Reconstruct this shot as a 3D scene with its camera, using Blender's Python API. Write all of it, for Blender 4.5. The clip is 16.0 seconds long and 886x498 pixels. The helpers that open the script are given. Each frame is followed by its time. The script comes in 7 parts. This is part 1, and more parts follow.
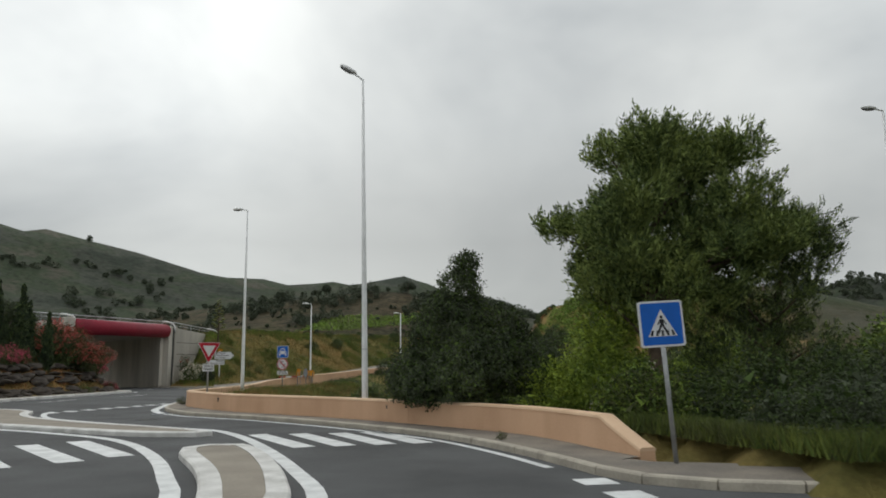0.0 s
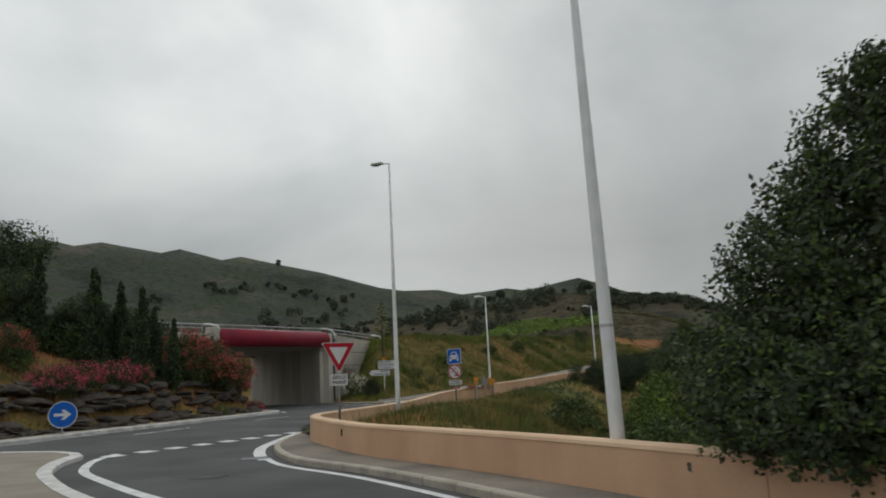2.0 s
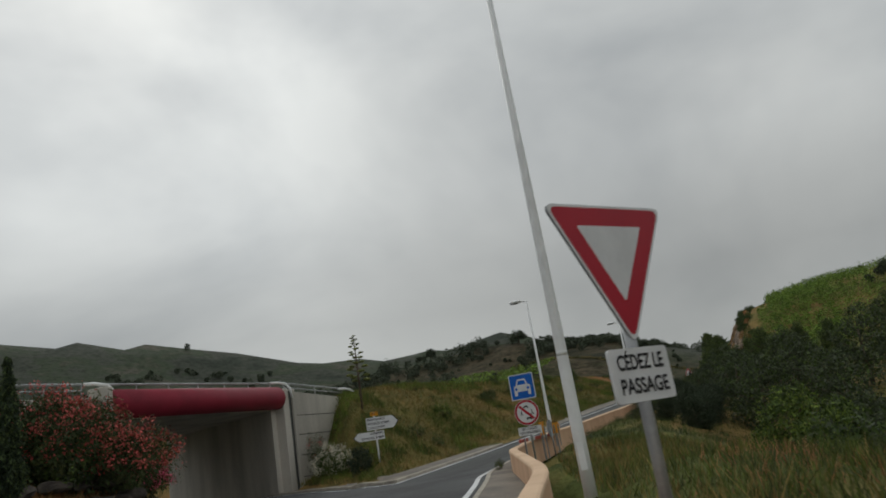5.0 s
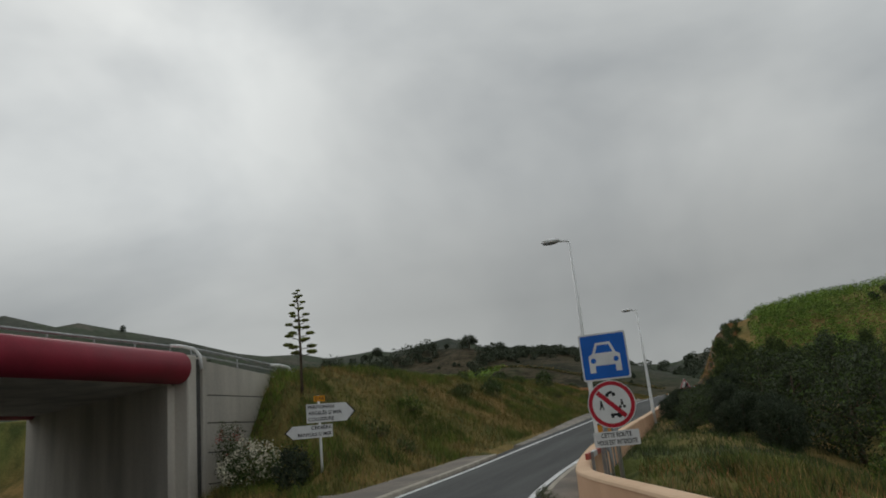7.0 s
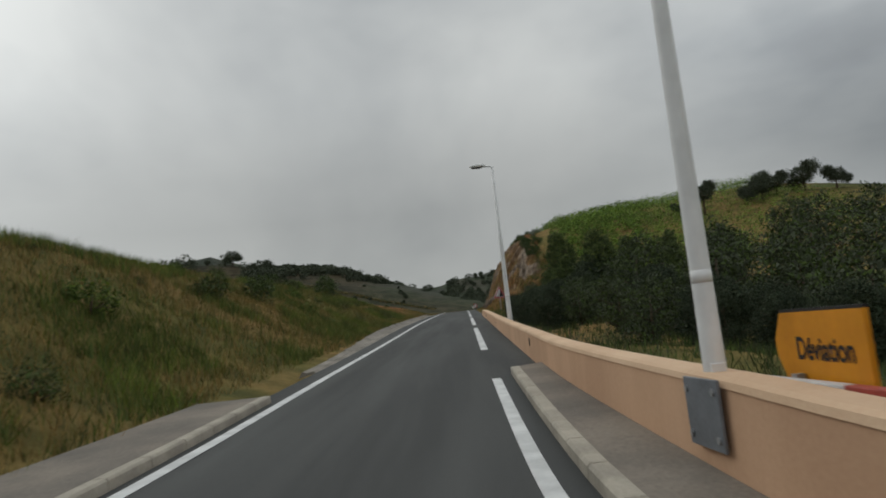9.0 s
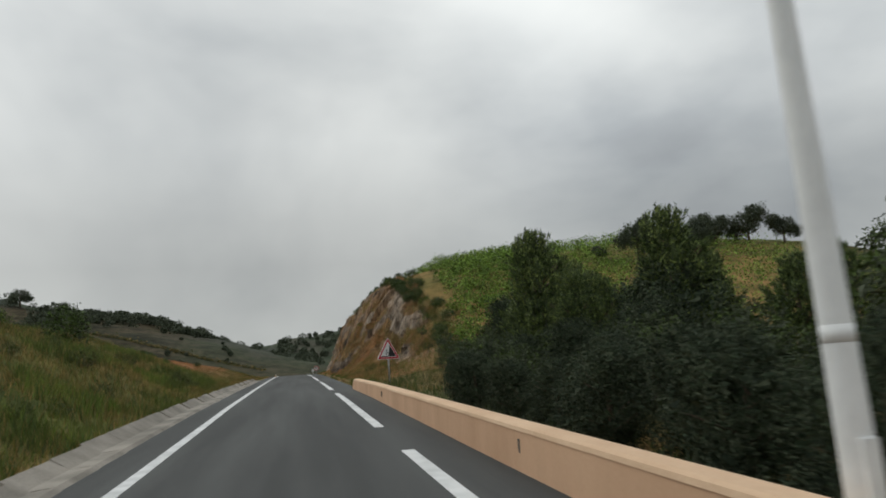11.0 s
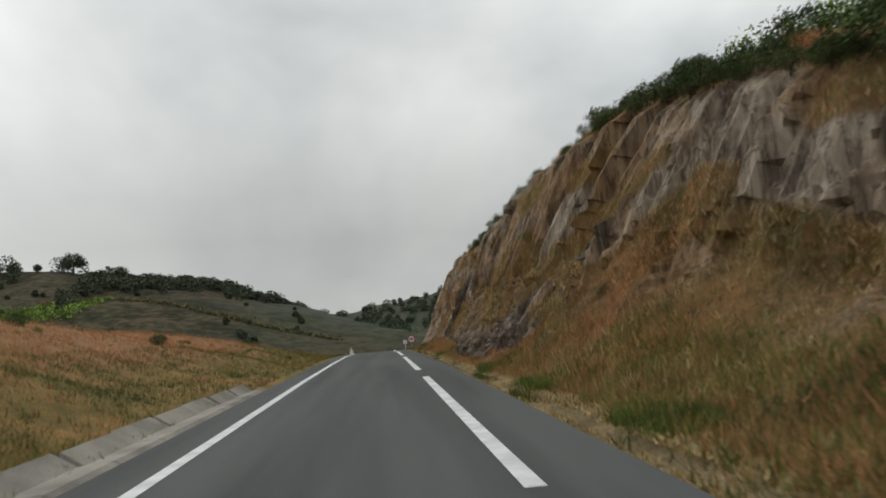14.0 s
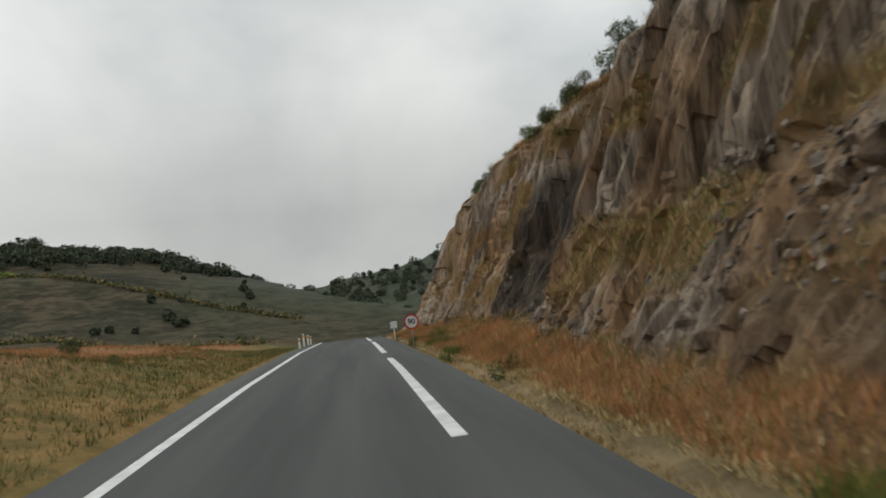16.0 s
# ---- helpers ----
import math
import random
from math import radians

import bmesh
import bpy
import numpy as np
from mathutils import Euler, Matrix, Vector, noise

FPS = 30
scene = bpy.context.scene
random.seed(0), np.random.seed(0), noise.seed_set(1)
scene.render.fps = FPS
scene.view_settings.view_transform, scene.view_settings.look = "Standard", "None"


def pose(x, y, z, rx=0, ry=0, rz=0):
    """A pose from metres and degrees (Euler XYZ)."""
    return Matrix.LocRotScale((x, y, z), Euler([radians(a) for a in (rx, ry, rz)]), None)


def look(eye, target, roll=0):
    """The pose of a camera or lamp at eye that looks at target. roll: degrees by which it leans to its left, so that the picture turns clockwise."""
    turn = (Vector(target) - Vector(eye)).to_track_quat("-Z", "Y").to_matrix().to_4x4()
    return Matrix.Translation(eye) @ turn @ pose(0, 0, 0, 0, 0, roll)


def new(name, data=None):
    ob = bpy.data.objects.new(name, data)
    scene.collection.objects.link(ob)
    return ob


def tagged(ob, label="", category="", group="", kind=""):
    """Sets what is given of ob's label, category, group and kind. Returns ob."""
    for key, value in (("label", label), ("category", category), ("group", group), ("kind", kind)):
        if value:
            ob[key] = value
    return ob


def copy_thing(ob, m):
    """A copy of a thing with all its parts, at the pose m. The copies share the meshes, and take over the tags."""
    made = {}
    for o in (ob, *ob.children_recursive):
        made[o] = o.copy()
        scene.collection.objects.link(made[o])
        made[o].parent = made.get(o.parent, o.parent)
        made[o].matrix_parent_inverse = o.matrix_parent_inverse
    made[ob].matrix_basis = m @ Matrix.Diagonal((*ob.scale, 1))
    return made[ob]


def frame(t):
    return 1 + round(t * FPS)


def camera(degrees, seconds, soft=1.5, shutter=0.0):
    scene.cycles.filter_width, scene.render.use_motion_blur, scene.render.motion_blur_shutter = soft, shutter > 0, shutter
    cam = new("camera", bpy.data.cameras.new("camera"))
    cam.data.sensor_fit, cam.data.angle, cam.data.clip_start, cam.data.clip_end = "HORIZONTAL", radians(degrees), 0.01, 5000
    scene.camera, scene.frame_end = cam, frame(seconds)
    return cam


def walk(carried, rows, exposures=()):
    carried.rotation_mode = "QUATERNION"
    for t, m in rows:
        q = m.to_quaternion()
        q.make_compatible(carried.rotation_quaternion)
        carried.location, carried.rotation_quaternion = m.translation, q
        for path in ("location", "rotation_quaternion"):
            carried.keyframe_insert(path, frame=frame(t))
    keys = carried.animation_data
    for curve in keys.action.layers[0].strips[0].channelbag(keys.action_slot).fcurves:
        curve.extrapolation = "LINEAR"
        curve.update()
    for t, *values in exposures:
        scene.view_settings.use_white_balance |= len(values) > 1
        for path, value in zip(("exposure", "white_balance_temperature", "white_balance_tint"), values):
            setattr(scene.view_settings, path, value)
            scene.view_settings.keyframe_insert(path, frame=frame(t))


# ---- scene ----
cam = camera(62.7, 16.0, soft=1.8, shutter=0.14)
PATH = [
    (0, (2.379, 3.754, 1.539), (1.814, 5.644, 1.867), -0.8),
    (0.5, (1.313, 7.014, 1.543), (0.645, 8.86, 1.923), -0.4),
    (1, (-0.003, 9.916, 1.557), (-0.756, 11.721, 1.976), -1.3),
    (1.5, (-1.526, 12.516, 1.568), (-2.463, 14.248, 1.921), -0.3),
    (2, (-3.284, 14.97, 1.573), (-4.272, 16.671, 1.932), -2.9),
    (2.5, (-5.2, 17.138, 1.573), (-6.386, 18.714, 1.905), -5.2),
    (3, (-7.224, 19.085, 1.542), (-8.413, 20.669, 1.823), -3.7),
    (3.5, (-9.607, 21.173, 1.502), (-10.747, 22.79, 1.793), -5.8),
    (4, (-12.047, 23.165, 1.475), (-13.096, 24.827, 1.845), -6.7),
    (4.5, (-14.542, 25.516, 1.507), (-15.326, 27.288, 2.003), -10.8),
    (7, (-23.232, 38.763, 1.806), (-23.852, 40.596, 2.310), -5.9),
    (7.5, (-24.794, 42.185, 1.740), (-25.460, 44.030, 2.130), -2.0),
    (8, (-26.179, 46.091, 1.708), (-26.906, 47.934, 1.981), -3.2),
    (8.5, (-27.337, 50.568, 1.648), (-27.823, 52.498, 1.848), -4.1),
    (9, (-28.217, 55.216, 1.745), (-28.258, 57.201, 1.981), -6.3),
    (11.5, (-29.434, 86.686, 3.172), (-29.019, 88.607, 3.545), -4.3),
    (12, (-29.331, 94.066, 3.453), (-28.965, 96.020, 3.677), -2.9),
    (12.5, (-29.181, 101.746, 3.839), (-28.899, 103.697, 4.178), -5.7),
    (13, (-29.125, 109.636, 4.260), (-28.770, 111.580, 4.570), -4.4),
    (13.5, (-29.050, 117.617, 4.604), (-28.820, 119.582, 4.899), -4.3),
    (14, (-29.012, 126.014, 4.954), (-28.824, 127.984, 5.246), -5.0),
    (14.5, (-28.958, 134.842, 5.309), (-28.743, 136.821, 5.502), -7.3),
    (15, (-28.955, 144.109, 5.765), (-28.621, 146.066, 6.004), -6.5),
    (15.5, (-28.868, 153.038, 6.135), (-28.527, 154.999, 6.329), -9.0),
    (16, (-28.884, 161.715, 6.513), (-28.616, 163.686, 6.721), -6.7),
]
walk(cam, [(t, look(eye, target, roll)) for t, eye, target, roll in PATH], [(t, e, k, 5) for t, e, k in ((0, 0.17, 6550), (2.5, -0.2, 6550), (4.5, -0.24, 6550), (7, -0.36, 6520), (8.2, -0.36, 6530), (9, -0.18, 6540), (11.5, 0.16, 6560), (13, 0.19, 6600), (16, 0.26, 6660))])

# ---- world and light: a bright overcast sky ----
SUN_EL, SUN_ROT = radians(42), radians(-48)
world = bpy.data.worlds.new("sky")
scene.world = world
world.use_nodes = True
wt = world.node_tree
wt.nodes.clear()


def wnode(kind, **props):
    n = wt.nodes.new(kind)
    for k, v in props.items():
        n.inputs[k].default_value = v
    return n


w_out = wnode("ShaderNodeOutputWorld")
w_bg = wnode("ShaderNodeBackground", Strength=1.0)
w_sky = wt.nodes.new("ShaderNodeTexSky")
w_sky.sky_type, w_sky.sun_disc = "NISHITA", False
w_sky.sun_elevation, w_sky.sun_rotation = SUN_EL, SUN_ROT
w_co = wnode("ShaderNodeTexCoord")
w_map = wnode("ShaderNodeMapping")
w_map.inputs["Scale"].default_value = (1.0, 1.0, 1.7)
w_map.inputs["Location"].default_value = (0.35, 0.1, 0.2)
w_n1 = wnode("ShaderNodeTexNoise", Scale=1.55, Detail=5.0, Roughness=0.5, Distortion=0.35)
w_ramp = wnode("ShaderNodeValToRGB")
w_ramp.color_ramp.elements[0].position, w_ramp.color_ramp.elements[0].color = 0.34, (0.475, 0.49, 0.515, 1)
w_ramp.color_ramp.elements[1].position, w_ramp.color_ramp.elements[1].color = 0.66, (0.83, 0.83, 0.835, 1)
w_n2 = wnode("ShaderNodeTexNoise", Scale=3.2, Detail=6.0, Roughness=0.5)
w_mixn = wt.nodes.new("ShaderNodeMix")
w_mixn.data_type, w_mixn.blend_type = "RGBA", "OVERLAY"
w_mixn.inputs[0].default_value = 0.46
w_scale = wt.nodes.new("ShaderNodeMix")
w_scale.data_type, w_scale.blend_type = "RGBA", "MIX"
w_scale.inputs[0].default_value = 0.93
w_dim = wt.nodes.new("ShaderNodeMix")
w_dim.data_type, w_dim.blend_type = "RGBA", "MULTIPLY"
w_dim.inputs[0].default_value = 1.0
w_dim.inputs[7].default_value = (0.1, 0.1, 0.1, 1)
wt.links.new(w_co.outputs["Generated"], w_map.inputs[0])
wt.links.new(w_map.outputs[0], w_n1.inputs["Vector"])
wt.links.new(w_map.outputs[0], w_n2.inputs["Vector"])
wt.links.new(w_n1.outputs[0], w_ramp.inputs[0])
wt.links.new(w_ramp.outputs[0], w_mixn.inputs[6])
wt.links.new(w_n2.outputs[0], w_mixn.inputs[7])
wt.links.new(w_sky.outputs[0], w_dim.inputs[6])
wt.links.new(w_dim.outputs[2], w_scale.inputs[6])
wt.links.new(w_mixn.outputs[2], w_scale.inputs[7])
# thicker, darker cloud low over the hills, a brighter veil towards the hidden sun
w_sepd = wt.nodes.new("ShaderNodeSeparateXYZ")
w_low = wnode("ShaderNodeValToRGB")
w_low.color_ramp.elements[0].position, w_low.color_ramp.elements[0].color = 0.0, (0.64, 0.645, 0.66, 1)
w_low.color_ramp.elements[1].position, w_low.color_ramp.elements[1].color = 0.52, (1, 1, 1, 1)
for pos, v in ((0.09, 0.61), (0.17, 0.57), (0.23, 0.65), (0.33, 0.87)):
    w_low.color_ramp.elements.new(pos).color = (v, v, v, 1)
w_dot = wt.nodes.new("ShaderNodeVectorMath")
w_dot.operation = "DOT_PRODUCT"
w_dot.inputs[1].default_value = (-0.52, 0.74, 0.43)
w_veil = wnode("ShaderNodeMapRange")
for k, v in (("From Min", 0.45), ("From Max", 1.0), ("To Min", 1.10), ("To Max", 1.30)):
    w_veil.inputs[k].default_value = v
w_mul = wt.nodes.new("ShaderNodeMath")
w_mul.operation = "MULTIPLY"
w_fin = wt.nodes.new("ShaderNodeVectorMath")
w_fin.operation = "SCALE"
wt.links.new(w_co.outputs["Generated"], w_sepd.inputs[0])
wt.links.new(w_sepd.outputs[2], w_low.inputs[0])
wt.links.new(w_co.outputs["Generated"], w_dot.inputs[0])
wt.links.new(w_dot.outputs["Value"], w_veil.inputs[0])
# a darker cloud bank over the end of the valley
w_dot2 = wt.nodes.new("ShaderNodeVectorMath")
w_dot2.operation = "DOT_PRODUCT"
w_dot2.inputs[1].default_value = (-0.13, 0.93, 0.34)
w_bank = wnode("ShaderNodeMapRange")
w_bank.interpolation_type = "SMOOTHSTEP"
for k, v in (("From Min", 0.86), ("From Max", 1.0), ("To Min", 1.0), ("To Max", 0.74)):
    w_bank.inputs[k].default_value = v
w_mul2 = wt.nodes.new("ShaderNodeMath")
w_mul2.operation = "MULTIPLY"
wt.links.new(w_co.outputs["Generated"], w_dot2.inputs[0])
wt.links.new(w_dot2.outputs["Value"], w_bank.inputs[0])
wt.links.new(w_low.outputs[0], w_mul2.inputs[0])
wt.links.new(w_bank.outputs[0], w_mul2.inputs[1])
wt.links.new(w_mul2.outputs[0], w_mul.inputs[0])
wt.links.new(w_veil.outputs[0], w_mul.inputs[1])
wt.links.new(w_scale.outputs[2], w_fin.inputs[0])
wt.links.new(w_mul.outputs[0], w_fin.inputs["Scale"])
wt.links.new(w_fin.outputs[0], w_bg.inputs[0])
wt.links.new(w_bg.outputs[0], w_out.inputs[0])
sun_data = bpy.data.lights.new("sun", "SUN")
sun_data.energy, sun_data.angle, sun_data.color = 0.5, radians(25), (1.0, 0.97, 0.92)
sun = new("sun", sun_data)
sun.matrix_world = look((-62, 56, 60), (0, 0, 0))


# ---- materials ----
def material(name, color, rough=0.9, vary=0.25, scale=3.0, fine=40.0, second=None, bump=0.3, metal=0.0, island=0.0, spec=0.3, coords="Object", stretch=None):
    """A procedural surface: a base colour, a second colour in blotches, fine grain and relief."""
    m = bpy.data.materials.new(name)
    m.use_nodes = True
    t = m.node_tree
    p = t.nodes["Principled BSDF"]
    p.inputs["Roughness"].default_value, p.inputs["Metallic"].default_value = rough, metal
    p.inputs["Specular IOR Level"].default_value = spec
    co = t.nodes.new("ShaderNodeTexCoord")
    n1, n2 = t.nodes.new("ShaderNodeTexNoise"), t.nodes.new("ShaderNodeTexNoise")
    n1.inputs["Scale"].default_value, n1.inputs["Detail"].default_value = scale, 6
    n2.inputs["Scale"].default_value, n2.inputs["Detail"].default_value = fine, 4
    for n in (n1, n2):
        t.links.new(co.outputs[coords], n.inputs["Vector"])
    if stretch:
        mp = t.nodes.new("ShaderNodeMapping")
        mp.inputs["Scale"].default_value = stretch
        t.links.new(co.outputs[coords], mp.inputs[0])
        t.links.new(mp.outputs[0], n1.inputs["Vector"])
    r = t.nodes.new("ShaderNodeValToRGB")
    second = second or tuple(c * (1 - vary) for c in color)
    r.color_ramp.elements[0].position, r.color_ramp.elements[0].color = 0.36, (*second, 1)
    r.color_ramp.elements[1].position, r.color_ramp.elements[1].color = 0.64, (*color, 1)
    t.links.new(n1.outputs[0], r.inputs[0])
    mx = t.nodes.new("ShaderNodeMix")
    mx.data_type, mx.blend_type = "RGBA", "OVERLAY"
    mx.inputs[0].default_value = min(1, vary * 0.8)
    t.links.new(r.outputs[0], mx.inputs[6])
    t.links.new(n2.outputs[0], mx.inputs[7])
    last = mx.outputs[2]
    if island:
        g = t.nodes.new("ShaderNodeNewGeometry")
        hs = t.nodes.new("ShaderNodeHueSaturation")
        mr = t.nodes.new("ShaderNodeMapRange")
        mr.inputs["To Min"].default_value, mr.inputs["To Max"].default_value = 1 - island, 1 + island
        t.links.new(g.outputs["Random Per Island"], mr.inputs[0])
        t.links.new(mr.outputs[0], hs.inputs["Value"])
        t.links.new(last, hs.inputs["Color"])
        last = hs.outputs[0]
    t.links.new(last, p.inputs["Base Color"])
    if bump:
        b = t.nodes.new("ShaderNodeBump")
        b.inputs["Strength"].default_value, b.inputs["Distance"].default_value = bump, 0.02
        t.links.new(n2.outputs[0], b.inputs["Height"])
        t.links.new(b.outputs[0], p.inputs["Normal"])
    return m


ASPHALT = material("asphalt", (0.094, 0.096, 0.099), 0.92, 0.35, 0.4, 60, (0.06, 0.061, 0.063), 0.4)
ASPHALT_RAMP = material("ramp_asphalt", (0.092, 0.095, 0.094), 0.9, 0.3, 1.1, 70, (0.056, 0.058, 0.058), 0.35, stretch=(1, 0.035, 1))
PAINT = material("road_paint", (0.74, 0.75, 0.75), 0.75, 0.25, 2.5, 30, (0.56, 0.57, 0.57), 0.2)
TAR = material("tar", (0.045, 0.045, 0.046), 0.8, 0.3, 3, 30, None, 0.1)
CONCRETE = material("concrete", (0.33, 0.30, 0.26), 0.92, 0.4, 0.8, 25, (0.19, 0.175, 0.15), 0.5)
KERB = material("kerb_concrete", (0.46, 0.42, 0.35), 0.9, 0.3, 2.0, 25, (0.34, 0.31, 0.26), 0.4)
KERB_WHITE = material("painted_kerb", (0.72, 0.71, 0.69), 0.85, 0.3, 2.0, 25, (0.5, 0.49, 0.47), 0.3)
PAVING = material("pavement_concrete", (0.255, 0.222, 0.185), 0.93, 0.45, 0.7, 22, (0.16, 0.143, 0.125), 0.5)
ISLAND = material("island_concrete", (0.31, 0.275, 0.225), 0.93, 0.25, 0.8, 30, (0.245, 0.215, 0.18), 0.3)
RENDER_WALL = material("ochre_render", (0.68, 0.44, 0.285), 0.93, 0.12, 0.8, 24, (0.57, 0.355, 0.225), 0.15, stretch=(1, 1, 0.35))
CAP = material("ochre_coping", (0.74, 0.53, 0.36), 0.93, 0.2, 0.8, 30, (0.64, 0.44, 0.29), 0.3)
BRIDGE_CONC = material("bridge_concrete", (0.60, 0.565, 0.50), 0.93, 0.16, 0.8, 9, (0.42, 0.395, 0.35), 0.2, stretch=(1, 1, 0.15))
BRIDGE_DARK = material("joint_dark", (0.09, 0.09, 0.085), 0.95, 0.2, 2, 20, None, 0.2)
TUBE = material("red_fascia", (0.30, 0.022, 0.045), 0.55, 0.25, 0.6, 15, (0.22, 0.018, 0.035), 0.1)
WHITE_METAL = material("white_metal", (0.84, 0.85, 0.85), 0.45, 0.12, 3, 20, None, 0.05)
GALV = material("galvanised_steel", (0.42, 0.43, 0.44), 0.5, 0.25, 4, 30, None, 0.05, 0.6)
GREY_PLATE = material("grey_plate", (0.22, 0.235, 0.26), 0.6, 0.25, 3, 30, None, 0.1, 0.3)
LAMP_DARK = material("lamp_underside", (0.22, 0.225, 0.23), 0.4, 0.15, 5, 30, None, 0.0)
SIGN_BLUE = material("sign_blue", (0.008, 0.12, 0.52), 0.4, 0.1, 3, 20, None, 0.0)
SIGN_RED = material("sign_red", (0.42, 0.012, 0.03), 0.4, 0.1, 3, 20, None, 0.0)
SIGN_WHITE = material("sign_white", (0.70, 0.71, 0.72), 0.4, 0.12, 3, 20, None, 0.0)
SIGN_BLACK = material("sign_black", (0.018, 0.018, 0.02), 0.5, 0.1, 3, 20, None, 0.0)
SIGN_YELLOW = material("sign_yellow", (0.72, 0.30, 0.015), 0.5, 0.15, 3, 20, None, 0.0)
SIGN_PINKRIM = material("faded_red", (0.45, 0.09, 0.07), 0.5, 0.2, 5, 20, None, 0.0)
SIGN_BACK = material("sign_back", (0.33, 0.34, 0.35), 0.55, 0.2, 3, 20, None, 0.0, 0.4)
BARK = material("bark", (0.14, 0.105, 0.075), 0.95, 0.4, 4, 25, (0.075, 0.055, 0.04), 0.6)
ROCK_DARK = material("dark_schist", (0.075, 0.063, 0.052), 0.93, 0.5, 1.6, 14, (0.026, 0.022, 0.019), 0.6, island=0.35)
SCREE = material("schist_slabs", (0.25, 0.205, 0.165), 0.9, 0.5, 2.2, 18, (0.075, 0.06, 0.05), 0.5, island=0.5)
FLOWER_WHITE = material("white_blossom", (0.80, 0.75, 0.60), 0.8, 0.2, 5, 20, None, 0, island=0.2)
FLOWER_PINK = material("pink_blossom", (0.66, 0.12, 0.19), 0.8, 0.3, 2, 20, (0.45, 0.07, 0.12), 0, island=0.5)
FLOWER_RED = material("coral_blossom", (0.64, 0.14, 0.12), 0.8, 0.3, 2, 20, (0.42, 0.075, 0.07), 0, island=0.5)


def leafy(name, a, b, island=0.35):
    m = material(name, a, 0.75, 0.3, 0.9, 6, b, 0.0, island=island, spec=0.2)
    return m


PINE = leafy("pine_needles", (0.115, 0.155, 0.052), (0.06, 0.09, 0.034), 0.4)
PINE_LIGHT = leafy("fresh_pine_needles", (0.25, 0.305, 0.085), (0.14, 0.19, 0.06), 0.35)
HOLM = leafy("holm_oak_leaves", (0.082, 0.098, 0.058), (0.054, 0.067, 0.04), 0.25)
SHRUB = leafy("shrub_leaves", (0.095, 0.14, 0.035), (0.05, 0.08, 0.022), 0.4)
SCRUB = leafy("scrub_leaves", (0.10, 0.11, 0.04), (0.055, 0.065, 0.025), 0.4)
LIME = leafy("bright_shrub_leaves", (0.19, 0.255, 0.042), (0.10, 0.155, 0.026), 0.35)
FRESH = leafy("fresh_shrub_leaves", (0.32, 0.40, 0.06), (0.18, 0.25, 0.035), 0.3)
CYPRESS = leafy("cypress_leaves", (0.042, 0.062, 0.032), (0.02, 0.032, 0.018), 0.45)
VINE = leafy("vine_leaves", (0.273, 0.416, 0.078), (0.143, 0.247, 0.046), 0.4)
OLEANDER = leafy("oleander_leaves", (0.07, 0.10, 0.04), (0.04, 0.06, 0.025), 0.4)
# oak leaves lightened and greyed: air haze is put into this colour
FARLEAF = leafy("hazed_oak_leaves", (0.088, 0.105, 0.07), (0.055, 0.07, 0.05), 0.3)
AGAVE = leafy("agave_flower", (0.21, 0.23, 0.07), (0.12, 0.14, 0.045), 0.3)
DRYGRASS = leafy("dry_grass", (0.35, 0.235, 0.085), (0.21, 0.15, 0.05), 0.35)
REDGRASS = leafy("rust_grass", (0.54, 0.265, 0.125), (0.39, 0.18, 0.085), 0.3)
GREENGRASS = leafy("green_grass", (0.155, 0.185, 0.04), (0.085, 0.115, 0.025), 0.35)
PALEGRASS = leafy("straw_grass", (0.56, 0.44, 0.24), (0.42, 0.32, 0.16), 0.3)


def mix_node(t, fac, a, b, blend="MIX"):
    n = t.nodes.new("ShaderNodeMix")
    n.data_type, n.blend_type = "RGBA", blend
    for sock, v in ((n.inputs[0], fac), (n.inputs[6], a), (n.inputs[7], b)):
        if hasattr(v, "is_linked"):
            t.links.new(v, sock)
        else:
            sock.default_value = v
    return n.outputs[2]


def ramp_node(t, src, stops):
    r = t.nodes.new("ShaderNodeValToRGB")
    e = r.color_ramp.elements
    while len(e) < len(stops):
        e.new(0.5)
    for el, (pos, c) in zip(e, stops):
        el.position, el.color = pos, (*c, 1)
    t.links.new(src, r.inputs[0])
    return r.outputs[0]


def noise_node(t, co, scale, detail=6.0, rough=0.55, dist=0.0):
    n = t.nodes.new("ShaderNodeTexNoise")
    n.inputs["Scale"].default_value, n.inputs["Detail"].default_value = scale, detail
    n.inputs["Roughness"].default_value, n.inputs["Distortion"].default_value = rough, dist
    t.links.new(co, n.inputs["Vector"])
    return n.outputs[0]


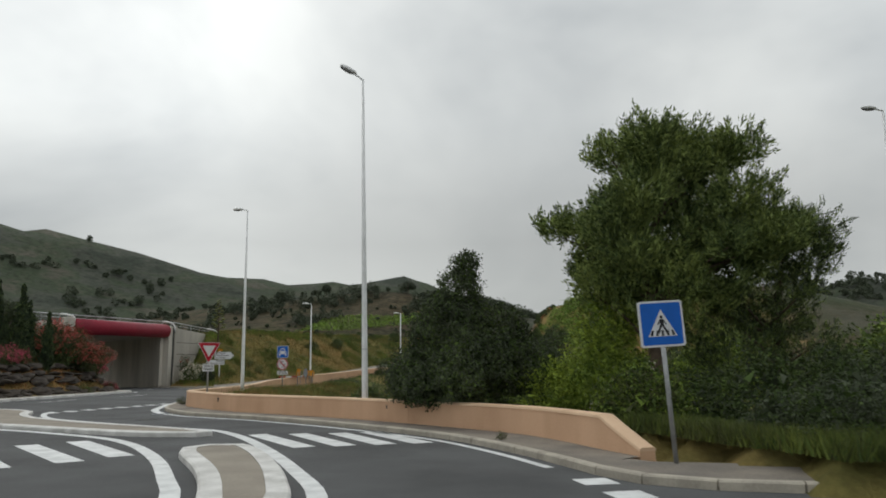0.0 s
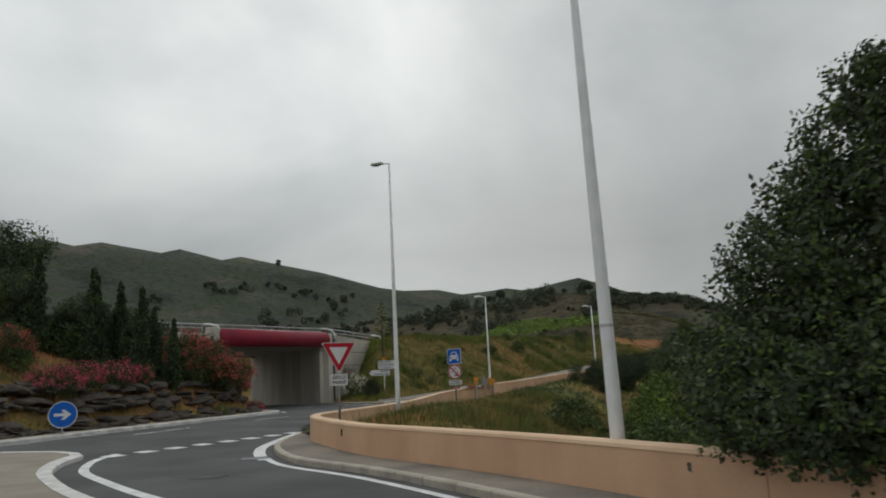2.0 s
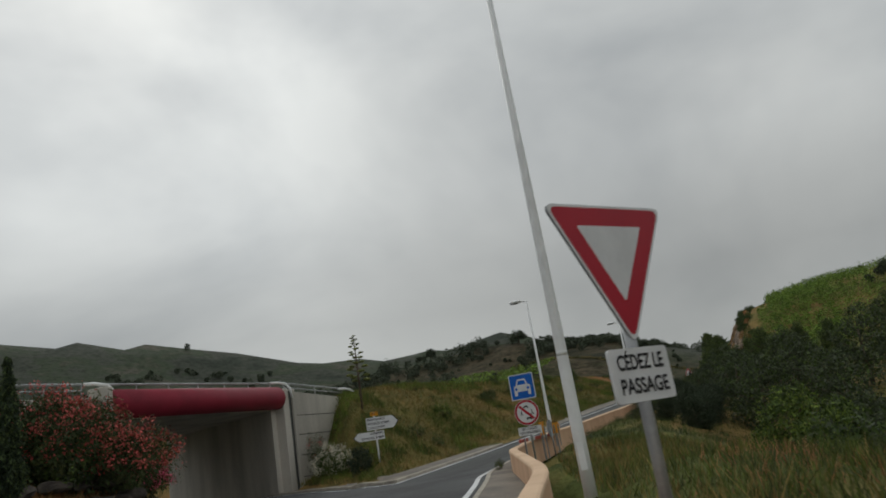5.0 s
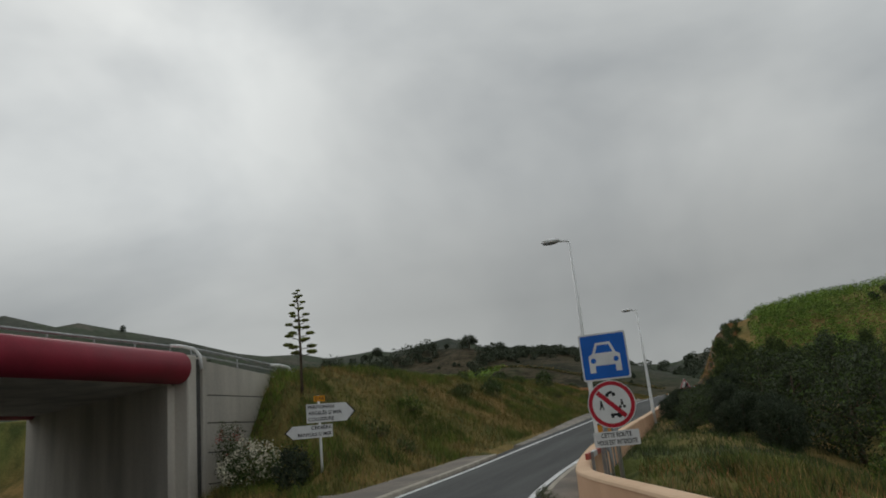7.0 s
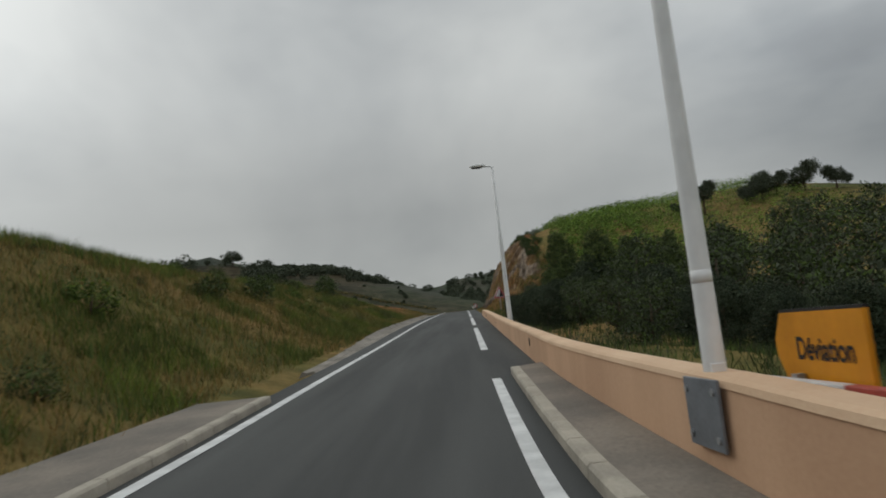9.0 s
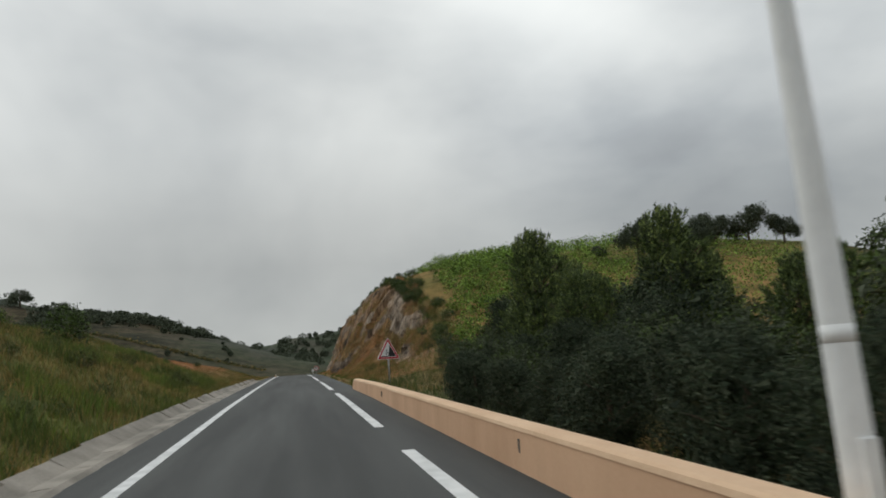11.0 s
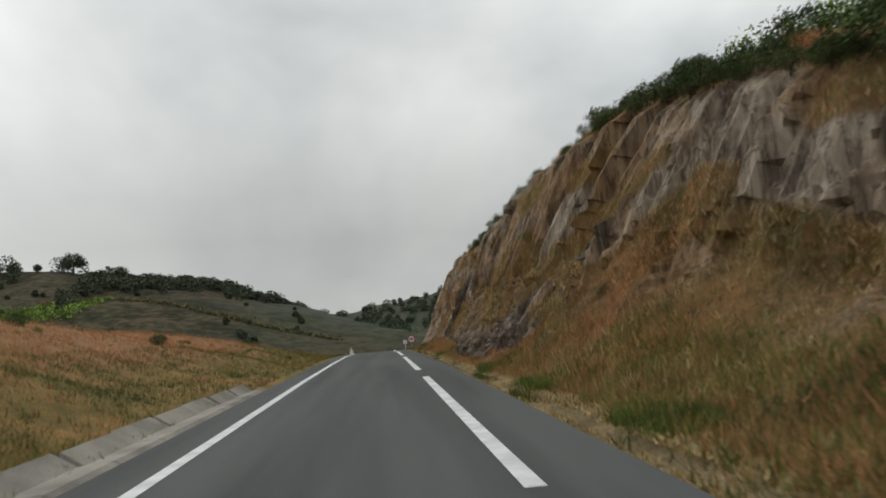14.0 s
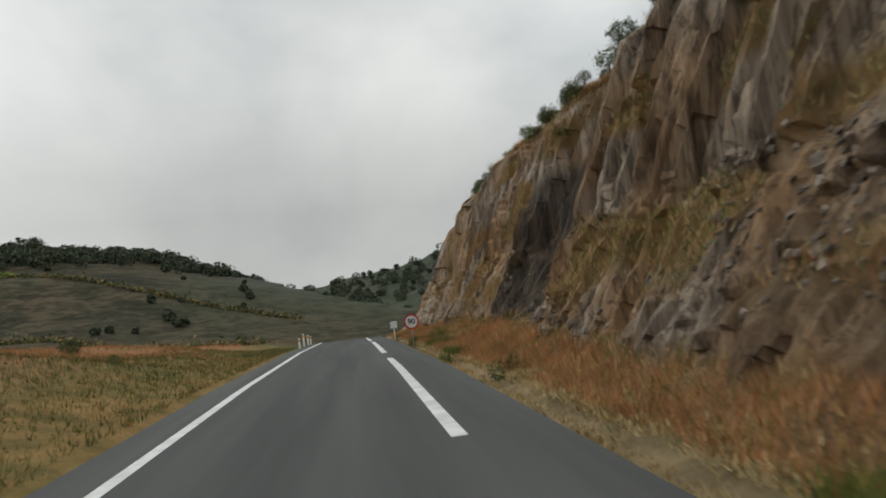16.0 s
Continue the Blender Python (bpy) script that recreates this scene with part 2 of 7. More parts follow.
def ground_material():
    """Grass and soil: dry and green patches; the cover layer says which plants grow where, its alpha where haze is
    coloured in.
    """
    m = bpy.data.materials.new("hillside")
    m.use_nodes = True
    t = m.node_tree
    p = t.nodes["Principled BSDF"]
    p.inputs["Roughness"].default_value, p.inputs["Specular IOR Level"].default_value = 0.95, 0.1
    co = t.nodes.new("ShaderNodeTexCoord").outputs["Object"]
    at = t.nodes.new("ShaderNodeVertexColor")
    at.layer_name = "cover"
    sep = t.nodes.new("ShaderNodeSeparateColor")
    t.links.new(at.outputs[0], sep.inputs[0])
    big, mid, fine = noise_node(t, co, 0.06), noise_node(t, co, 0.7, 8), noise_node(t, co, 7, 6, 0.65)
    dry = ramp_node(t, mid, [(0.32, (0.13, 0.105, 0.036)), (0.5, (0.24, 0.16, 0.06)), (0.68, (0.33, 0.20, 0.08))])
    green = ramp_node(t, mid, [(0.35, (0.055, 0.075, 0.022)), (0.65, (0.14, 0.155, 0.045))])
    near = mix_node(t, ramp_node(t, big, [(0.42, (0, 0, 0)), (0.6, (1, 1, 1))]), dry, green)
    far_n = noise_node(t, co, 0.03, 12, 0.68)
    far = ramp_node(t, far_n, [(0.36, (0.036, 0.038, 0.022)), (0.44, (0.066, 0.058, 0.034)), (0.52, (0.10, 0.077, 0.048)), (0.60, (0.07, 0.07, 0.034)), (0.68, (0.115, 0.086, 0.052))])
    speck = ramp_node(t, noise_node(t, co, 0.16, 10, 0.75), [(0.42, (0.25, 0.30, 0.22)), (0.52, (1, 1, 1))])
    far = mix_node(t, 0.75, far, speck, "MULTIPLY")
    shrubs = ramp_node(t, noise_node(t, co, 0.5, 6, 0.6), [(0.43, (0.42, 0.46, 0.36)), (0.56, (1, 1, 1))])
    far = mix_node(t, 0.8, far, shrubs, "MULTIPLY")
    # grey-green mountain tone with the distance haze painted into it
    hazy_mount = ramp_node(t, noise_node(t, co, 0.012, 10, 0.62), [(0.38, (0.04, 0.05, 0.037)), (0.47, (0.07, 0.075, 0.06)), (0.54, (0.053, 0.07, 0.042)), (0.64, (0.095, 0.09, 0.07))])
    hazy_mount = mix_node(t, 0.5, hazy_mount, speck, "MULTIPLY")
    far = mix_node(t, at.outputs["Alpha"], far, hazy_mount)
    dirt = ramp_node(t, mid, [(0.35, (0.19, 0.145, 0.085)), (0.65, (0.40, 0.30, 0.18))])
    rust = ramp_node(t, mid, [(0.35, (0.25, 0.13, 0.065)), (0.65, (0.38, 0.195, 0.11))])
    c = mix_node(t, sep.outputs[0], near, far)
    c = mix_node(t, sep.outputs[1], c, dirt)
    c = mix_node(t, sep.outputs[2], c, rust)
    c = mix_node(t, 0.55, c, fine, "OVERLAY")
    t.links.new(c, p.inputs["Base Color"])
    b = t.nodes.new("ShaderNodeBump")
    b.inputs["Strength"].default_value, b.inputs["Distance"].default_value = 0.7, 0.15
    t.links.new(fine, b.inputs["Height"])
    t.links.new(b.outputs[0], p.inputs["Normal"])
    return m


def rock_material():
    """Schist in a road cut: grey and ochre faces, rusty streaks, dark joints, the gully's shade painted in."""
    m = bpy.data.materials.new("cut_rock")
    m.use_nodes = True
    t = m.node_tree
    p = t.nodes["Principled BSDF"]
    p.inputs["Roughness"].default_value, p.inputs["Specular IOR Level"].default_value = 0.9, 0.2
    co = t.nodes.new("ShaderNodeTexCoord").outputs["Object"]
    mp = t.nodes.new("ShaderNodeMapping")
    mp.inputs["Rotation"].default_value = (radians(14), 0, 0)
    mp.inputs["Scale"].default_value = (1.0, 1.0, 0.1)
    t.links.new(co, mp.inputs[0])
    streak, mid, fine = noise_node(t, mp.outputs[0], 1.5, 11, 0.68, 0.5), noise_node(t, co, 0.28, 7), noise_node(t, mp.outputs[0], 6, 8, 0.7)
    stone = ramp_node(t, streak, [(0.3, (0.045, 0.037, 0.03)), (0.4, (0.13, 0.102, 0.077)), (0.52, (0.33, 0.262, 0.2)), (0.68, (0.53, 0.445, 0.36))])
    ochre = ramp_node(t, streak, [(0.3, (0.08, 0.05, 0.03)), (0.5, (0.31, 0.192, 0.105)), (0.7, (0.50, 0.345, 0.205))])
    c = mix_node(t, ramp_node(t, mid, [(0.44, (0, 0, 0)), (0.62, (1, 1, 1))]), stone, ochre)
    c = mix_node(t, 0.6, c, fine, "OVERLAY")
    vo = t.nodes.new("ShaderNodeTexVoronoi")
    vo.feature, vo.inputs["Scale"].default_value = "DISTANCE_TO_EDGE", 1.5
    warp = t.nodes.new("ShaderNodeVectorMath")
    warp.operation = "ADD"
    t.links.new(mp.outputs[0], warp.inputs[0])
    t.links.new(streak, warp.inputs[1])
    t.links.new(warp.outputs[0], vo.inputs["Vector"])
    c = mix_node(t, ramp_node(t, vo.outputs["Distance"], [(0.0, (0.28, 0.28, 0.28)), (0.03, (0, 0, 0))]), c, (0.03, 0.025, 0.022, 1))
    joint = noise_node(t, mp.outputs[0], 1.9, 7, 0.64, 0.4)
    c = mix_node(t, ramp_node(t, joint, [(0.475, (0, 0, 0)), (0.494, (0.6, 0.6, 0.6)), (0.506, (0.6, 0.6, 0.6)), (0.525, (0, 0, 0))]), c, (0.028, 0.023, 0.02, 1))
    at = t.nodes.new("ShaderNodeVertexColor")
    at.layer_name = "cover"
    sep = t.nodes.new("ShaderNodeSeparateColor")
    t.links.new(at.outputs[0], sep.inputs[0])
    grass = ramp_node(t, noise_node(t, co, 1.1, 8), [(0.35, (0.12, 0.085, 0.034)), (0.52, (0.27, 0.16, 0.065)), (0.68, (0.17, 0.14, 0.048))])
    # cover green: gully shade painted near black, and darker rubble
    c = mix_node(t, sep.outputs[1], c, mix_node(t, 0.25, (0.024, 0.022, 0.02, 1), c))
    rusty = ramp_node(t, noise_node(t, co, 0.8, 8), [(0.35, (0.25, 0.15, 0.06)), (0.52, (0.40, 0.19, 0.075)), (0.68, (0.33, 0.2, 0.085))])
    grass = mix_node(t, sep.outputs[2], grass, rusty)
    c = mix_node(t, sep.outputs[0], c, grass)
    t.links.new(c, p.inputs["Base Color"])
    b = t.nodes.new("ShaderNodeBump")
    b.inputs["Strength"].default_value, b.inputs["Distance"].default_value = 0.8, 0.25
    t.links.new(fine, b.inputs["Height"])
    t.links.new(b.outputs[0], p.inputs["Normal"])
    return m


GROUND, ROCK = ground_material(), rock_material()


# ---- shapes ----
def lerp_table(table, v):
    return float(np.interp(v, [a for a, _ in table], [b for _, b in table]))


def smooth(v):
    v = min(1.0, max(0.0, v))
    return v * v * (3 - 2 * v)


def mesh_object(name, verts, faces, mats, parent=None, label="", slots=None, shade=False):
    me = bpy.data.meshes.new(name)
    me.from_pydata([tuple(v) for v in verts], [], [tuple(f) for f in faces])
    for m in mats if isinstance(mats, (list, tuple)) else [mats]:
        me.materials.append(m)
    if slots is not None:
        me.polygons.foreach_set("material_index", np.array(slots, dtype=np.int32))
    if shade:
        me.polygons.foreach_set("use_smooth", np.ones(len(me.polygons), dtype=bool))
    me.update()
    ob = new(name, me)
    if parent:
        ob.parent = parent
    if label:
        tagged(ob, label)
    return ob


def part(name, bm, mat, parent, label="", shade=False):
    me = bpy.data.meshes.new(name)
    bmesh.ops.recalc_face_normals(bm, faces=bm.faces)
    bm.to_mesh(me)
    bm.free()
    me.materials.append(mat)
    if shade:
        me.polygons.foreach_set("use_smooth", np.ones(len(me.polygons), dtype=bool))
    ob = new(name, me)
    if parent:
        ob.parent = parent
    if label:
        tagged(ob, label)
    return ob


def thing(name, label, category, m=None, group="", kind=""):
    ob = new(name)
    ob.empty_display_size = 0.2
    if m is not None:
        ob.matrix_world = m
    return tagged(ob, label, category, group, kind)


def box_bm(x0, y0, z0, x1, y1, z1, bevel=0.0):
    bm = bmesh.new()
    bmesh.ops.create_cube(bm, size=1, matrix=Matrix.Translation(((x0 + x1) / 2, (y0 + y1) / 2, (z0 + z1) / 2)) @ Matrix.Diagonal((x1 - x0, y1 - y0, z1 - z0, 1)))
    if bevel:
        bmesh.ops.bevel(bm, geom=bm.edges[:], offset=bevel, segments=2, affect="EDGES", profile=0.5)
    return bm


def tube_bm(points, radii, sides=10, bm=None, cap=True):
    """A round bar along points; one radius a point."""
    bm = bm or bmesh.new()
    pts = [Vector(p) for p in points]
    rings = []
    for i, p in enumerate(pts):
        d = (pts[min(i + 1, len(pts) - 1)] - pts[max(i - 1, 0)]).normalized()
        side = d.cross(Vector((0, 0, 1)) if abs(d.z) < 0.9 else Vector((1, 0, 0))).normalized()
        up = side.cross(d)
        r = radii[i] if isinstance(radii, (list, tuple)) else radii
        rings.append([bm.verts.new(p + r * (math.cos(a) * side + math.sin(a) * up)) for a in (2 * math.pi * k / sides for k in range(sides))])
    for a, b in zip(rings, rings[1:]):
        for k in range(sides):
            bm.faces.new((a[k], a[(k + 1) % sides], b[(k + 1) % sides], b[k]))
    if cap:
        bm.faces.new(rings[0][::-1])
        bm.faces.new(rings[-1])
    return bm


def plate_bm(outline, thick=0.0, y=0.0, hole=None):
    """A flat plate in the x-z plane, facing -y, with an optional opening of as many corners."""
    bm = bmesh.new()
    n = len(outline)
    if hole:
        rows = [[bm.verts.new((px, yy, pz)) for px, pz in o] for yy in (y, y + thick) for o in (outline, hole)]
        fo, fi, bo, bi = rows
        for k in range(n):
            j = (k + 1) % n
            for a, b in ((fo, fi), (bi, bo), (bo, fo), (fi, bi)):
                bm.faces.new((a[k], a[j], b[j], b[k]))
    else:
        f = [bm.verts.new((px, y, pz)) for px, pz in outline]
        bm.faces.new(f)
        if thick:
            b = [bm.verts.new((px, y + thick, pz)) for px, pz in outline]
            bm.faces.new(b[::-1])
            for k in range(n):
                bm.faces.new((f[k], f[(k + 1) % n], b[(k + 1) % n], b[k]))
    return bm


def rounded(corners, r, seg=4):
    """A closed outline with rounded corners."""
    out = []
    n = len(corners)
    for i in range(n):
        p, a, b = Vector(corners[i]), Vector(corners[i - 1]), Vector(corners[(i + 1) % n])
        u, v = (a - p).normalized(), (b - p).normalized()
        d = r / math.tan(u.angle(v) / 2)
        s, e = p + u * d, p + v * d
        for k in range(seg + 1):
            t = k / seg
            q = (1 - t) ** 2 * s + 2 * t * (1 - t) * p + t * t * e
            out.append((q.x, q.y))
    return out


def circle(r, cx=0.0, cz=0.0, n=32):
    return [(cx + r * math.cos(2 * math.pi * k / n), cz + r * math.sin(2 * math.pi * k / n)) for k in range(n)]


def curve_points(points, step=0.6):
    """A smooth line through points (Catmull-Rom), at even steps."""
    p = [Vector((*q, 0)) if len(q) == 2 else Vector(q) for q in points]
    p = [2 * p[0] - p[1], *p, 2 * p[-1] - p[-2]]
    out = []
    for a, b, c, d in zip(p, p[1:], p[2:], p[3:]):
        n = max(1, int((c - b).length / step))
        for k in range(n):
            t = k / n
            out.append(0.5 * (2 * b + (c - a) * t + (2 * a - 5 * b + 4 * c - d) * t * t + (3 * b - a - 3 * c + d) * t ** 3))
    out.append(p[-2])
    return out


def side_of(pts, i):
    d = (pts[min(i + 1, len(pts) - 1)] - pts[max(i - 1, 0)])
    d.z = 0
    d.normalize()
    return Vector((-d.y, d.x, 0))


def offset_line(pts, w):
    """The line moved w metres to its left."""
    return [p + w * side_of(pts, i) for i, p in enumerate(pts)]


# ---- the lie of the land ----
RAMP_Z = [(-50, 0.28), (53, 0.28), (57, 0.40), (64, 0.68), (72, 1.07), (82, 1.53), (90, 1.91), (105, 2.65), (120, 3.30), (135, 3.91), (150, 4.53), (165, 5.08), (180, 5.57), (200, 6.0), (225, 6.25), (255, 6.0), (310, 4.0), (420, -2)]
KERB_R = [(16, 14.3), (8, 13.9), (3.8, 13.8), (2.5, 13.9), (1.6, 14.5), (0.8, 15.7), (-0.6, 17.7), (-2.7, 20.1), (-6.5, 23.0), (-11.0, 25.7), (-14.1, 27.1), (-15.9, 28.4), (-17.3, 29.7), (-18.7, 31.4), (-20.5, 34.5), (-21.9, 38), (-23.4, 43), (-25.2, 48.5), (-26.35, 51.7), (-26.87, 53.8), (-27.22, 56.5), (-27.38, 59.5), (-27.46, 62), (-27.5, 68.9)]
WALL = [(1.9, 16.2), (1.4, 16.9), (-0.6, 19.8), (-3.48, 22.12), (-6.80, 24.40), (-10.28, 26.38), (-12.6, 27.6), (-14.1, 28.6), (-15.9, 30.0), (-17.6, 31.5), (-18.7, 32.9), (-19.4, 34.7), (-20.2, 37.5), (-21.5, 42), (-23.5, 47), (-25.5, 51.8), (-26.1, 54.2), (-26.5, 58), (-26.65, 60.5), (-26.78, 64), (-26.88, 68), (-26.9, 80), (-26.9, 95), (-26.9, 113.2)]
KERB_F = [(-26.4, -20), (-26.8, 10), (-27.2, 24), (-27.7, 28.8), (-28.9, 32), (-29.9, 35.5), (-31.1, 39.5), (-32.3, 43.4), (-33.0, 45.8), (-33.3, 46.9), (-33.9, 47.7), (-35.5, 48.7), (-38, 49.6), (-42, 50.8), (-52, 54.6), (-80, 65)]
KERB_N = [(-80, 77), (-52, 65.6), (-42.4, 61.6), (-38.5, 59.6), (-35.2, 57.0), (-32.6, 55.3), (-31.8, 54.9), (-31.72, 56.0), (-31.82, 62), (-31.86, 68.4)]
WALL_PTS, KERB_R_PTS, KERB_F_PTS, KERB_N_PTS = curve_points(WALL, 0.8), curve_points(KERB_R, 0.5), curve_points(KERB_F, 0.7), curve_points(KERB_N, 0.6)


STATIONS = [(70, 70), (91, 94.5), (107, 113.3), (123, 132.2), (140, 151), (153, 169.5), (167, 187), (200, 222), (260, 278), (330, 336), (420, 420)]


def station(y):
    """The station along the slip road (survey posts) at a plan y."""
    return y if y < 70 else lerp_table([(b, a) for a, b in STATIONS], y) if y < 420 else y


def along(s):
    """The plan y of a station along the slip road."""
    return s if s < 70 else lerp_table(STATIONS, s) if s < 420 else s


def ramp_z(y):
    return lerp_table(RAMP_Z, y)


def road_z(x, y):
    """Height of the carriageway."""
    flat = 0.28 * smooth((-19 - x) / 9.0)
    if y > 52 and x > -34.5:
        return flat + (ramp_z(y) - flat) * smooth((y - 52) / 5)
    return flat


def left_edge(y):
    return lerp_table([(55, -32.2), (76, -32.2), (95, -32.45), (420, -32.45)], y)


RIDGES = [
    # points along the crest, reach towards the viewer, reach beyond
    ([(-330, 420, 46), (-260, 400, 43), (-183, 384, 46), (-128, 374, 43), (-113, 371, 39), (-92, 410, 40), (-67, 418, 31), (-47, 423, 20), (-20, 440, 10), (30, 470, 4)], 210, 150),
    ([(-1500, -300, 230), (-1100, 250, 222), (-880, 512, 209), (-778, 661, 197), (-724, 720, 181), (-663, 778, 163), (-576, 845, 145), (-480, 900, 127), (-390, 950, 138), (-350, 960, 138), (-240, 1000, 104), (-140, 1040, 60)], 560, 300),
    ([(-160, 1000, 66), (-56, 1025, 73), (2, 1025, 85), (60, 1021, 95), (140, 980, 112), (300, 850, 95), (450, 700, 100), (700, 500, 120), (900, 100, 130), (900, -600, 120)], 400, 250),
]


def ridge_height(x, y, ridge):
    pts, near, beyond = ridge
    best, h = 1e9, 0.0
    for (ax, ay, az), (bx, by, bz) in zip(pts, pts[1:]):
        dx, dy = bx - ax, by - ay
        t = min(1.0, max(0.0, ((x - ax) * dx + (y - ay) * dy) / (dx * dx + dy * dy)))
        px, py = ax + t * dx, ay + t * dy
        d = math.hypot(x - px, y - py)
        if d < best:
            inner = math.hypot(x + 20, y - 60) < math.hypot(px + 20, py - 60)
            best, h = d, (az + t * (bz - az)) * max(0.0, 1 - d / (near if inner else beyond)) ** 1.6
    return h


CREST = [(108, 0), (115, 0.15), (120, 0.6), (127, 2.2), (134, 4.6), (138, 6.0), (143, 7.4), (148, 8.4), (153, 9.0), (160, 9.2), (212, 9.2), (235, 6), (262, 0)]


def hill_e(x, y):
    """Height over the road of the vineyard hill behind the road cut, east of the slip road."""
    d = max(0.0, x + 20)
    back = 0.22 * min(d, 7) + 0.1 * min(max(0.0, d - 7), 20)
    back *= smooth((y - 106) / 18) * (1 - smooth((y - 215) / 45))
    return (lerp_table(CREST, y) + back) * (1 - smooth((x - 12) / 60))


def dist_line(x, y, pts):
    return min((p.x - x) ** 2 + (p.y - y) ** 2 for p in pts) ** 0.5


NEAR_F = [p for p in KERB_F_PTS if p.y < 49.5]
BANK = [(50, 5.6), (69, 5.65), (86, 6.1), (100, 6.6), (125, 7.5), (140, 8.0), (158, 8.2), (180, 7.6), (210, 7.0), (260, 6.6), (330, 6)]


def land(x, y):
    """Height of the open ground."""
    far = max(ridge_height(x, y, r) for r in RIDGES)
    far += 0.16 * far * noise.noise((x * 0.011, y * 0.011, 5.1)) * (1 - min(1, far / 60) * 0.6) + 0.05 * far * noise.noise((x * 0.045, y * 0.045, 1.7))
    n = noise.noise((x * 0.11, y * 0.11, 0.3)) * 0.5 + noise.noise((x * 0.35, y * 0.35, 2.3)) * 0.2
    if math.hypot(x + 20, y - 80) > 500:
        return far - 4 + n
    base, q = 0.0, station(y)
    # west: the bank up to the road above
    if x < -26.3:
        if y < 52.5:
            d = dist_line(x, y, NEAR_F) if x < -27 else 0.0
            inside = x < lerp_table([(-20, -26.4), (24, -27.2), (28.8, -27.7), (35.5, -29.9), (43.4, -32.3), (46.9, -33.3), (52, -42)], y)
            if inside:
                fade = smooth((53 - 0.36 * (-42 - x) * (x < -42) - y) / 4.5)
                rise = -0.05 + 1.55 * smooth((d - 1.3) / 2.0) + 0.9 * smooth((d - 3.6) / 4) + 1.1 * smooth((d - 3.0) / 3) * smooth((39 - y) / 5) + 1.1 * smooth((d - 8) / 9) + 1.6 * smooth((d - 12) / 6) * smooth((40 - y) / 8)
                emb = 4.9 * smooth((-42.8 - x) / 1.6) * smooth((51.3 + 0.36 * (-42 - x) - y) / 1.2)
                base = max(0.28 + rise * fade * smooth((50 - y) / 4), 0.28 + emb if x < -42.5 else 0)
                n *= smooth((d - 2) / 4)
            else:
                base, n = road_z(x, y) - 0.3, 0
        else:
            edge = lerp_table([(-80, 77), (-52, 65.6), (-42.4, 61.6), (-35.2, 57.2), (-32.0, 55.2)], x) if x < -32.0 else 55.2
            k = left_edge(y)
            if y < edge + (2.2 if x < -41.6 else 1.0) and x < -32.4:
                south = lerp_table([(-80, 65), (-52, 54.6), (-42, 50.8), (-36, 48.9)], x)
                base = 5.2 if (y < south - 1.4 and x < -43.5) else road_z(x, y) - 0.3
                n = 0
            elif x > k - 0.5:
                base, n = ramp_z(y) - 0.3, 0
            elif x > k - 1.5:
                base, n = ramp_z(y) - 0.03, 0
            else:
                run = min(k - 1.5 - x, max(0, y - edge - 2.5) ** 1.5 * 0.9 if y < 76 else 99)
                crest = lerp_table(BANK, q)
                w = 8.0 if q < 110 else 8.0 + smooth((q - 110) / 30) * 3
                foot = ramp_z(y) if y > 57 else 0.28
                base = foot + max(0, crest - foot) * (0.7 * min(1, max(0, run / w)) + 0.3 * smooth(run / w))
                n *= smooth(run / 3)
            if q > 330:
                base = 4.0
    else:
        if y < 13.6 and x < 60:
            base, n = -0.3, 0
        elif q < 112:
            z0 = ramp_z(y) + 0.1 if y > 56 else 0.35
            e = lerp_table([(14, 3.0), (16.2, 1.9), (19.8, -0.6), (24.7, -6.6), (27.6, -12.6), (31.5, -17.6), (37.5, -20.2), (47, -23.5), (55.6, -26.3), (64, -27.1), (120, -27.1)], y)
            run = x - e
            if run < (1.3 if y < 33 else 0.9):
                base, n = (road_z(x, y) - 0.3), 0
            else:
                deep = 4.6 * smooth((run - 3) / 12) * smooth((100 - q) / 30) * smooth((y - 32) / 14) + 1.0 * smooth((run - 3) / 6) * smooth((40 - y) / 10)
                base = z0 - deep + 4.5 * smooth((run - 30) / 40)
                n *= smooth(run / 3)
        if q >= 104:
            toe = -26.0
            z0 = ramp_z(y) + 0.05
            run = x - toe
            if run < 0:
                cut, n = ramp_z(y) - 0.3, 0
            else:
                cut = z0 - 0.12 + min(hill_e(x, y), max(0.0, run - 5.7) * 5.0)
                n *= smooth(run / 2)
            base = base + (cut - base) * smooth((q - 104) / 8) if q < 112 else cut
    if 222 < q < 345 and x < -36:
        # an old field terrace beyond the rust coloured meadow
        base = max(base, (9.6 + 0.8 * noise.noise((x * 0.05, y * 0.05, 9))) * smooth((q - 228) / 8) * (1 - smooth((q - 300) / 45)) * smooth((-37 - x) / 34))
    blend = smooth((math.hypot(x + 20, y - 80) - 150) / 100)
    return max(base + n, far * blend + (base + n) * (1 - blend)) if blend else base + n


def axis(lo, hi, core_lo, core_hi, step):
    core = list(np.arange(core_lo, core_hi + 1e-6, step))
    up, d = [], step
    v = core_hi
    while v < hi:
        d *= 1.065
        v += d
        up.append(v)
    dn, d = [], step
    v = core_lo
    while v > lo:
        d *= 1.065
        v -= d
        dn.append(v)
    return dn[::-1] + core + up


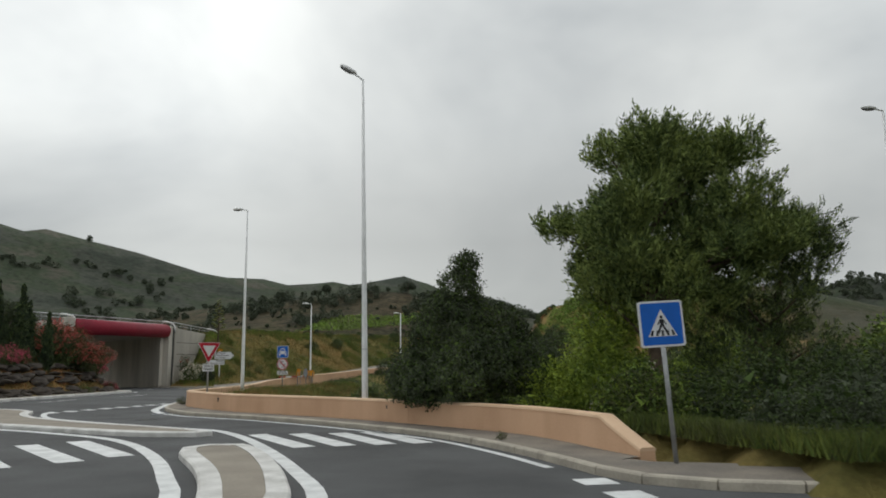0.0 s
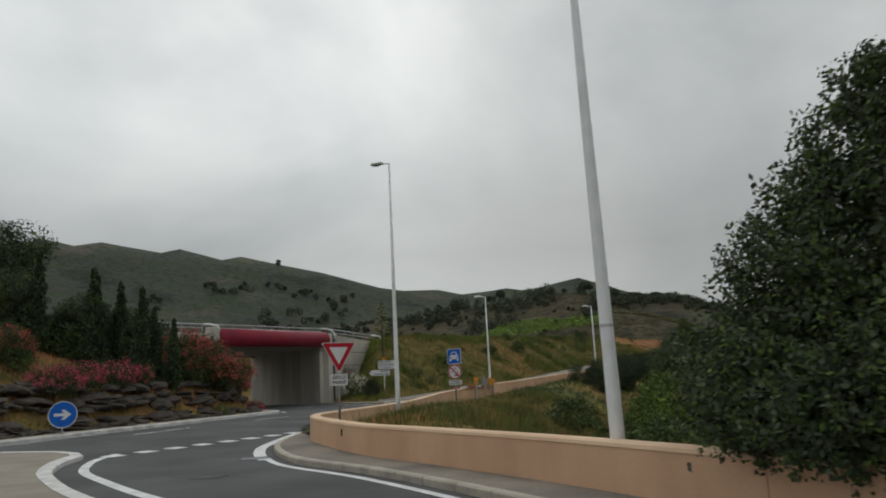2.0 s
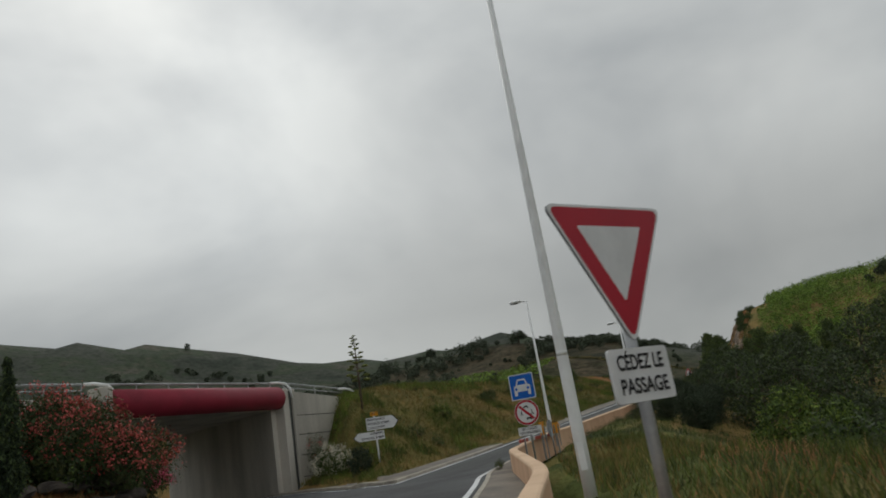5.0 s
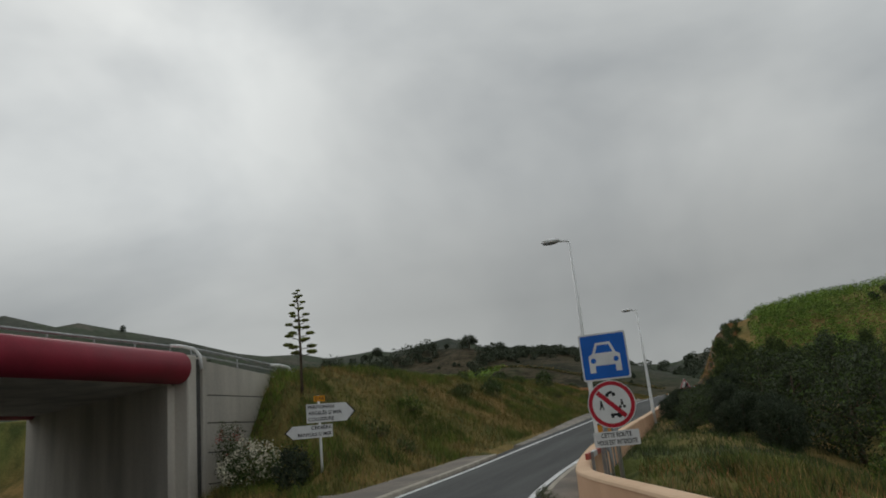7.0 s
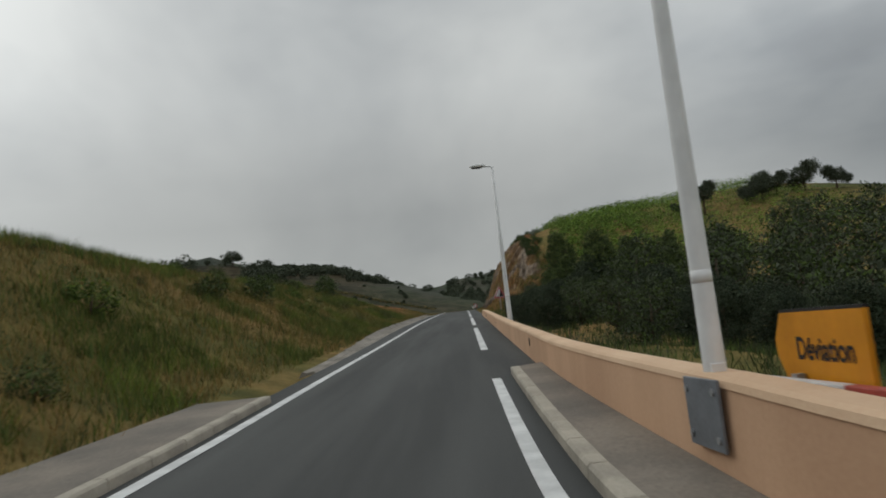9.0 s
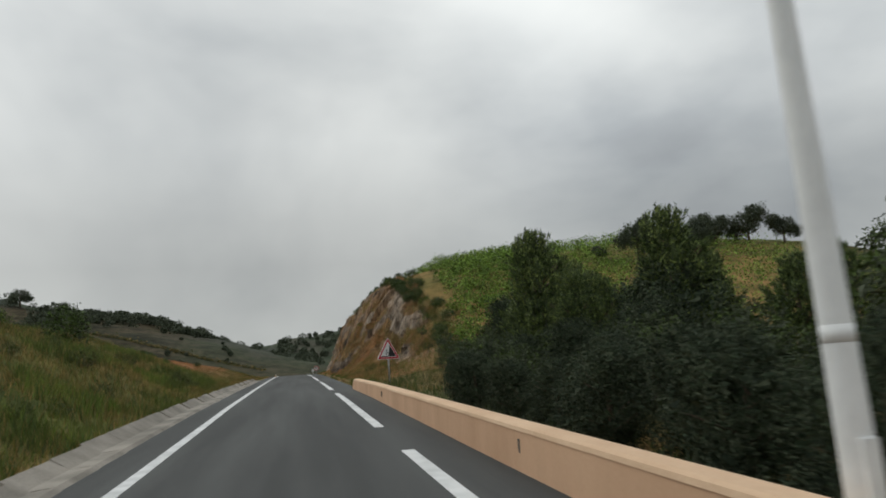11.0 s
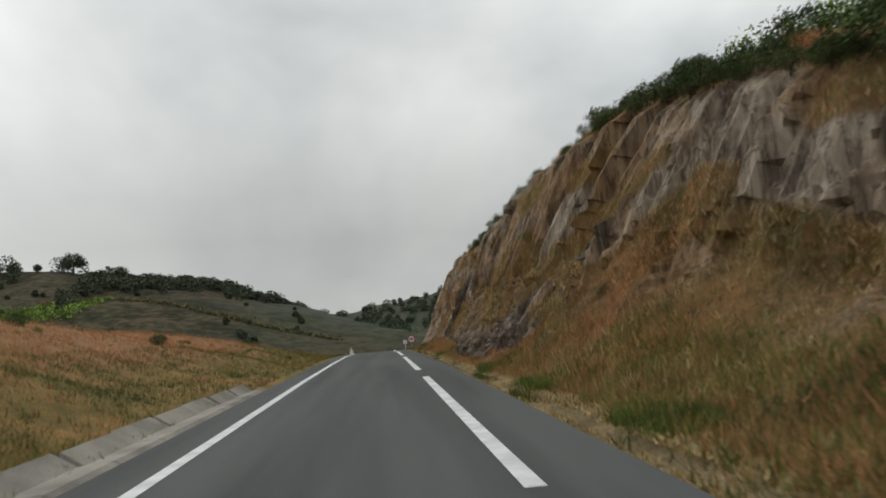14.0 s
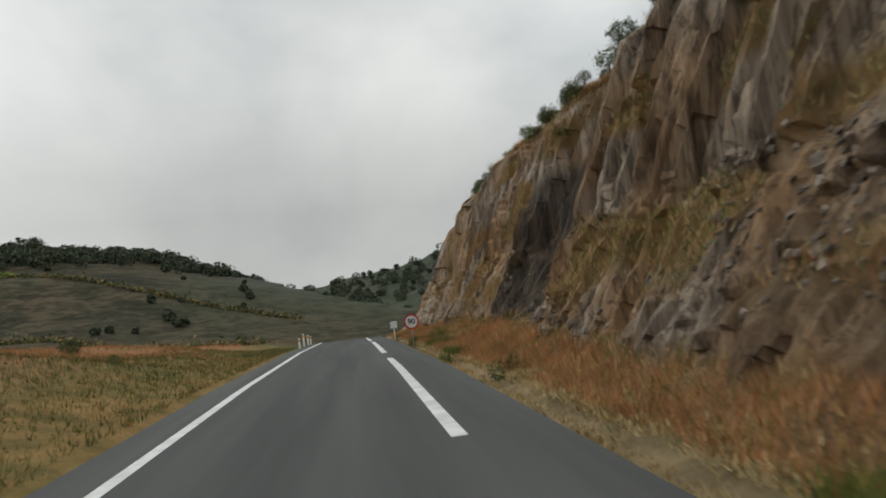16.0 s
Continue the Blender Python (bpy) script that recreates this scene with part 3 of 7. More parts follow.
def build_ground():
    xs, ys = axis(-2400, 2400, -50, 8, 0.8), axis(-1800, 2400, 10, 192, 0.8)
    verts = [(x, y, land(x, y)) for y in ys for x in xs]
    w = len(xs)
    faces = [(j * w + i, j * w + i + 1, (j + 1) * w + i + 1, (j + 1) * w + i) for j in range(len(ys) - 1) for i in range(w - 1)]
    ob = mesh_object("ground", verts, faces, GROUND, shade=True)
    layer = ob.data.color_attributes.new("cover", "FLOAT_COLOR", "POINT")
    vals = []
    for x, y, z in verts:
        far, y = math.hypot(x + 20, y - 80), station(y)
        r = smooth((far - 110) / 90)
        g = 0.5 * smooth((x + 26.5) / 2) * smooth((-9 - x) / 6) * smooth((y - 86) / 8) * smooth((115 - y) / 4) + 0.95 * smooth((x + 27.5) / 0.5) * smooth((-24.8 - x) / 0.8) * smooth((y - 113) / 4) * smooth((225 - y) / 15)
        b = smooth((-35.5 - x) / 4) * smooth((y - 122) / 25) * smooth((260 - y) / 60) * smooth((x + 75) / 20) * 0.8
        r = max(r, 0.75 * smooth((x + 14) / 10) * smooth((y - 138) / 16))
        r = max(r, 0.85 * smooth((x - 7) / 8) * smooth((110 - y) / 20))
        r = max(r, 0.9 * smooth((x - 14) / 10))
        # alpha: share of the haze-tinted mountain tone
        vals += [r, g, b, max(smooth((far - 370) / 160), smooth((x - 18) / 12), smooth((far - 170) / 110) * smooth((x + 80) / 35))]
    layer.data.foreach_set("color", vals)
    return tagged(ob, "hilly ground of dry and green grass, scrub and bare earth", "ground", kind="structure")


ground = build_ground()


# ---- roads and pavements ----
def strip(name, left, right, mat, zfun, lift=0.0, parent=None, label="", cross=1):
    """A sheet between two lines of as many points."""
    verts, faces = [], []
    for a, b in zip(left, right):
        for k in range(cross + 1):
            p = a.lerp(b, k / cross)
            verts.append((p.x, p.y, zfun(p.x, p.y) + lift))
    w = cross + 1
    for i in range(len(left) - 1):
        for k in range(cross):
            faces.append((i * w + k, (i + 1) * w + k, (i + 1) * w + k + 1, i * w + k + 1))
    ob = mesh_object(name, verts, faces, mat, parent, label, shade=True)
    if ob.data.polygons[0].normal.z < 0:
        ob.data.flip_normals()
    return ob


def resample(pts, n):
    d = [0.0]
    for a, b in zip(pts, pts[1:]):
        d.append(d[-1] + (b - a).length)
    out = []
    for k in range(n):
        s = d[-1] * k / (n - 1)
        i = min(len(pts) - 2, max(0, int(np.searchsorted(d, s)) - 1))
        t = (s - d[i]) / max(1e-6, d[i + 1] - d[i])
        out.append(pts[i].lerp(pts[i + 1], min(1, t)))
    return out


def east_edge(y):
    return lerp_table([(-60, 60), (13.6, 60), (14.3, 2.0), (15.7, 1.0), (17.7, -0.4), (20.1, -2.5), (23.0, -6.2), (25.7, -10.6), (27.1, -13.8), (28.4, -15.6), (29.7, -17.0), (31.4, -18.4), (34.5, -20.2), (38, -21.6), (43, -23.1), (48.5, -24.9), (51.7, -26.05), (53.8, -26.55), (56.5, -26.95), (62, -27.2), (68.9, -27.25), (69.4, -26.7), (110, -26.65), (260, -26.65), (420, -26.6)], y)


def west_edge(y):
    return lerp_table([(-60, -26.6), (24, -27.4), (28.8, -27.9), (35.5, -30.1), (43.4, -32.5), (46.9, -33.5), (48, -35), (50.8, -42.2), (54.6, -52), (54.7, -52), (55.5, -45), (55.8, -33.2), (56.5, -32.9)], y) if y < 56.5 else left_edge(y)


ys = list(np.arange(-60, 14, 4.0)) + list(np.arange(14, 57, 0.5))
road = strip("road", [Vector((max(west_edge(y), -34.0) if y < 56 else west_edge(y), y, 0)) for y in ys], [Vector((east_edge(y), y, 0)) for y in ys], ASPHALT, road_z, cross=24)
tagged(road, "dark grey weathered asphalt carriageway of the junction", "road", kind="structure")
ys = list(np.arange(56.5, 200, 1.0)) + list(np.arange(200, 420, 8.0))
ramp = strip("road_ramp", [Vector((left_edge(y), y, 0)) for y in ys], [Vector((east_edge(y), y, 0)) for y in ys], ASPHALT_RAMP, road_z, cross=4)
tagged(ramp, "smooth grey asphalt slip road climbing beside the rock", "road", kind="structure")
arm_n, arm_s = resample([p for p in KERB_N_PTS[:[i for i, q in enumerate(KERB_N_PTS) if q.x > -32.15][0] + 1]][::-1], 60), resample([Vector((-33.9, 47.3, 0))] + [p for p in KERB_F_PTS if p.x < -34], 60)
arm = strip("road_underpass", arm_n, arm_s, ASPHALT, lambda x, y: 0.28, 0.004, cross=6)
tagged(arm, "shaded asphalt road leading under the bridge", "road", kind="structure")


def kerb_run(name, pts, mat, parent, width=0.16, height=0.13, piece=1.0, gap=0.012, side=1):
    """Kerb stones laid end to end; each is a part."""
    n = max(2, int(sum((b - a).length for a, b in zip(pts, pts[1:])) / piece))
    line = resample(pts, n + 1)
    for a, b in zip(line, line[1:]):
        d = (b - a).normalized()
        s = Vector((-d.y, d.x, 0)) * side
        a2, b2 = a + d * gap, b - d * gap
        za, zb = road_z(a2.x, a2.y), road_z(b2.x, b2.y)
        c = 0.025
        prof = [(0, -0.1), (0, height - c), (c, height), (width, height), (width, -0.1)]
        verts = [(p + s * u + Vector((0, 0, z + v))) for p, z in ((a2, za), (b2, zb)) for u, v in prof]
        faces = [(k, k + 5, (k + 1) % 5 + 5, (k + 1) % 5) for k in range(5)] + [(0, 1, 2, 3, 4), (9, 8, 7, 6, 5)]
        mesh_object(name, verts, faces, mat, parent)


kerb_in = offset_line(KERB_R_PTS, -0.15)
wall_in = []
for p in kerb_in:
    q = min(WALL_PTS, key=lambda v: (v - p).length)
    wall_in.append(q if p.x < 1.6 else Vector((p.x, max(15.6, p.y + 1.35), 0)))
pavement = strip("pavement", kerb_in, wall_in, PAVING, lambda x, y: road_z(x, y) + 0.125, cross=2)
tagged(pavement, "narrow grey concrete pavement along the ochre wall", "pavement", kind="structure")
kerb_run("kerb_stone", KERB_R_PTS, KERB, pavement, side=-1)
verge = strip("pavement_west", offset_line(KERB_F_PTS, 0.18), offset_line(KERB_F_PTS, 1.6), KERB, lambda x, y: 0.28 * smooth((-19 - x) / 9.0) + 0.12, cross=1)
tagged(verge, "pale concrete verge behind the white kerb", "pavement", kind="structure")
kerb_run("kerb_stone", KERB_F_PTS, KERB_WHITE, verge, width=0.22, side=1)
corner_in, corner_back = resample(offset_line(KERB_N_PTS, 0.16), 90), resample(curve_points([(-80, 78.6), (-52, 67.1), (-42.4, 63.1), (-38.5, 61.1), (-35.7, 59.3), (-34.0, 58.2), (-33.6, 58.6), (-33.5, 62), (-33.2, 68.4)], 0.6), 90)
corner = strip("pavement_corner", corner_in, corner_back, PAVING, lambda x, y: road_z(x, y) + 0.12, cross=1)
tagged(corner, "grey concrete pavement round the corner of the slip road", "pavement", kind="structure")
kerb_run("kerb_stone", KERB_N_PTS, KERB, corner, side=1)


# ---- markings ----
def marking(name, pts, w, parent, lift=0.006, zfun=road_z):
    pts = [Vector((*p[:2], 0)) for p in pts]
    ob = strip(name, offset_line(pts, w / 2), offset_line(pts, -w / 2), PAINT, zfun, lift, parent)
    return ob


line_r = offset_line([p for p in KERB_R_PTS if 15.2 < p.y < 68.9 and p.x < 1.2], 0.3)
marking("edge_line", line_r, 0.16, road)
marking("edge_line", [p for p in offset_line([p for p in KERB_R_PTS if 27.8 < p.y < 37.5 and p.x < 0], 0.4)], 0.24, road, 0.009)
marking("edge_line", offset_line(KERB_F_PTS[8:], -0.3), 0.14, road, 0.009)
marking("edge_line", offset_line([p for p in KERB_N_PTS[:[i for i, q in enumerate(KERB_N_PTS) if q.x > -32.3][0]]], -0.5), 0.14, arm, 0.012, lambda x, y: 0.284)
marking("edge_line", [(-34.6, 56.2), (-33.4, 55.25), (-32.5, 54.85), (-31.5, 54.62)], 0.14, road, 0.012)
for k in range(8):
    y = 27.6 + 1.03 * k
    marking("yield_dash", [(-21.35 - 0.02 * k, y), (-21.37 - 0.02 * k, y + 0.52)], 0.5, road)
for a, b in (((-7.55, 20.4), (-4.85, 17.75)), ((-6.6, 20.75), (-4.1, 18.15)), ((-5.65, 21.05), (-3.35, 18.55)), ((-4.95, 21.45), (-2.65, 18.95)), ((-10.95, 18.1), (-7.6, 15.65)), ((-11.45, 17.15), (-7.9, 14.7)), ((-12.0, 16.1), (-8.5, 13.7)), ((-12.7, 15.1), (-9.1, 12.6)), ((-13.4, 14.0), (-9.8, 11.6))):
    marking("crossing_stripe", [a, b], 0.48, road)
for k in range(4):
    marking("yield_dash", [(1.25 + 0.5 * k, 14.5 - 1.0 * k), (1.5 + 0.5 * k, 14.0 - 1.0 * k)], 0.5, road)
marking("arc_line", curve_points([(-28, 23.2), (-22, 22.1), (-16.25, 20.75), (-13.05, 19.72), (-10.7, 18.75), (-9.0, 17.6), (-7.45, 16.2), (-6.1, 14.8), (-4.75, 13.2), (-3.7, 11.9), (-2.8, 10.2), (-2.0, 6)], 0.5), 0.26, road, 0.011)
marking("arc_line", curve_points([(-9.7, 21.5), (-8.9, 20.95), (-7.25, 19.35), (-5.05, 16.75), (-3.2, 14.3), (-1.85, 12.3), (-0.7, 9.6)], 0.5), 0.26, road, 0.011)
marking("arc_line", curve_points([(-9.7, 21.5), (-11.7, 22.25), (-14.2, 23.2), (-16.3, 24.1), (-18.8, 25.3), (-20.7, 26.8), (-21.7, 28.2)], 0.5), 0.22, road)
for y in (24, 32.4, 39.6):
    marking("lane_dash", [(-25.0 - (y - 24) * 0.19, y), (-25.6 - (y - 24) * 0.19, y + 3)], 0.12, road)
marking("lane_dash", [(-37.5, 54.6), (-39.6, 55.6)], 0.12, arm, 0.012, lambda x, y: 0.284)
marking("edge_line", [(lerp_table([(55, -31.6), (260, -31.6)], y), y) for y in np.arange(54.9, 260, 2.0)], 0.19, ramp)
for y0, y1 in [(75.6 + 18.9 * k, 90.8 + 18.9 * k) for k in range(8)]:
    marking("shoulder_dash", [(-27.8, y) for y in np.linspace(y0, y1, 8)], 0.2, ramp)



def tar_seam(pts, w):
    ob = marking("tar_seam", curve_points(pts, 0.6), w, road if pts[0][1] < 52 else ramp, 0.004)
    ob.data.materials[0] = TAR
    return ob


tar_seam([(-34.0, 50.0), (-31.0, 49.2), (-28.0, 47.6), (-26.0, 45.0)], 0.04)
tar_seam([(-17.0, 26.2), (-15.9, 25.2), (-14.6, 24.8), (-13.6, 25.2)], 0.05)
tar_seam([(-13.0, 22.6), (-11.0, 23.4), (-9.0, 23.0)], 0.03)


# ---- the traffic islands ----
def traffic_island(outline, label):
    ring = curve_points(outline + outline[:1], 0.45)[:-1]
    isl = thing("traffic_island", label, "traffic island", kind="structure")
    n = len(ring)
    turn = 1 if sum(ring[i - 1].x * ring[i].y - ring[i].x * ring[i - 1].y for i in range(n)) > 0 else -1
    inner = []
    for i, p in enumerate(ring):
        d = (ring[(i + 1) % n] - ring[i - 1]).normalized()
        inner.append(p + Vector((-d.y, d.x, 0)) * 0.3 * turn)
    z = lambda p, h: (p.x, p.y, road_z(p.x, p.y) + h)
    verts = [z(p, -0.05) for p in ring] + [z(p, 0.10) for p in ring] + [z(p.lerp(q, 0.12), 0.125) for p, q in zip(ring, inner)] + [z(q, 0.125) for q in inner]
    faces = [(r * n + i, r * n + (i + 1) % n, (r + 1) * n + (i + 1) % n, (r + 1) * n + i) for r in range(3) for i in range(n)]
    mesh_object("kerb", verts, faces, KERB_WHITE, isl, "white painted kerb")
    bm = bmesh.new()
    f = bm.faces.new([bm.verts.new(z(q, 0.118)) for q in inner])
    bmesh.ops.triangulate(bm, faces=[f])
    part("paving", bm, ISLAND, isl)
    return isl


traffic_island([(-8.5, 19.9), (-9.2, 20.35), (-11.3, 21.25), (-13.9, 22.2), (-16.0, 23.1), (-18.7, 24.5), (-20.5, 25.9), (-21.4, 27.0), (-22.0, 27.3), (-22.8, 27.3), (-24.2, 26.5), (-26.0, 25.2), (-26.0, 23.6), (-22.0, 22.6), (-17.0, 21.25), (-13.5, 20.2), (-11.0, 19.5), (-9.5, 19.35), (-8.7, 19.5)], "triangular beige concrete traffic island with white kerbs")
traffic_island([(-6.75, 16.3), (-6.6, 16.95), (-5.9, 17.15), (-4.85, 16.1), (-3.5, 14.3), (-2.5, 12.75), (-1.8, 11.5), (-1.2, 9.8), (-1.6, 9.4), (-2.7, 11.0), (-3.75, 12.55), (-4.75, 13.85), (-6.3, 15.6)], "slim beige concrete island between the pedestrian crossings")


# ---- the ochre wall ----
def wall_top(x, y):
    return road_z(x, y) + lerp_table([(15, 0.72), (24, 0.74), (33, 0.80), (45, 0.76), (60, 0.76), (63, 0.71), (68, 0.63), (80, 0.55), (91, 0.53), (113, 0.45)], y)


def build_wall():
    wall = thing("wall_1", "low ochre rendered parapet wall curving round the grass", "wall", kind="structure")
    pts = resample(WALL_PTS, 261)
    joints = [0, 22, 47, 72, 97, 122, 160, 200, 240, 260]
    for a, b in zip(joints, joints[1:]):
        seg = pts[a:b + 1]
        body, cap = [], []
        for i, p in enumerate(seg):
            s = side_of(pts, a + i)
            q = Vector(p)
            if i == 0 and a:
                q = q.lerp(seg[1], 0.015)
            if i == len(seg) - 1 and b < 260:
                q = q.lerp(seg[-2], 0.015)
            zb, zt = road_z(p.x, p.y) - 0.2, wall_top(p.x, p.y)
            k = a + i
            if k < 3:
                zt = road_z(p.x, p.y) + 0.26 + (zt - road_z(p.x, p.y) - 0.26) * k / 3
            if k > 258:
                zt -= 0.10 * (k - 258)
            for u, z in ((0, zb), (-0.02, zt - 0.06), (-0.3, zt - 0.06), (-0.32, zb)):
                body.append(q + s * u + Vector((0, 0, z)))
            for u, z in ((-0.005, zt - 0.065), (-0.02, zt - 0.02), (-0.06, zt), (-0.27, zt), (-0.31, zt - 0.02), (-0.32, zt - 0.065)):
                cap.append(q + s * u + Vector((0, 0, z)))
        def skin(rows, w):
            n = len(rows) // w
            f = [(i * w + k, (i + 1) * w + k, (i + 1) * w + (k + 1) % w, i * w + (k + 1) % w) for i in range(n - 1) for k in range(w)]
            return f + [tuple(range(w)), tuple(range((n - 1) * w, n * w))[::-1]]
        sec = mesh_object("wall_section", body, skin(body, 4), RENDER_WALL, wall)
        mesh_object("coping", cap, skin(cap, 6), CAP, sec, shade=False)
    return wall


wall_1 = build_wall()


# ---- the bridge ----
def build_bridge():
    br = thing("bridge", "concrete road bridge with a round dark red edge beam", "bridge", kind="structure")
    s, n = Vector((-41.85, 50.2, 0)), Vector((-42.5, 62.1, 0))
    part("edge_beam", tube_bm([s + Vector((0, -0.1, 5.32)), s.lerp(n, 0.5) + Vector((0, 0, 5.42)), n + Vector((0, 0.05, 5.5))], 0.62, 28), TUBE, br, "round dark red edge beam", True)
    d = Vector((-1, 0.36, 0)).normalized()
    # deck
    verts = []
    for p in (s, n):
        for k in (0.4, 12.5):
            for z in (4.85, 5.75):
                q = p + d * k
                verts.append((q.x, q.y, z))
    part_faces = [(0, 1, 5, 4), (2, 6, 7, 3), (0, 4, 6, 2), (1, 3, 7, 5), (0, 2, 3, 1), (4, 5, 7, 6)]
    mesh_object("deck", verts, part_faces, BRIDGE_CONC, br)
    part("far_edge_beam", tube_bm([s + d * 12.7 + Vector((0, 0, 5.3)), n + d * 12.7 + Vector((0, 0, 5.3))], 0.6, 20), TUBE, br, "", True)

    def abutment(p, out):
        a, b = p + d * 0.25, p + d * 13.2
        o = Vector((0, out, 0))
        vs = [(q.x, q.y, z) for q in (a, b, b + o, a + o) for z in (-0.3, 4.85)]
        return mesh_object("abutment", vs, [(0, 1, 3, 2), (2, 3, 5, 4), (4, 5, 7, 6), (6, 7, 1, 0), (1, 7, 5, 3), (0, 2, 4, 6)], BRIDGE_CONC, br)

    abutment(n + Vector((0, -0.35, 0)), 2.2)
    abutment(s + Vector((0, 0.3, 0)), -2.2)
    # pilasters with a rounded head
    for p, w in ((n + Vector((0.25, 0.15, 0)), 0.55), (n + Vector((0.18, 1.15, 0)), 0.3), (s + Vector((0.25, -0.75, 0)), 0.6)):
        bm = box_bm(p.x - 0.7, p.y, -0.3, p.x + 0.12, p.y + w, 6.0, 0.06)
        part("pilaster", bm, BRIDGE_CONC, br)
    part("joint", box_bm(n.x - 0.3, n.y + 0.72, -0.2, n.x + 0.17, n.y + 1.28, 5.9), BRIDGE_DARK, br)
    return br


bridge = build_bridge()


def wing_wall(name, x, y0, y1, top0, top1, label):
    w = thing(name, label, "retaining wall", kind="structure")
    part("core", box_bm(x - 1.2, min(y0, y1), -0.3, x - 0.05, max(y0, y1), min(top0, top1) - 0.05), BRIDGE_DARK, w)
    rows = [-0.2, 1.05, 2.25, 3.4, 4.5]
    for k, z in enumerate(rows):
        z1 = rows[k + 1] - 0.045 if k + 1 < len(rows) else None
        a, b = (z1, z1) if z1 else (top0, top1)
        pts = [(y0, z), (y1, z), (y1, b), (y0, a)]
        bm = bmesh.new()
        f = [bm.verts.new((x + 0.02 * (k % 2), y, zz)) for y, zz in pts]
        g = [bm.verts.new((x - 1.0, y, zz)) for y, zz in pts]
        bm.faces.new(f)
        bm.faces.new(g[::-1])
        for i in range(4):
            bm.faces.new((f[i], f[(i + 1) % 4], g[(i + 1) % 4], g[i]))
        part("panel", bm, BRIDGE_CONC, w)
    return w


wing_wall("wall_2", -42.3, 63.4, 70.2, 5.85, 5.35, "grey precast concrete wing wall with level joints")
wing_wall("wall_3", -41.8, 49.4, 14.0, 5.6, 5.2, "pale concrete wing wall behind the oleanders")


def rail(name, pts, label, group="bridge railings"):
    r = thing(name, label, "railing", group=group)
    part("top_rail", tube_bm(pts, 0.05, 8), WHITE_METAL if "white" in label else GALV, r, "", True)
    part("lower_rail", tube_bm([p - Vector((0, 0, 0.25)) for p in pts], 0.03, 8), GALV, r, "", True)
    line = resample(pts, max(3, int((pts[-1] - pts[0]).length / 1.6)))
    for p in line:
        part("post", tube_bm([p - Vector((0, 0, 0.62)), p], 0.03, 6), GALV, r)
    return r


rail("bridge_railing", [Vector((-42.4, 15, 5.9)), Vector((-42.3, 49.2, 6.22))], "galvanised tubular railing on the bridge parapet")
rail("bridge_railing", [Vector((-42.4, 50.2, 6.25)), Vector((-42.9, 62.2, 6.42))], "galvanised tubular railing over the red beam")
rail("bridge_railing", [Vector((-42.7, 63.2, 6.4)), Vector((-42.7, 69.4, 6.05))], "galvanised tubular railing on the wing wall")
for x, y, z in ((-42.4, 49.9, 6.25), (-42.8, 62.6, 6.42), (-42.7, 69.4, 6.05)):
    b = thing("rail_bend", "white pipe bend closing the end of the bridge railing", "railing", group="bridge railings")
    part("pipe", tube_bm([(x, y - 0.5, z), (x + 0.2, y - 0.1, z - 0.01), (x + 0.5, y + 0.25, z - 0.12), (x + 0.66, y + 0.42, z - 0.4), (x + 0.7, y + 0.48, z - 0.95)], 0.07, 8), WHITE_METAL, b, "", True)


# ---- street lamps ----
def street_lamp(x, y, z0, top, yaw, r=0.1, tilt=0.0, lean=0.0):
    lamp = thing("street_lamp", "tall white tapered steel street lamp with a flat head", "street lamp", pose(x, y, z0, 0, lean, yaw), "street lamps along the road")
    h = top - z0
    turn = Matrix.Translation((0, 0, h)) @ Matrix.Rotation(radians(tilt), 4, "Y") @ Matrix.Translation((0, 0, -h))
    part("pole", tube_bm([(0, 0, 0), (0, 0, h * 0.12), (0, 0, h * 0.5), (0, 0, h)], [r, r * 0.95, r * 0.72, r * 0.4], 14), WHITE_METAL, lamp, "", True)
    part("base_plate", box_bm(-0.2, -0.2, -0.05, 0.2, 0.2, 0.03, 0.01), GALV, lamp)
    part("access_door", box_bm(-0.05, -r - 0.008, 0.55, 0.05, -r + 0.03, 0.95, 0.004), WHITE_METAL, lamp)
    part("collar", tube_bm([(0, 0, h * 0.22), (0, 0, h * 0.22 + 0.1)], [r * 0.9, r * 0.88], 14), WHITE_METAL, lamp, "", True)
    part("arm", tube_bm([tuple(turn @ Vector(p)) for p in ((0, 0, h - 0.02), (-0.12, 0, h + 0.01), (-0.34, 0, h + 0.03))], 0.03, 8), WHITE_METAL, lamp, "", True)
    bm = bmesh.new()
    bmesh.ops.create_uvsphere(bm, u_segments=16, v_segments=8, radius=1, matrix=turn @ Matrix.Translation((-0.56, 0, h + 0.07)) @ Matrix.Diagonal((0.31, 0.14, 0.085, 1)))
    head = part("head", bm, WHITE_METAL, lamp, "", True)
    bm = bmesh.new()
    bmesh.ops.create_uvsphere(bm, u_segments=14, v_segments=6, radius=1, matrix=turn @ Matrix.Translation((-0.58, 0, h + 0.02)) @ Matrix.Diagonal((0.26, 0.11, 0.055, 1)))
    part("lamp_glass", bm, LAMP_DARK, head, "dark glass bowl", True)
    return lamp


street_lamp(-6.3, 24.42, land(-6.3, 24.42) + 0.04, 10.83, 25, tilt=28, lean=-0.6)
street_lamp(-19.66, 39.06, 0.3, 10.60, 8)
street_lamp(-26.5, 60.5, 0.4, 7.3, 0, 0.085)
street_lamp(-26.55, 83, 1.5, 8.05, 0)
street_lamp(10.5, 32.5, 0.1, 10.6, 25)


# ---- signs ----
def sign_post(parent, h, r=0.04, mat=None, x=0.0, y=0.04):
    part("post", tube_bm([(x, y, -0.15), (x, y, h)], r, 8), mat or GALV, parent, "", True)


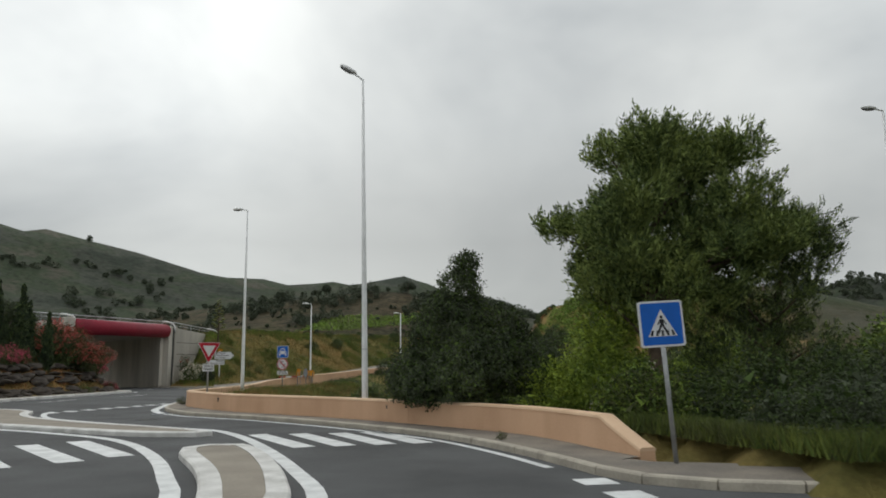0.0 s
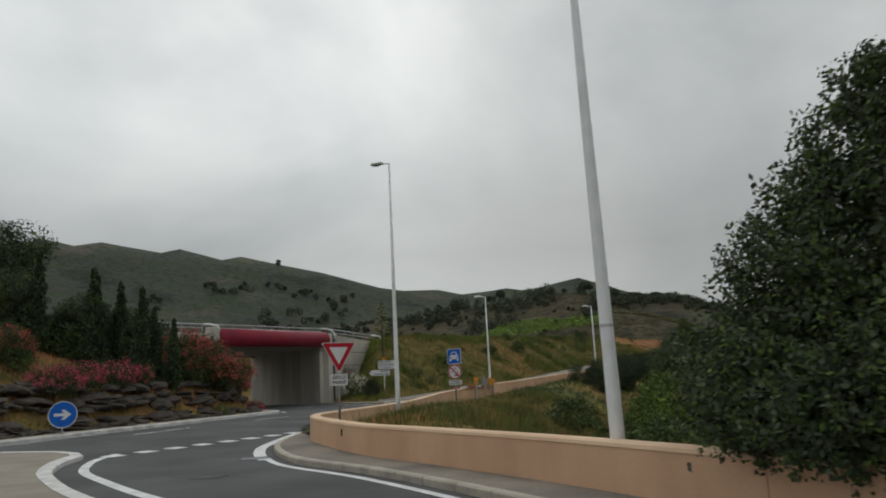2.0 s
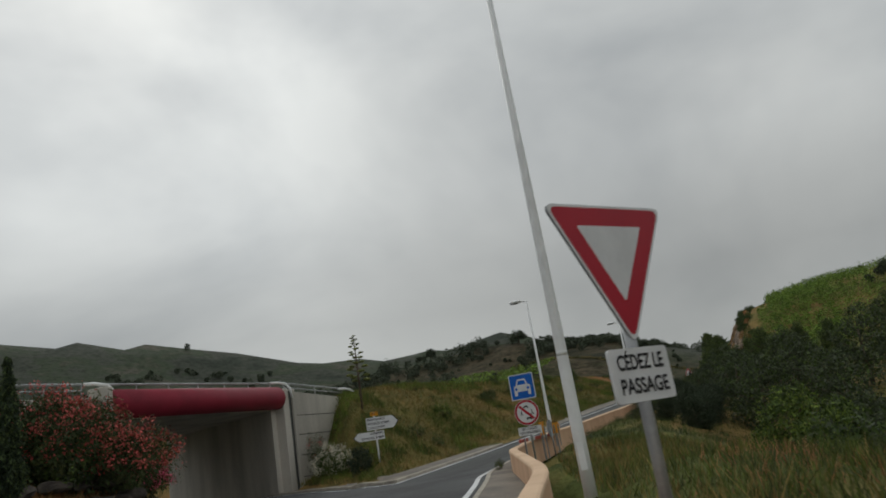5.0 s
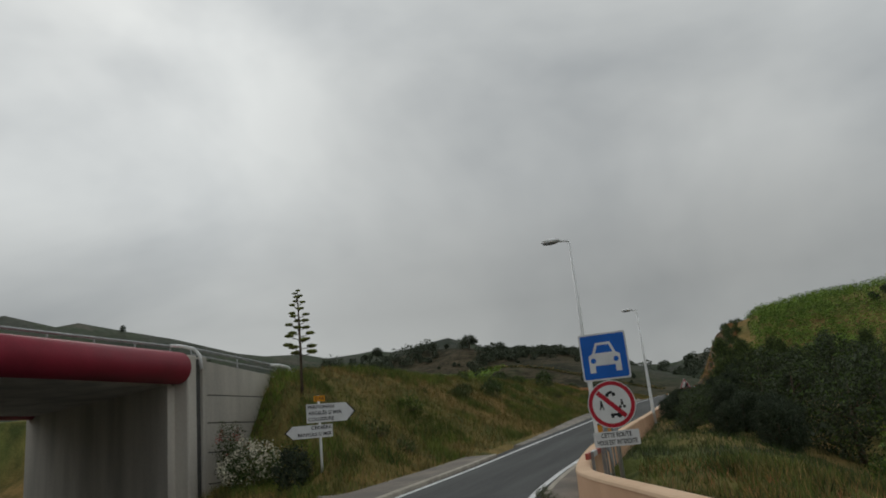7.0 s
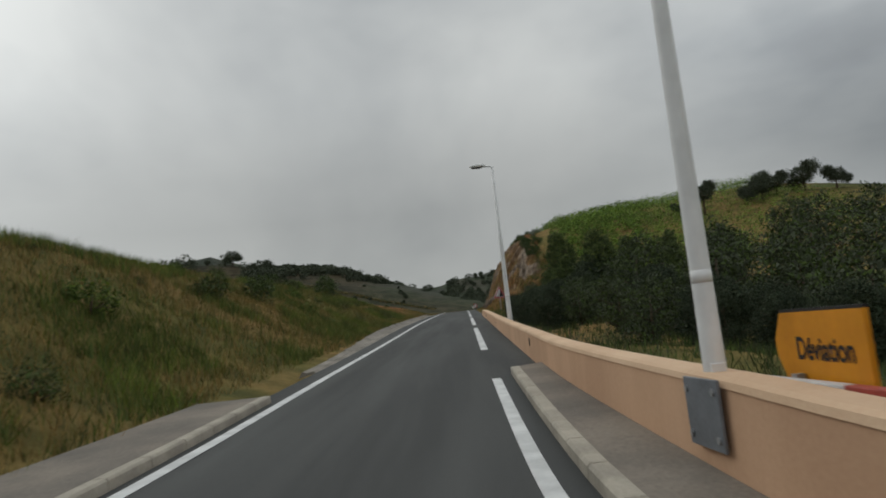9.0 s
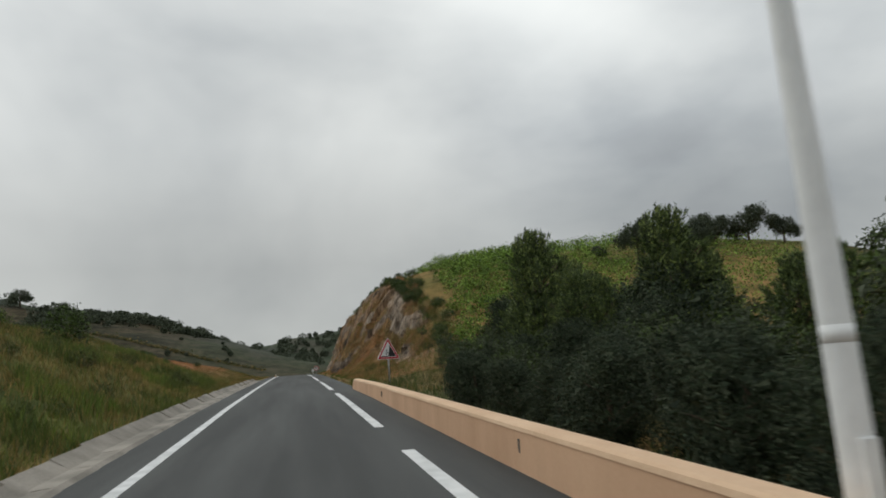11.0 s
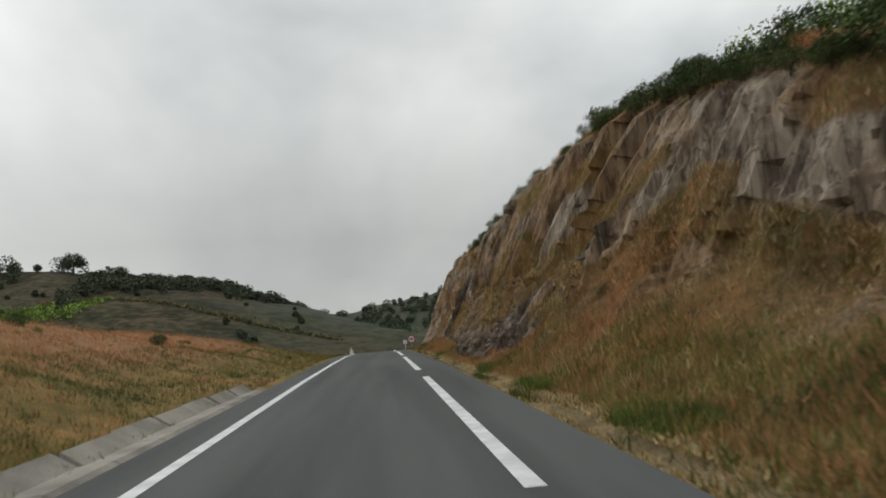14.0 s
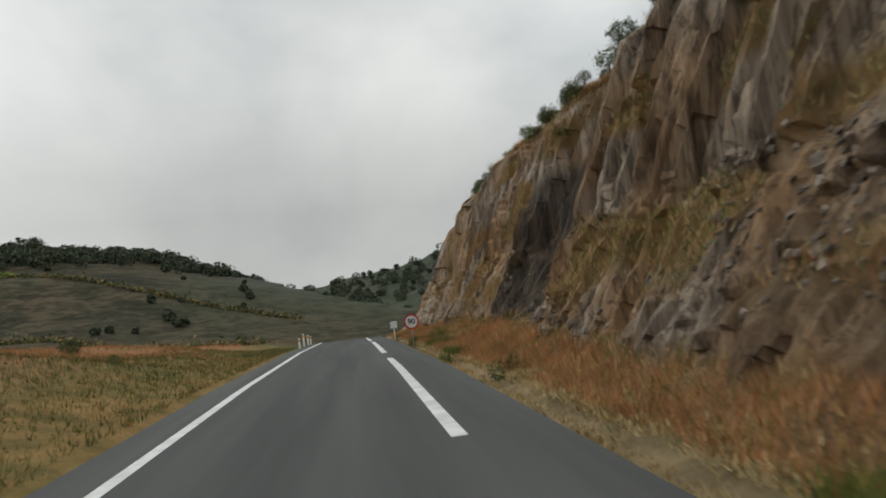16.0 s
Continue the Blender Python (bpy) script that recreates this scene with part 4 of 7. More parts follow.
def lettering(text, size, x, z, y, parent, mat=None, align="CENTER", width=None):
    cu = bpy.data.curves.new("lettering", "FONT")
    cu.body, cu.size, cu.align_x, cu.align_y = text, size, align, "CENTER"
    cu.offset = size * 0.022
    tmp = bpy.data.objects.new("lettering", cu)
    scene.collection.objects.link(tmp)
    dg = bpy.context.evaluated_depsgraph_get()
    me = bpy.data.meshes.new_from_object(tmp.evaluated_get(dg))
    bpy.data.objects.remove(tmp)
    bpy.data.curves.remove(cu)
    me.materials.clear()
    me.materials.append(mat or SIGN_BLACK)
    w = max((v.co.x for v in me.vertices), default=1) - min((v.co.x for v in me.vertices), default=0)
    k = (width / w) if width else 1.0
    me.transform(Matrix.Translation((x, y, z)) @ Matrix.Rotation(radians(90), 4, "X") @ Matrix.Diagonal((k, 1, 1, 1)))
    ob = new("lettering", me)
    ob.parent = parent
    return ob


def bars(parent, x0, x1, z, h, y, mat, n=5, seed=1):
    """Writing too small to read: a row of plain bars."""
    rnd = random.Random(seed)
    x = x0
    while x < x1 - 0.02:
        w = min(x1 - x, rnd.uniform(0.5, 1.0) * (x1 - x0) / n)
        part("bar", plate_bm([(x, z - h / 2), (x + w * 0.8, z - h / 2), (x + w * 0.8, z + h / 2), (x, z + h / 2)], 0.001, y), mat, parent)
        x += w


def disc_sign(parent, name, r, z, rim, face, mat_face=None, y=0.0, rim_w=0.14):
    p = part(name, plate_bm(circle(r, 0, z, 40), 0.02, y), SIGN_BACK, parent)
    part("rim", plate_bm(circle(r, 0, z, 40), 0.001, y - 0.004, circle(r * (1 - rim_w), 0, z, 40)), rim, p)
    part("face", plate_bm(circle(r * (1 - rim_w), 0, z, 40), 0, y - 0.004), face, p)
    return p


def tri(w, cz, up=True):
    h = w * 0.866
    s = 1 if up else -1
    return [(-w / 2, cz - s * h / 3), (w / 2, cz - s * h / 3), (0, cz + s * 2 * h / 3)][:: 1 if up else -1]


# give-way sign
yld = thing("give_way_sign", "red and white give way triangle with a plate below", "road sign", pose(-17.5, 32.75, 0.4, 0, 0, 57))
sign_post(yld, 2.4)
zt = 2.21
p = part("triangle", plate_bm(rounded(tri(1.1, zt, False), 0.05), 0.02, 0), SIGN_BACK, yld)
part("border", plate_bm(rounded(tri(1.1, zt, False), 0.05), 0.001, -0.003, rounded(tri(1.04, zt, False), 0.045)), SIGN_WHITE, p)
part("red_band", plate_bm(rounded(tri(1.04, zt, False), 0.045), 0.001, -0.004, rounded(tri(0.60, zt, False), 0.012)), SIGN_RED, p)
part("face", plate_bm(rounded(tri(0.60, zt, False), 0.012), 0, -0.004), SIGN_WHITE, p)
p = part("plate", plate_bm(rounded([(-0.27, 1.22), (0.27, 1.22), (0.27, 1.56), (-0.27, 1.56)], 0.03), 0.02, 0), SIGN_WHITE, yld, "white plate with black capitals")
lettering("CÉDEZ LE", 0.135, 0, 1.465, -0.004, p, width=0.42)
lettering("PASSAGE", 0.135, 0, 1.315, -0.004, p, width=0.43)


def car_face(parent, z, s, y):
    """A car seen from the front, in white on blue."""
    out = [(-0.30, -0.30), (-0.19, -0.30), (-0.19, -0.17), (0.19, -0.17), (0.19, -0.30), (0.30, -0.30), (0.30, 0.02), (0.22, 0.07), (0.14, 0.27), (-0.14, 0.27), (-0.22, 0.07), (-0.30, 0.02)]
    part("car_symbol", plate_bm([(x * s, z + v * s) for x, v in out], 0.001, y), SIGN_WHITE, parent)
    part("windscreen", plate_bm([(x * s, z + v * s) for x, v in ((-0.165, 0.07), (0.165, 0.07), (0.11, 0.22), (-0.11, 0.22))], 0.001, y - 0.002), SIGN_BLUE, parent)
    for sx in (-1, 1):
        part("lamp_dot", plate_bm(circle(0.05 * s, sx * 0.215 * s, z - 0.07 * s, 16), 0.001, y - 0.002), SIGN_BLUE, parent)


exp = thing("motor_road_sign", "blue car sign above a round prohibition sign", "road sign", pose(-25.04, 53.08, 0.3, 0, 0, 4))
sign_post(exp, 3.0, 0.04)
zq, sq = 2.74, 0.9
p = part("square_sign", plate_bm(rounded([(-sq / 2, zq - sq / 2), (sq / 2, zq - sq / 2), (sq / 2, zq + sq / 2), (-sq / 2, zq + sq / 2)], 0.05), 0.025, 0), SIGN_WHITE, exp, "blue square sign with a white car")
q = sq * 0.93
part("face", plate_bm(rounded([(-q / 2, zq - q / 2), (q / 2, zq - q / 2), (q / 2, zq + q / 2), (-q / 2, zq + q / 2)], 0.04), 0, -0.003), SIGN_BLUE, p)
car_face(p, zq, 1.0, -0.006)
zr = 1.83
p = disc_sign(exp, "round_sign", 0.43, zr, SIGN_RED, SIGN_WHITE, rim_w=0.17)
part("white_edge", plate_bm(circle(0.445, 0, zr, 40), 0.001, -0.0015, circle(0.425, 0, zr, 40)), SIGN_WHITE, p)
part("slash", plate_bm([(-0.27, zr + 0.21), (-0.21, zr + 0.27), (0.27, zr - 0.21), (0.21, zr - 0.27)], 0.001, -0.008), SIGN_RED, p)
for cx, cz, kind in ((0.0, 0.2, "moped"), (-0.19, -0.01, "walker"), (0.19, -0.01, "rider"), (0.06, -0.2, "tractor")):
    bm = bmesh.new()
    shapes = {"moped": [circle(0.035, cx - 0.06, zr + cz - 0.02, 12), circle(0.035, cx + 0.06, zr + cz - 0.02, 12), [(cx - 0.06, zr + cz - 0.01), (cx + 0.05, zr + cz), (cx + 0.04, zr + cz + 0.05), (cx - 0.05, zr + cz + 0.03)]],
              "walker": [circle(0.02, cx, zr + cz + 0.07, 10), [(cx - 0.025, zr + cz - 0.01), (cx + 0.025, zr + cz - 0.01), (cx + 0.02, zr + cz + 0.05), (cx - 0.02, zr + cz + 0.05)], [(cx - 0.05, zr + cz - 0.08), (cx - 0.03, zr + cz - 0.08), (cx + 0.01, zr + cz), (cx - 0.02, zr + cz)], [(cx + 0.03, zr + cz - 0.08), (cx + 0.05, zr + cz - 0.08), (cx + 0.02, zr + cz), (cx - 0.01, zr + cz)]],
              "rider": [circle(0.028, cx - 0.04, zr + cz - 0.05, 10), circle(0.028, cx + 0.04, zr + cz - 0.05, 10), circle(0.018, cx, zr + cz + 0.07, 10), [(cx - 0.02, zr + cz - 0.02), (cx + 0.03, zr + cz - 0.02), (cx + 0.02, zr + cz + 0.05), (cx - 0.02, zr + cz + 0.05)]],
              "tractor": [circle(0.05, cx + 0.06, zr + cz - 0.01, 14), circle(0.028, cx - 0.07, zr + cz - 0.03, 12), [(cx - 0.1, zr + cz - 0.02), (cx + 0.05, zr + cz - 0.02), (cx + 0.05, zr + cz + 0.03), (cx - 0.1, zr + cz + 0.03)]]}[kind]
    for sh in shapes:
        bm.faces.new([bm.verts.new((a, -0.0065, b)) for a, b in sh])
    part("pictogram", bm, SIGN_BLACK, p)
p = part("plate", plate_bm(rounded([(-0.42, 1.06), (0.42, 1.06), (0.42, 1.34), (-0.42, 1.34)], 0.02), 0.02, 0), SIGN_WHITE, exp, "white plate with black capitals")
lettering("CETTE ROUTE", 0.115, 0, 1.265, -0.004, p, width=0.56)
lettering("VOUS EST INTERDITE", 0.115, 0, 1.135, -0.004, p, width=0.74)

# pedestrian crossing sign
ped = thing("crossing_sign", "blue square pedestrian crossing sign on a leaning grey post", "road sign", pose(2.47, 15.4, 0.12, 0, -3, 22))
sign_post(ped, 2.3, 0.038)
zq, sq = 2.07, 0.70
p = part("square_sign", plate_bm(rounded([(-sq / 2, zq - sq / 2), (sq / 2, zq - sq / 2), (sq / 2, zq + sq / 2), (-sq / 2, zq + sq / 2)], 0.05), 0.03, 0), SIGN_WHITE, ped)
q = sq * 0.91
part("face", plate_bm(rounded([(-q / 2, zq - q / 2), (q / 2, zq - q / 2), (q / 2, zq + q / 2), (-q / 2, zq + q / 2)], 0.035), 0, -0.003), SIGN_BLUE, p)
part("white_triangle", plate_bm([(-0.23, zq - 0.19), (0.23, zq - 0.19), (0, zq + 0.22)], 0, -0.006), SIGN_WHITE, p)
for k in range(5):
    x = -0.16 + 0.08 * k
    part("stripe", plate_bm([(x - 0.022 + 0.1 * x, zq - 0.18), (x + 0.018 + 0.1 * x, zq - 0.18), (x + 0.016 - 0.05 * x, zq - 0.10), (x - 0.02 - 0.05 * x, zq - 0.10)], 0, -0.008), SIGN_BLACK, p)
bm = bmesh.new()
for sh in (circle(0.024, 0.0, zq + 0.105, 10), [(-0.03, zq - 0.02), (0.03, zq - 0.02), (0.03, zq + 0.07), (-0.03, zq + 0.07)], [(-0.085, zq - 0.145), (-0.055, zq - 0.15), (0.012, zq - 0.01), (-0.03, zq - 0.01)], [(0.06, zq - 0.15), (0.09, zq - 0.145), (0.03, zq - 0.01), (-0.012, zq - 0.01)], [(-0.075, zq - 0.01), (-0.06, zq - 0.02), (-0.02, zq + 0.05), (-0.03, zq + 0.065)], [(0.075, zq - 0.01), (0.06, zq - 0.02), (0.02, zq + 0.05), (0.03, zq + 0.065)]):
    bm.faces.new([bm.verts.new((a, -0.0095, b)) for a, b in sh])
part("pictogram", bm, SIGN_BLACK, p)


def arrow_face(parent, z, s, y):
    sh = [(-0.7, -0.12), (0.1, -0.12), (-0.14, -0.42), (0.14, -0.42), (0.66, 0.0), (0.14, 0.42), (-0.14, 0.42), (0.1, 0.12), (-0.7, 0.12)]
    bm = bmesh.new()
    for quad in ([0, 1, 7, 8], [1, 2, 3, 4], [4, 5, 6, 7]):
        bm.faces.new([bm.verts.new((sh[i][0] * s, y, z + sh[i][1] * s)) for i in quad])
    bm.faces.new([bm.verts.new((sh[i][0] * s, y, z + sh[i][1] * s)) for i in (1, 4, 7)])
    part("arrow", bm, SIGN_WHITE, parent)


kr = thing("direction_disc", "round blue sign with a white arrow on a short post", "road sign", pose(-28.95, 31.15, 0.3, 0, 0, 62))
sign_post(kr, 0.9, 0.035)
p = disc_sign(kr, "disc", 0.48, 0.79, SIGN_WHITE, SIGN_BLUE, rim_w=0.06)
arrow_face(p, 0.79, 0.42, -0.008)

# falling rocks warning
fr = thing("rockfall_sign", "red bordered triangle warning of falling rocks", "road sign", pose(-25.43, 111.13, land(-25.43, 111.13), 0, 0, 17))
sign_post(fr, 1.9, 0.04)
zt = 1.42
p = part("triangle", plate_bm(rounded(tri(1.08, zt), 0.05), 0.025, 0), SIGN_WHITE, fr)
part("red_band", plate_bm(rounded(tri(1.02, zt), 0.045), 0.001, -0.004, rounded(tri(0.78, zt), 0.03)), SIGN_RED, p)
part("cliff_symbol", plate_bm([(-0.02, zt - 0.2), (0.36, zt - 0.2), (0.05, zt + 0.32), (0.04, zt + 0.1)], 0, -0.005), SIGN_BLACK, p)
for cx, cz in ((-0.08, 0.06), (-0.04, -0.02), (-0.1, -0.08)):
    part("rock_symbol", plate_bm(circle(0.035, cx, zt + cz, 7), 0, -0.005), SIGN_BLACK, p)
part("ground_symbol", plate_bm([(-0.33, zt - 0.205), (-0.02, zt - 0.205), (-0.02, zt - 0.17), (-0.33, zt - 0.17)], 0, -0.005), SIGN_BLACK, p)

sp = thing("speed_limit_sign", "round red rimmed speed limit sign", "road sign", pose(-26.1, 196.2, 5.85, 0, 0, 4))
sign_post(sp, 1.25, 0.035)
p = disc_sign(sp, "disc", 0.36, 1.02, SIGN_RED, SIGN_WHITE, rim_w=0.2)
lettering("90", 0.36, 0, 1.02, -0.007, p)
km = thing("marker_post", "small white roadside marker plate on a post", "marker post", pose(-26.4, 206, 6.0))
sign_post(km, 1.0, 0.03, WHITE_METAL)
part("plate", box_bm(-0.2, -0.02, 0.7, 0.2, 0.02, 1.1, 0.01), SIGN_WHITE, km)

# direction boards
db = thing("direction_sign", "white arrow boards with place names on a pole", "direction sign", pose(-35.75, 61.06, 0.42, 0, 0, 51))
sign_post(db, 3.25, 0.045, WHITE_METAL, 0.0, 0.085)
p = part("road_number_plate", plate_bm(rounded([(-0.2, 3.05), (0.2, 3.05), (0.2, 3.24), (-0.2, 3.24)], 0.02), 0.02, 0), SIGN_YELLOW, db, "yellow road number plate")
lettering("D 914", 0.15, 0, 3.145, -0.004, p, width=0.3)
p = part("upper_board", plate_bm([(-0.48, 2.35), (0.95, 2.35), (1.27, 2.66), (0.95, 2.97), (-0.48, 2.97)], 0.03, 0), SIGN_WHITE, db, "white board pointing to the right")
part("tip", plate_bm([(0.97, 2.36), (1.02, 2.36), (1.30, 2.66), (1.02, 2.96), (0.97, 2.96), (1.24, 2.66)], 0.001, -0.004), SIGN_BLACK, p)
for txt, z, w in (("PERPIGNAN", 2.86, 0.95), ("ARGELÈS S/ MER", 2.66, 1.22), ("COLLIOURE", 2.46, 0.92)):
    lettering(txt, 0.16, -0.43 + w / 2, z, -0.004, p, width=w)
p = part("lower_board", plate_bm([(-1.0, 1.86), (0.42, 1.86), (0.42, 2.28), (-1.0, 2.28), (-1.26, 2.07)], 0.03, 0), SIGN_WHITE, db, "white board pointing to the left")
part("tip", plate_bm([(-1.02, 1.87), (-1.0, 1.87), (-1.22, 2.07), (-1.0, 2.27), (-1.05, 2.27), (-1.29, 2.07)][::-1], 0.001, -0.004), SIGN_BLACK, p)
for txt, z, w in (("CERBÈRE", 2.18, 0.72), ("BANYULS S/ MER", 1.97, 1.2)):
    lettering(txt, 0.15, 0.37 - w / 2, z, -0.004, p, width=w)


# ---- road works gear stored behind the wall ----
def face_west(x, y, z, lean=0.0):
    return pose(x, y, z, lean, 0, -90)


barrier = thing("barrier_plank", "red and white striped barrier plank on short posts behind the wall", "barrier", pose(-26.02, 57.2, 0.46, 0, 0, -86))
for k in range(6):
    part("red_block" if k % 2 else "white_block", box_bm(-3.2 + 1.07 * k, -0.04, 0.66, -3.2 + 1.07 * (k + 1), 0.04, 0.78, 0.008), SIGN_PINKRIM if k % 2 else SIGN_WHITE, barrier)
for x in (-2.8, 0, 2.8):
    part("leg", box_bm(x - 0.03, 0.04, -0.2, x + 0.03, 0.1, 0.8), GALV, barrier)
dv = thing("detour_sign", "yellow detour arrow board behind the wall", "road sign", face_west(-26.1, 59.75, 0.95))
p = part("board", plate_bm([(-0.62, 0.42), (-0.5, 0.24), (0.55, 0.24), (0.55, 0.70), (-0.5, 0.70), (-0.62, 0.52)], 0.03, 0), SIGN_YELLOW, dv)
part("black_edge", plate_bm([(-0.5, 0.70), (0.55, 0.70), (0.55, 0.72), (-0.5, 0.72)], 0.03, 0), SIGN_BLACK, dv)
lettering("Déviation", 0.2, 0.05, 0.46, -0.004, p, width=0.7)
for x in (-0.3, 0.3):
    part("leg", box_bm(x - 0.025, 0.03, -0.3, x + 0.025, 0.07, 0.6), GALV, dv)
cl = thing("closed_road_sign", "round white sign with a red rim, closed to traffic", "road sign", face_west(-26.02, 58.7, 0.42))
sign_post(cl, 1.0, 0.03)
disc_sign(cl, "disc", 0.37, 1.02, SIGN_RED, SIGN_WHITE, rim_w=0.22)
yb = thing("works_board", "yellow works board with lines of black writing", "road sign", face_west(-25.97, 57.4, 0.38))
p = part("board", plate_bm([(-0.3, 0.85), (0.3, 0.85), (0.3, 1.38), (-0.3, 1.38)], 0.03, 0), SIGN_YELLOW, yb)
for k, (z, w) in enumerate(((1.24, 0.4), (1.0, 0.46))):
    bars(p, -w / 2, w / 2, z, 0.1, -0.003, SIGN_BLACK, 5, 3 + k)
part("black_edge", plate_bm([(-0.3, 1.38), (0.3, 1.38), (0.3, 1.41), (-0.3, 1.41)], 0.03, 0), SIGN_BLACK, yb)
for x in (-0.2, 0.2):
    part("leg", box_bm(x - 0.025, 0.03, -0.1, x + 0.025, 0.07, 1.2), GALV, yb)

# steel plate on the wall at the lamp, drain slots
pl = thing("steel_plate", "grey steel plate bolted over the wall at the lamp", "plate", pose(-26.65, 60.18, 0.8, 0, 0, -86))
part("sheet", box_bm(-0.42, -0.03, 0.0, 0.16, -0.005, 0.47, 0.006), GREY_PLATE, pl)
for x in (-0.36, 0.1):
    for z in (0.08, 0.39):
        part("bolt", tube_bm([(x, -0.045, z), (x, -0.02, z)], 0.025, 8), GALV, pl)
for x, y, ang in ((-14.25, 28.72, -37), (-26.33, 56.05, -83), (-26.885, 71.4, -90), (-26.9, 101.7, -90), (-26.88, 88, -90), (-5.2, 23.38, -35)):
    z = wall_top(x, y) - 0.32
    sl = thing("drain_slot", "small dark drain slot in the ochre wall", "drain slot", pose(x, y, z, 0, 0, ang), "drain slots in the wall")
    part("recess", box_bm(-0.03, -0.012, 0, 0.03, 0.05, 0.16), BRIDGE_DARK, sl)

mh = thing("manhole_cover", "round dark iron manhole cover in the asphalt", "manhole cover", pose(-14.7, 25.2, road_z(-14.7, 25.2)))
bm = bmesh.new()
bmesh.ops.create_cone(bm, cap_ends=True, segments=28, radius1=0.32, radius2=0.32, depth=0.012)
part("lid", bm, BRIDGE_DARK, mh)
bm = plate_bm(circle(0.37, 0, 0, 28), 0.008, 0, circle(0.33, 0, 0, 28))
bmesh.ops.transform(bm, matrix=Matrix.Rotation(radians(90), 4, "X"), verts=bm.verts)
part("frame", bm, ASPHALT, mh)
gr = thing("drain_grate", "square grey drain cover by the kerb", "drain cover", pose(-16.35, 28.05, road_z(-16.3, 28.0) + 0.004, 0, 0, 40))
for k in range(7):
    part("bar", box_bm(-0.3, -0.3 + 0.09 * k, -0.02, 0.3, -0.25 + 0.09 * k, 0.012), GREY_PLATE, gr)
part("frame", box_bm(-0.34, -0.34, -0.05, 0.34, 0.34, 0.003), BRIDGE_DARK, gr)

# concrete gutter slabs beside the slip road
gutter = thing("gutter", "row of pale concrete gutter slabs beside the slip road", "gutter", kind="structure")
y = 74.0
while y < 147:
    z0, z1 = ramp_z(y), ramp_z(y + 1.96)
    e = left_edge(y)
    grow = smooth((y - 72) / 26)
    w = 0.35 + (0.45 + 0.05 * math.sin(y * 1.7)) * grow * (1 - 0.35 * smooth((y - 141) / 6))
    hi = 0.05 + 0.17 * grow
    if not 121 < y < 122:
        vs = [(e, y, z0), (e - 0.08, y, z0 + 0.05), (e - w * 0.6, y, z0 + 0.02), (e - w, y, z0 + hi), (e - 0.1 - w, y, z0 - 0.1)]
        vs += [(x, yy + 1.96, zz - z0 + z1) for x, yy, zz in vs]
        mesh_object("slab", vs, [(0, 1, 6, 5), (1, 2, 7, 6), (2, 3, 8, 7), (3, 4, 9, 8), (0, 4, 3, 2, 1), (5, 6, 7, 8, 9)], CONCRETE, gutter)
    y += 2.0

for x, y in ((-32.8, 216.0), (-33.0, 224.0), (-33.2, 233.0), (-33.4, 241.0)):
    dl = thing("delineator_post", "white plastic roadside delineator with a yellow band", "marker post", pose(x, y, land(x, y) - 0.1), "delineators along the slip road")
    part("post", box_bm(-0.07, -0.04, 0, 0.07, 0.04, 1.05, 0.02), WHITE_METAL, dl)
    part("band", box_bm(-0.073, -0.043, 0.78, 0.073, 0.043, 0.95), SIGN_YELLOW, dl)



# ---- plants ----
def leaf_mesh(name, centres, sizes, mats, rng, aspect=0.5, droop=0.0, upright=0.0, slots=None, axes=None, corners=3):
    """Many small leaves, each a three- or four-cornered blade, as one mesh."""
    c = np.asarray(centres, dtype=np.float64)
    n = len(c)
    a = rng.normal(size=(n, 3))
    a[:, 2] = a[:, 2] * (1 - upright) + upright * 2.0 - droop
    if axes is not None:
        a = a * 0.42 + axes
    a /= np.linalg.norm(a, axis=1)[:, None]
    b = np.cross(a, rng.normal(size=(n, 3)))
    b /= np.linalg.norm(b, axis=1)[:, None] + 1e-9
    s = np.asarray(sizes)[:, None]
    q = corners
    verts = np.empty((n, q, 3))
    if q == 4:
        verts[:, 0], verts[:, 2] = c - a * s * 0.5, c + a * s * 0.5
        verts[:, 1], verts[:, 3] = c + b * s * aspect * 0.5, c - b * s * aspect * 0.5
    else:
        verts[:, 0], verts[:, 1] = c - a * s * 0.5 + b * s * aspect * 0.5, c - a * s * 0.5 - b * s * aspect * 0.5
        verts[:, 2] = c + a * s * 0.5
    me = bpy.data.meshes.new(name)
    me.vertices.add(n * q)
    me.loops.add(n * q)
    me.polygons.add(n)
    me.vertices.foreach_set("co", verts.ravel())
    me.loops.foreach_set("vertex_index", np.arange(n * q, dtype=np.int32))
    me.polygons.foreach_set("loop_start", np.arange(0, n * q, q, dtype=np.int32))
    for m in mats if isinstance(mats, (list, tuple)) else [mats]:
        me.materials.append(m)
    if slots is not None:
        me.polygons.foreach_set("material_index", np.asarray(slots, dtype=np.int32))
    me.update(calc_edges=True)
    return me


def clumps(rng, centre, radii, count, per, spread, low=0.0, shell=0.55):
    """Leaf places in tufts that fill the outer part of an egg-shaped crown; low: how far down the crown goes bare."""
    out = []
    while len(out) < count:
        v = rng.normal(size=3)
        v /= np.linalg.norm(v)
        if v[2] < -1 + low:
            continue
        r = shell + (1 - shell) * rng.random() ** 0.6
        r *= 0.86 + 0.28 * noise.noise(Vector(v * 1.9) + Vector(centre) * 0.37)
        out.append(np.asarray(centre) + v * np.asarray(radii) * r)
    tuft = np.repeat(np.asarray(out), per, axis=0)
    return tuft + np.clip(rng.normal(size=tuft.shape), -1.5, 1.5) * spread


